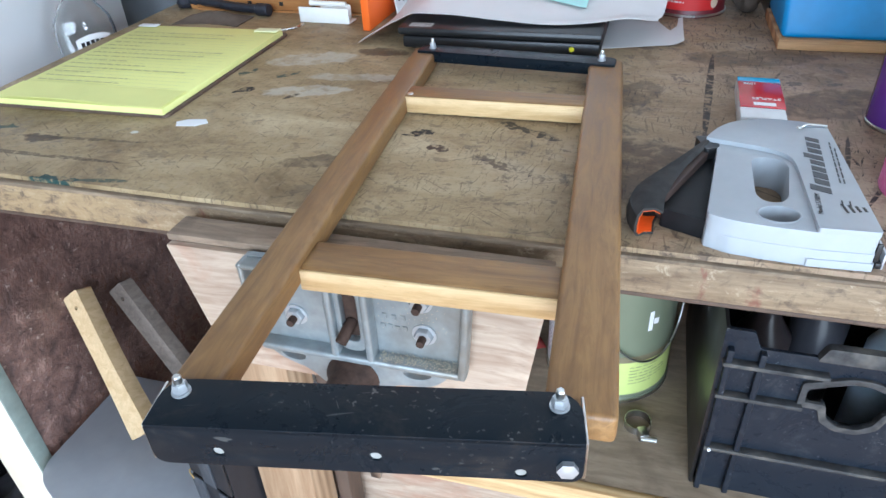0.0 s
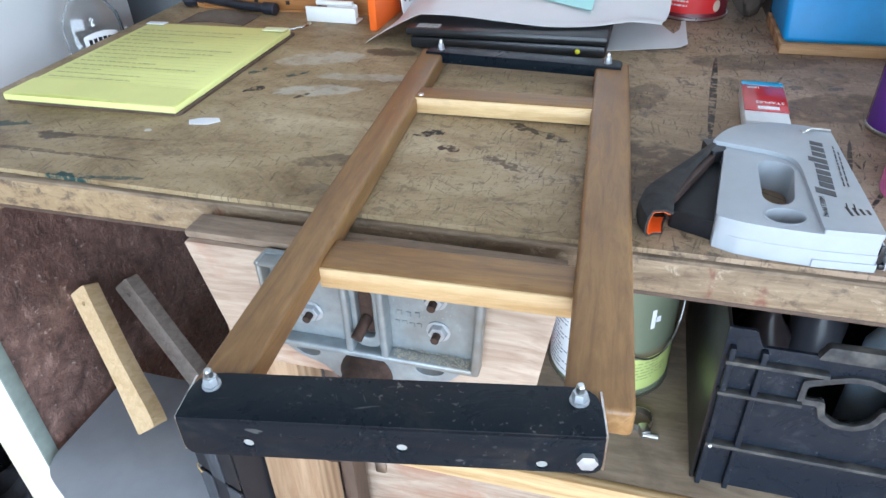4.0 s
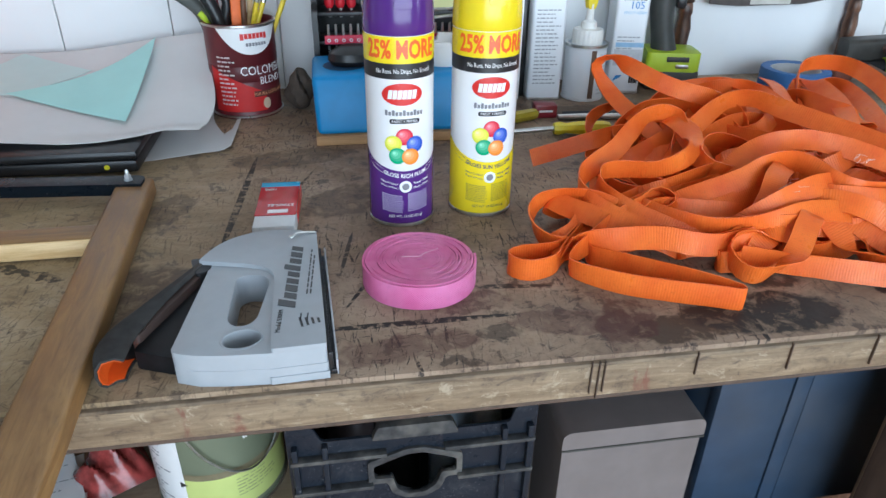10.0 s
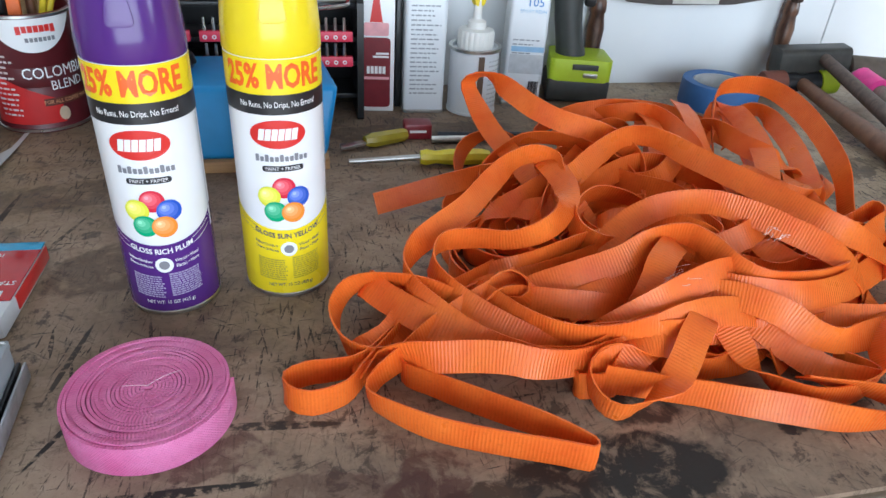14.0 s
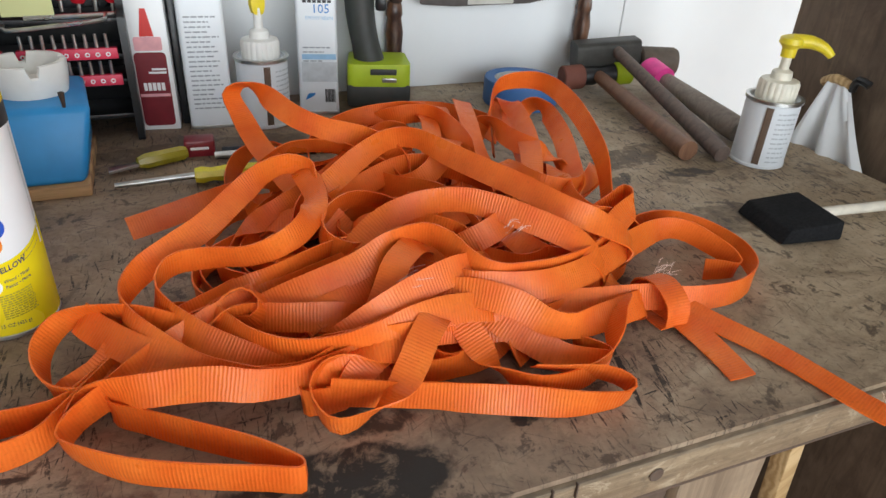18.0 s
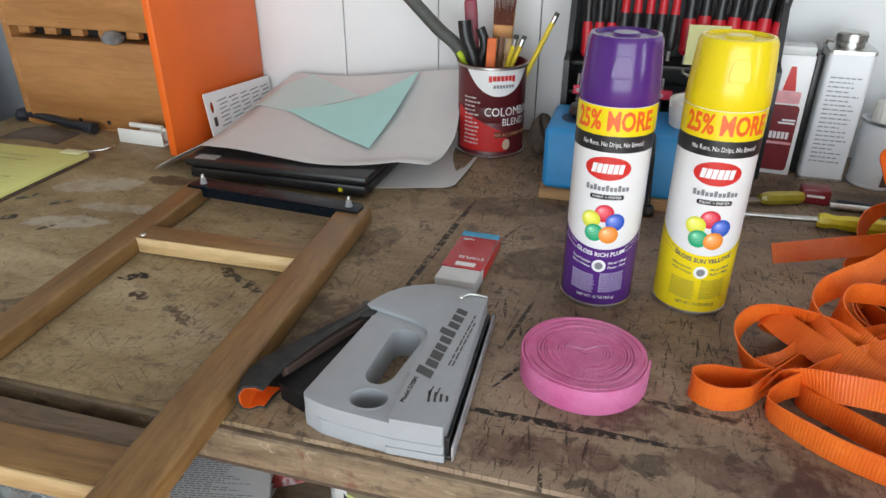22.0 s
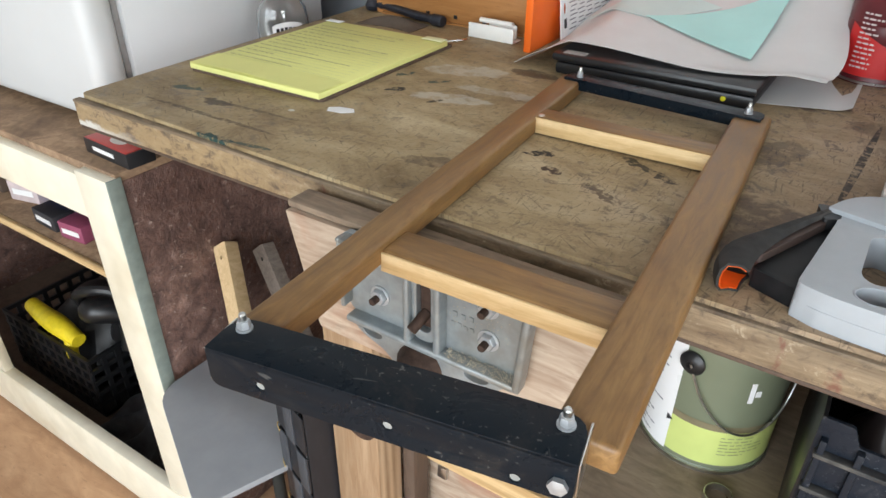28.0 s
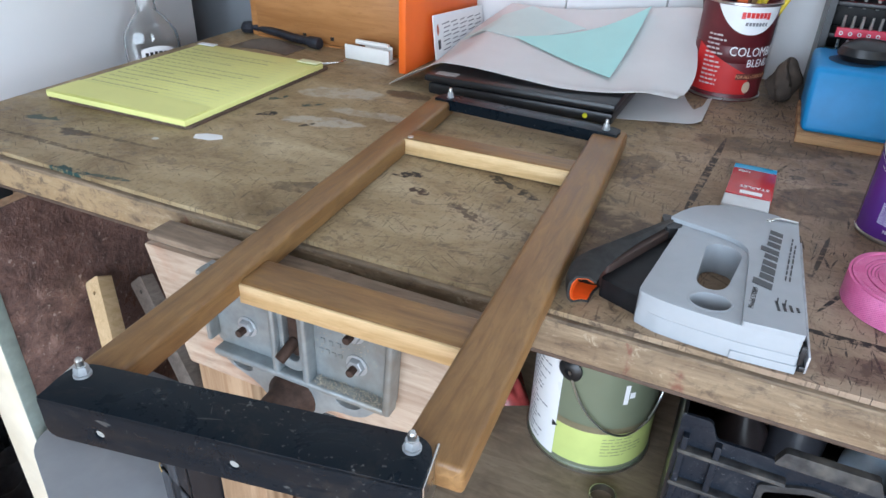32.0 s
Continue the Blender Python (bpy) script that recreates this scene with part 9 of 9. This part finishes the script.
strand([(0.954, 0.208, 0.9350, -59), (0.964, 0.192, 0.9340, -43), (0.980, 0.171, 0.9340, -37), (0.998, 0.154, 0.9320, -41), (1.019, 0.139, 0.9280, -49), (1.043, 0.130, 0.9210, -67)])
strand([(0.948, 0.158, 0.9140, 87), (0.964, 0.162, 0.9200, 124), (0.979, 0.179, 0.9260, 143), (0.992, 0.203, 0.9300, 136)])
strand([(0.942, 0.142, 0.9138, -83), (0.953, 0.144, 0.9170, -97), (0.970, 0.136, 0.9250, -94), (0.990, 0.123, 0.9320, -66), (1.013, 0.117, 0.9350, -49), (1.035, 0.112, 0.9350, -49), (1.055, 0.108, 0.9310, -70), (1.084, 0.111, 0.9260, -78), (1.115, 0.115, 0.9280, -76), (1.146, 0.127, 0.9250, -76)])
strand([(1.172, 0.459, 0.9500, -82), (1.211, 0.466, 0.9620, -75), (1.257, 0.470, 0.9660, -79), (1.301, 0.478, 0.9620, -91)])
strand([(1.353, 0.420, 0.9650, -68), (1.352, 0.363, 0.9670, -63), (1.366, 0.327, 0.9660, -65), (1.388, 0.322, 0.9550, -88), (1.390, 0.306, 0.9400, -68)])
strand([(1.212, 0.329, 0.9450, 89), (1.233, 0.312, 0.9550, 114), (1.258, 0.325, 0.9650, 137), (1.296, 0.382, 0.9620, 134)])
strand([(1.226, 0.209, 0.9400, -74), (1.246, 0.200, 0.9550, -59), (1.268, 0.205, 0.9620, -54), (1.308, 0.240, 0.9580, -66)])
strand([(1.247, 0.198, 0.9350, -84), (1.279, 0.179, 0.9350, -71), (1.320, 0.186, 0.9400, -50), (1.355, 0.208, 0.9450, -45)])
strand([(1.277, 0.209, 0.9450, -65), (1.294, 0.184, 0.9400, -65), (1.320, 0.181, 0.9350, -71), (1.370, 0.201, 0.9350, -73)])
strand([(1.359, 0.192, 0.9300, -48), (1.376, 0.198, 0.9500, -24), (1.407, 0.218, 0.9550, 31), (1.408, 0.236, 0.9550, 114), (1.388, 0.228, 0.9500, 67)])
strand([(1.239, 0.474, 0.9550, 84), (1.260, 0.459, 0.9650, 93), (1.296, 0.448, 0.9680, 97), (1.305, 0.404, 0.9650, 123), (1.309, 0.362, 0.9550, 129)])
strand([(1.325, 0.503, 0.9550, -38), (1.308, 0.424, 0.9560, -27), (1.301, 0.368, 0.9450, -32)])
strand([(1.395, 0.464, 0.9700, -69), (1.385, 0.415, 0.9740, -47), (1.364, 0.347, 0.9720, -28), (1.346, 0.300, 0.9600, -17), (1.327, 0.273, 0.9450, 25)])
strand([(1.431, 0.460, 0.9650, 90), (1.431, 0.431, 0.9680, 123), (1.413, 0.362, 0.9650, 143), (1.391, 0.300, 0.9550, 148), (1.377, 0.263, 0.9420, 141)])
strand([(1.156, 0.395, 0.9400, -86), (1.191, 0.354, 0.9480, -94), (1.213, 0.318, 0.9500, -82), (1.252, 0.300, 0.9450, -79), (1.274, 0.255, 0.9320, -60)])
strand([(1.095, 0.301, 0.9350, -83), (1.133, 0.292, 0.9450, -77), (1.180, 0.316, 0.9550, -63), (1.232, 0.340, 0.9600, -63), (1.275, 0.330, 0.9550, -76), (1.301, 0.305, 0.9450, -71)])
strand([(1.104, 0.168, 0.9300, -59), (1.140, 0.175, 0.9380, -57), (1.181, 0.192, 0.9450, -65), (1.225, 0.220, 0.9420, -66)])
strand([(1.066, 0.298, 0.9300, -75), (1.107, 0.310, 0.9450, -62), (1.162, 0.346, 0.9550, -46), (1.213, 0.407, 0.9600, -57), (1.258, 0.451, 0.9550, -76)])
strand([(1.313, 0.334, 0.9550, -76), (1.320, 0.299, 0.9620, -62), (1.338, 0.263, 0.9600, -77), (1.380, 0.270, 0.9500, -74), (1.441, 0.326, 0.9380, -64)])
strand([(1.016, 0.176, 0.9250, -63), (1.051, 0.181, 0.9320, -75), (1.088, 0.170, 0.9320, -64), (1.127, 0.161, 0.9300, -74)])
strand([(1.214, 0.125, 0.9250, -71), (1.248, 0.118, 0.9270, -78), (1.298, 0.128, 0.9250, -61), (1.343, 0.149, 0.9250, -64)])
strand([(1.162, 0.253, 0.9500, -82), (1.188, 0.242, 0.9550, -92), (1.218, 0.228, 0.9550, -81), (1.243, 0.214, 0.9480, -65), (1.253, 0.191, 0.9380, -55)])
strand([(1.374, 0.304, 0.9550, -29), (1.355, 0.250, 0.9550, -40), (1.360, 0.218, 0.9500, -67), (1.389, 0.215, 0.9450, -89), (1.404, 0.202, 0.9350, -86)])

# the turns that fill the heap, from the bench up to its crown
rnd = random.Random(11)
for k in range(46):
    a = rnd.uniform(0, 2 * math.pi)
    big = k < 28
    rad = rnd.uniform(0.35, 0.98) if big else rnd.uniform(0.0, 0.8)
    lift = rnd.uniform(0.02, 0.4) if big else rnd.uniform(0.2, 0.6)
    ln, tw = rnd.uniform(10, 85), rnd.uniform(-28, 28)
    cx, cy = 1.225 + 0.175 * rad * math.cos(a), 0.280 + 0.16 * rad * math.sin(a)
    own = rnd.uniform(0.025, 0.06)
    head_, turn_ = rnd.uniform(0, 2 * math.pi), rnd.choice((-1, 1)) * rnd.uniform(0.35, 0.9)
    rows = []
    for i in range(7):
        if big:
            aa = a + turn_ * (i - 3) * 0.42
            rr = min(1.0, rad * (1 + 0.16 * math.sin(i * 1.9 + k)))
            x, y = 1.225 + 0.19 * rr * math.cos(aa), 0.280 + 0.175 * rr * math.sin(aa)
        else:
            aa = head_ + turn_ * i
            x, y = cx + own * 1.25 * math.cos(aa), cy + own * math.sin(aa)
        q = min(1.0, math.hypot((x - 1.225) / 0.2, (y - 0.285) / 0.185))
        crown = 0.066 * max(0.0, 1 - q * q * 0.9)
        lnn = ln + tw * math.sin(i * 0.9 + k)
        half_w = 0.0127 * abs(math.sin(radians(lnn)))
        dip = 1.0 - (0.35 * abs(i - 3) / 3 if not big else 0.0)
        rows.append((x, y, 0.9015 + half_w + lift * crown * dip, lnn))
    loop_of(rows)

# frayed pale ends and threads
FRAY = plain("pale_frayed_nylon", (0.85, 0.66, 0.56), 0.8)
for (fx, fy, fz, dx, dy, n) in ((1.383, 0.140, 0.930, 0.014, 0.003, 18), (1.165, 0.150, 0.958, 0.018, 0.003, 14), (1.262, 0.180, 0.970, 0.009, 0.004, 8), (1.456, -0.026, 0.905, 0.016, 0.012, 7)):
    bm = bmesh.new()
    for k in range(n):
        v = Vector((dx * rnd.uniform(0.5, 1.3), dy + rnd.gauss(0, 0.003), rnd.gauss(0.001, 0.002)))
        o = Vector((fx + rnd.gauss(0, 0.004), fy + rnd.gauss(0, 0.005), fz + rnd.gauss(0, 0.002)))
        o.z, e = max(0.9005, o.z), o + v
        e.z = max(0.9006, e.z)
        add_tube(bm, [tuple(o), tuple((o + e) / 2 + Vector((0, rnd.gauss(0, 0.002), 0.002))), tuple(e)], 0.00016, 4, 0.006)
    tagged(part("frayed_end", bm, FRAY, heap, "pale frayed threads"), kind="stuff")
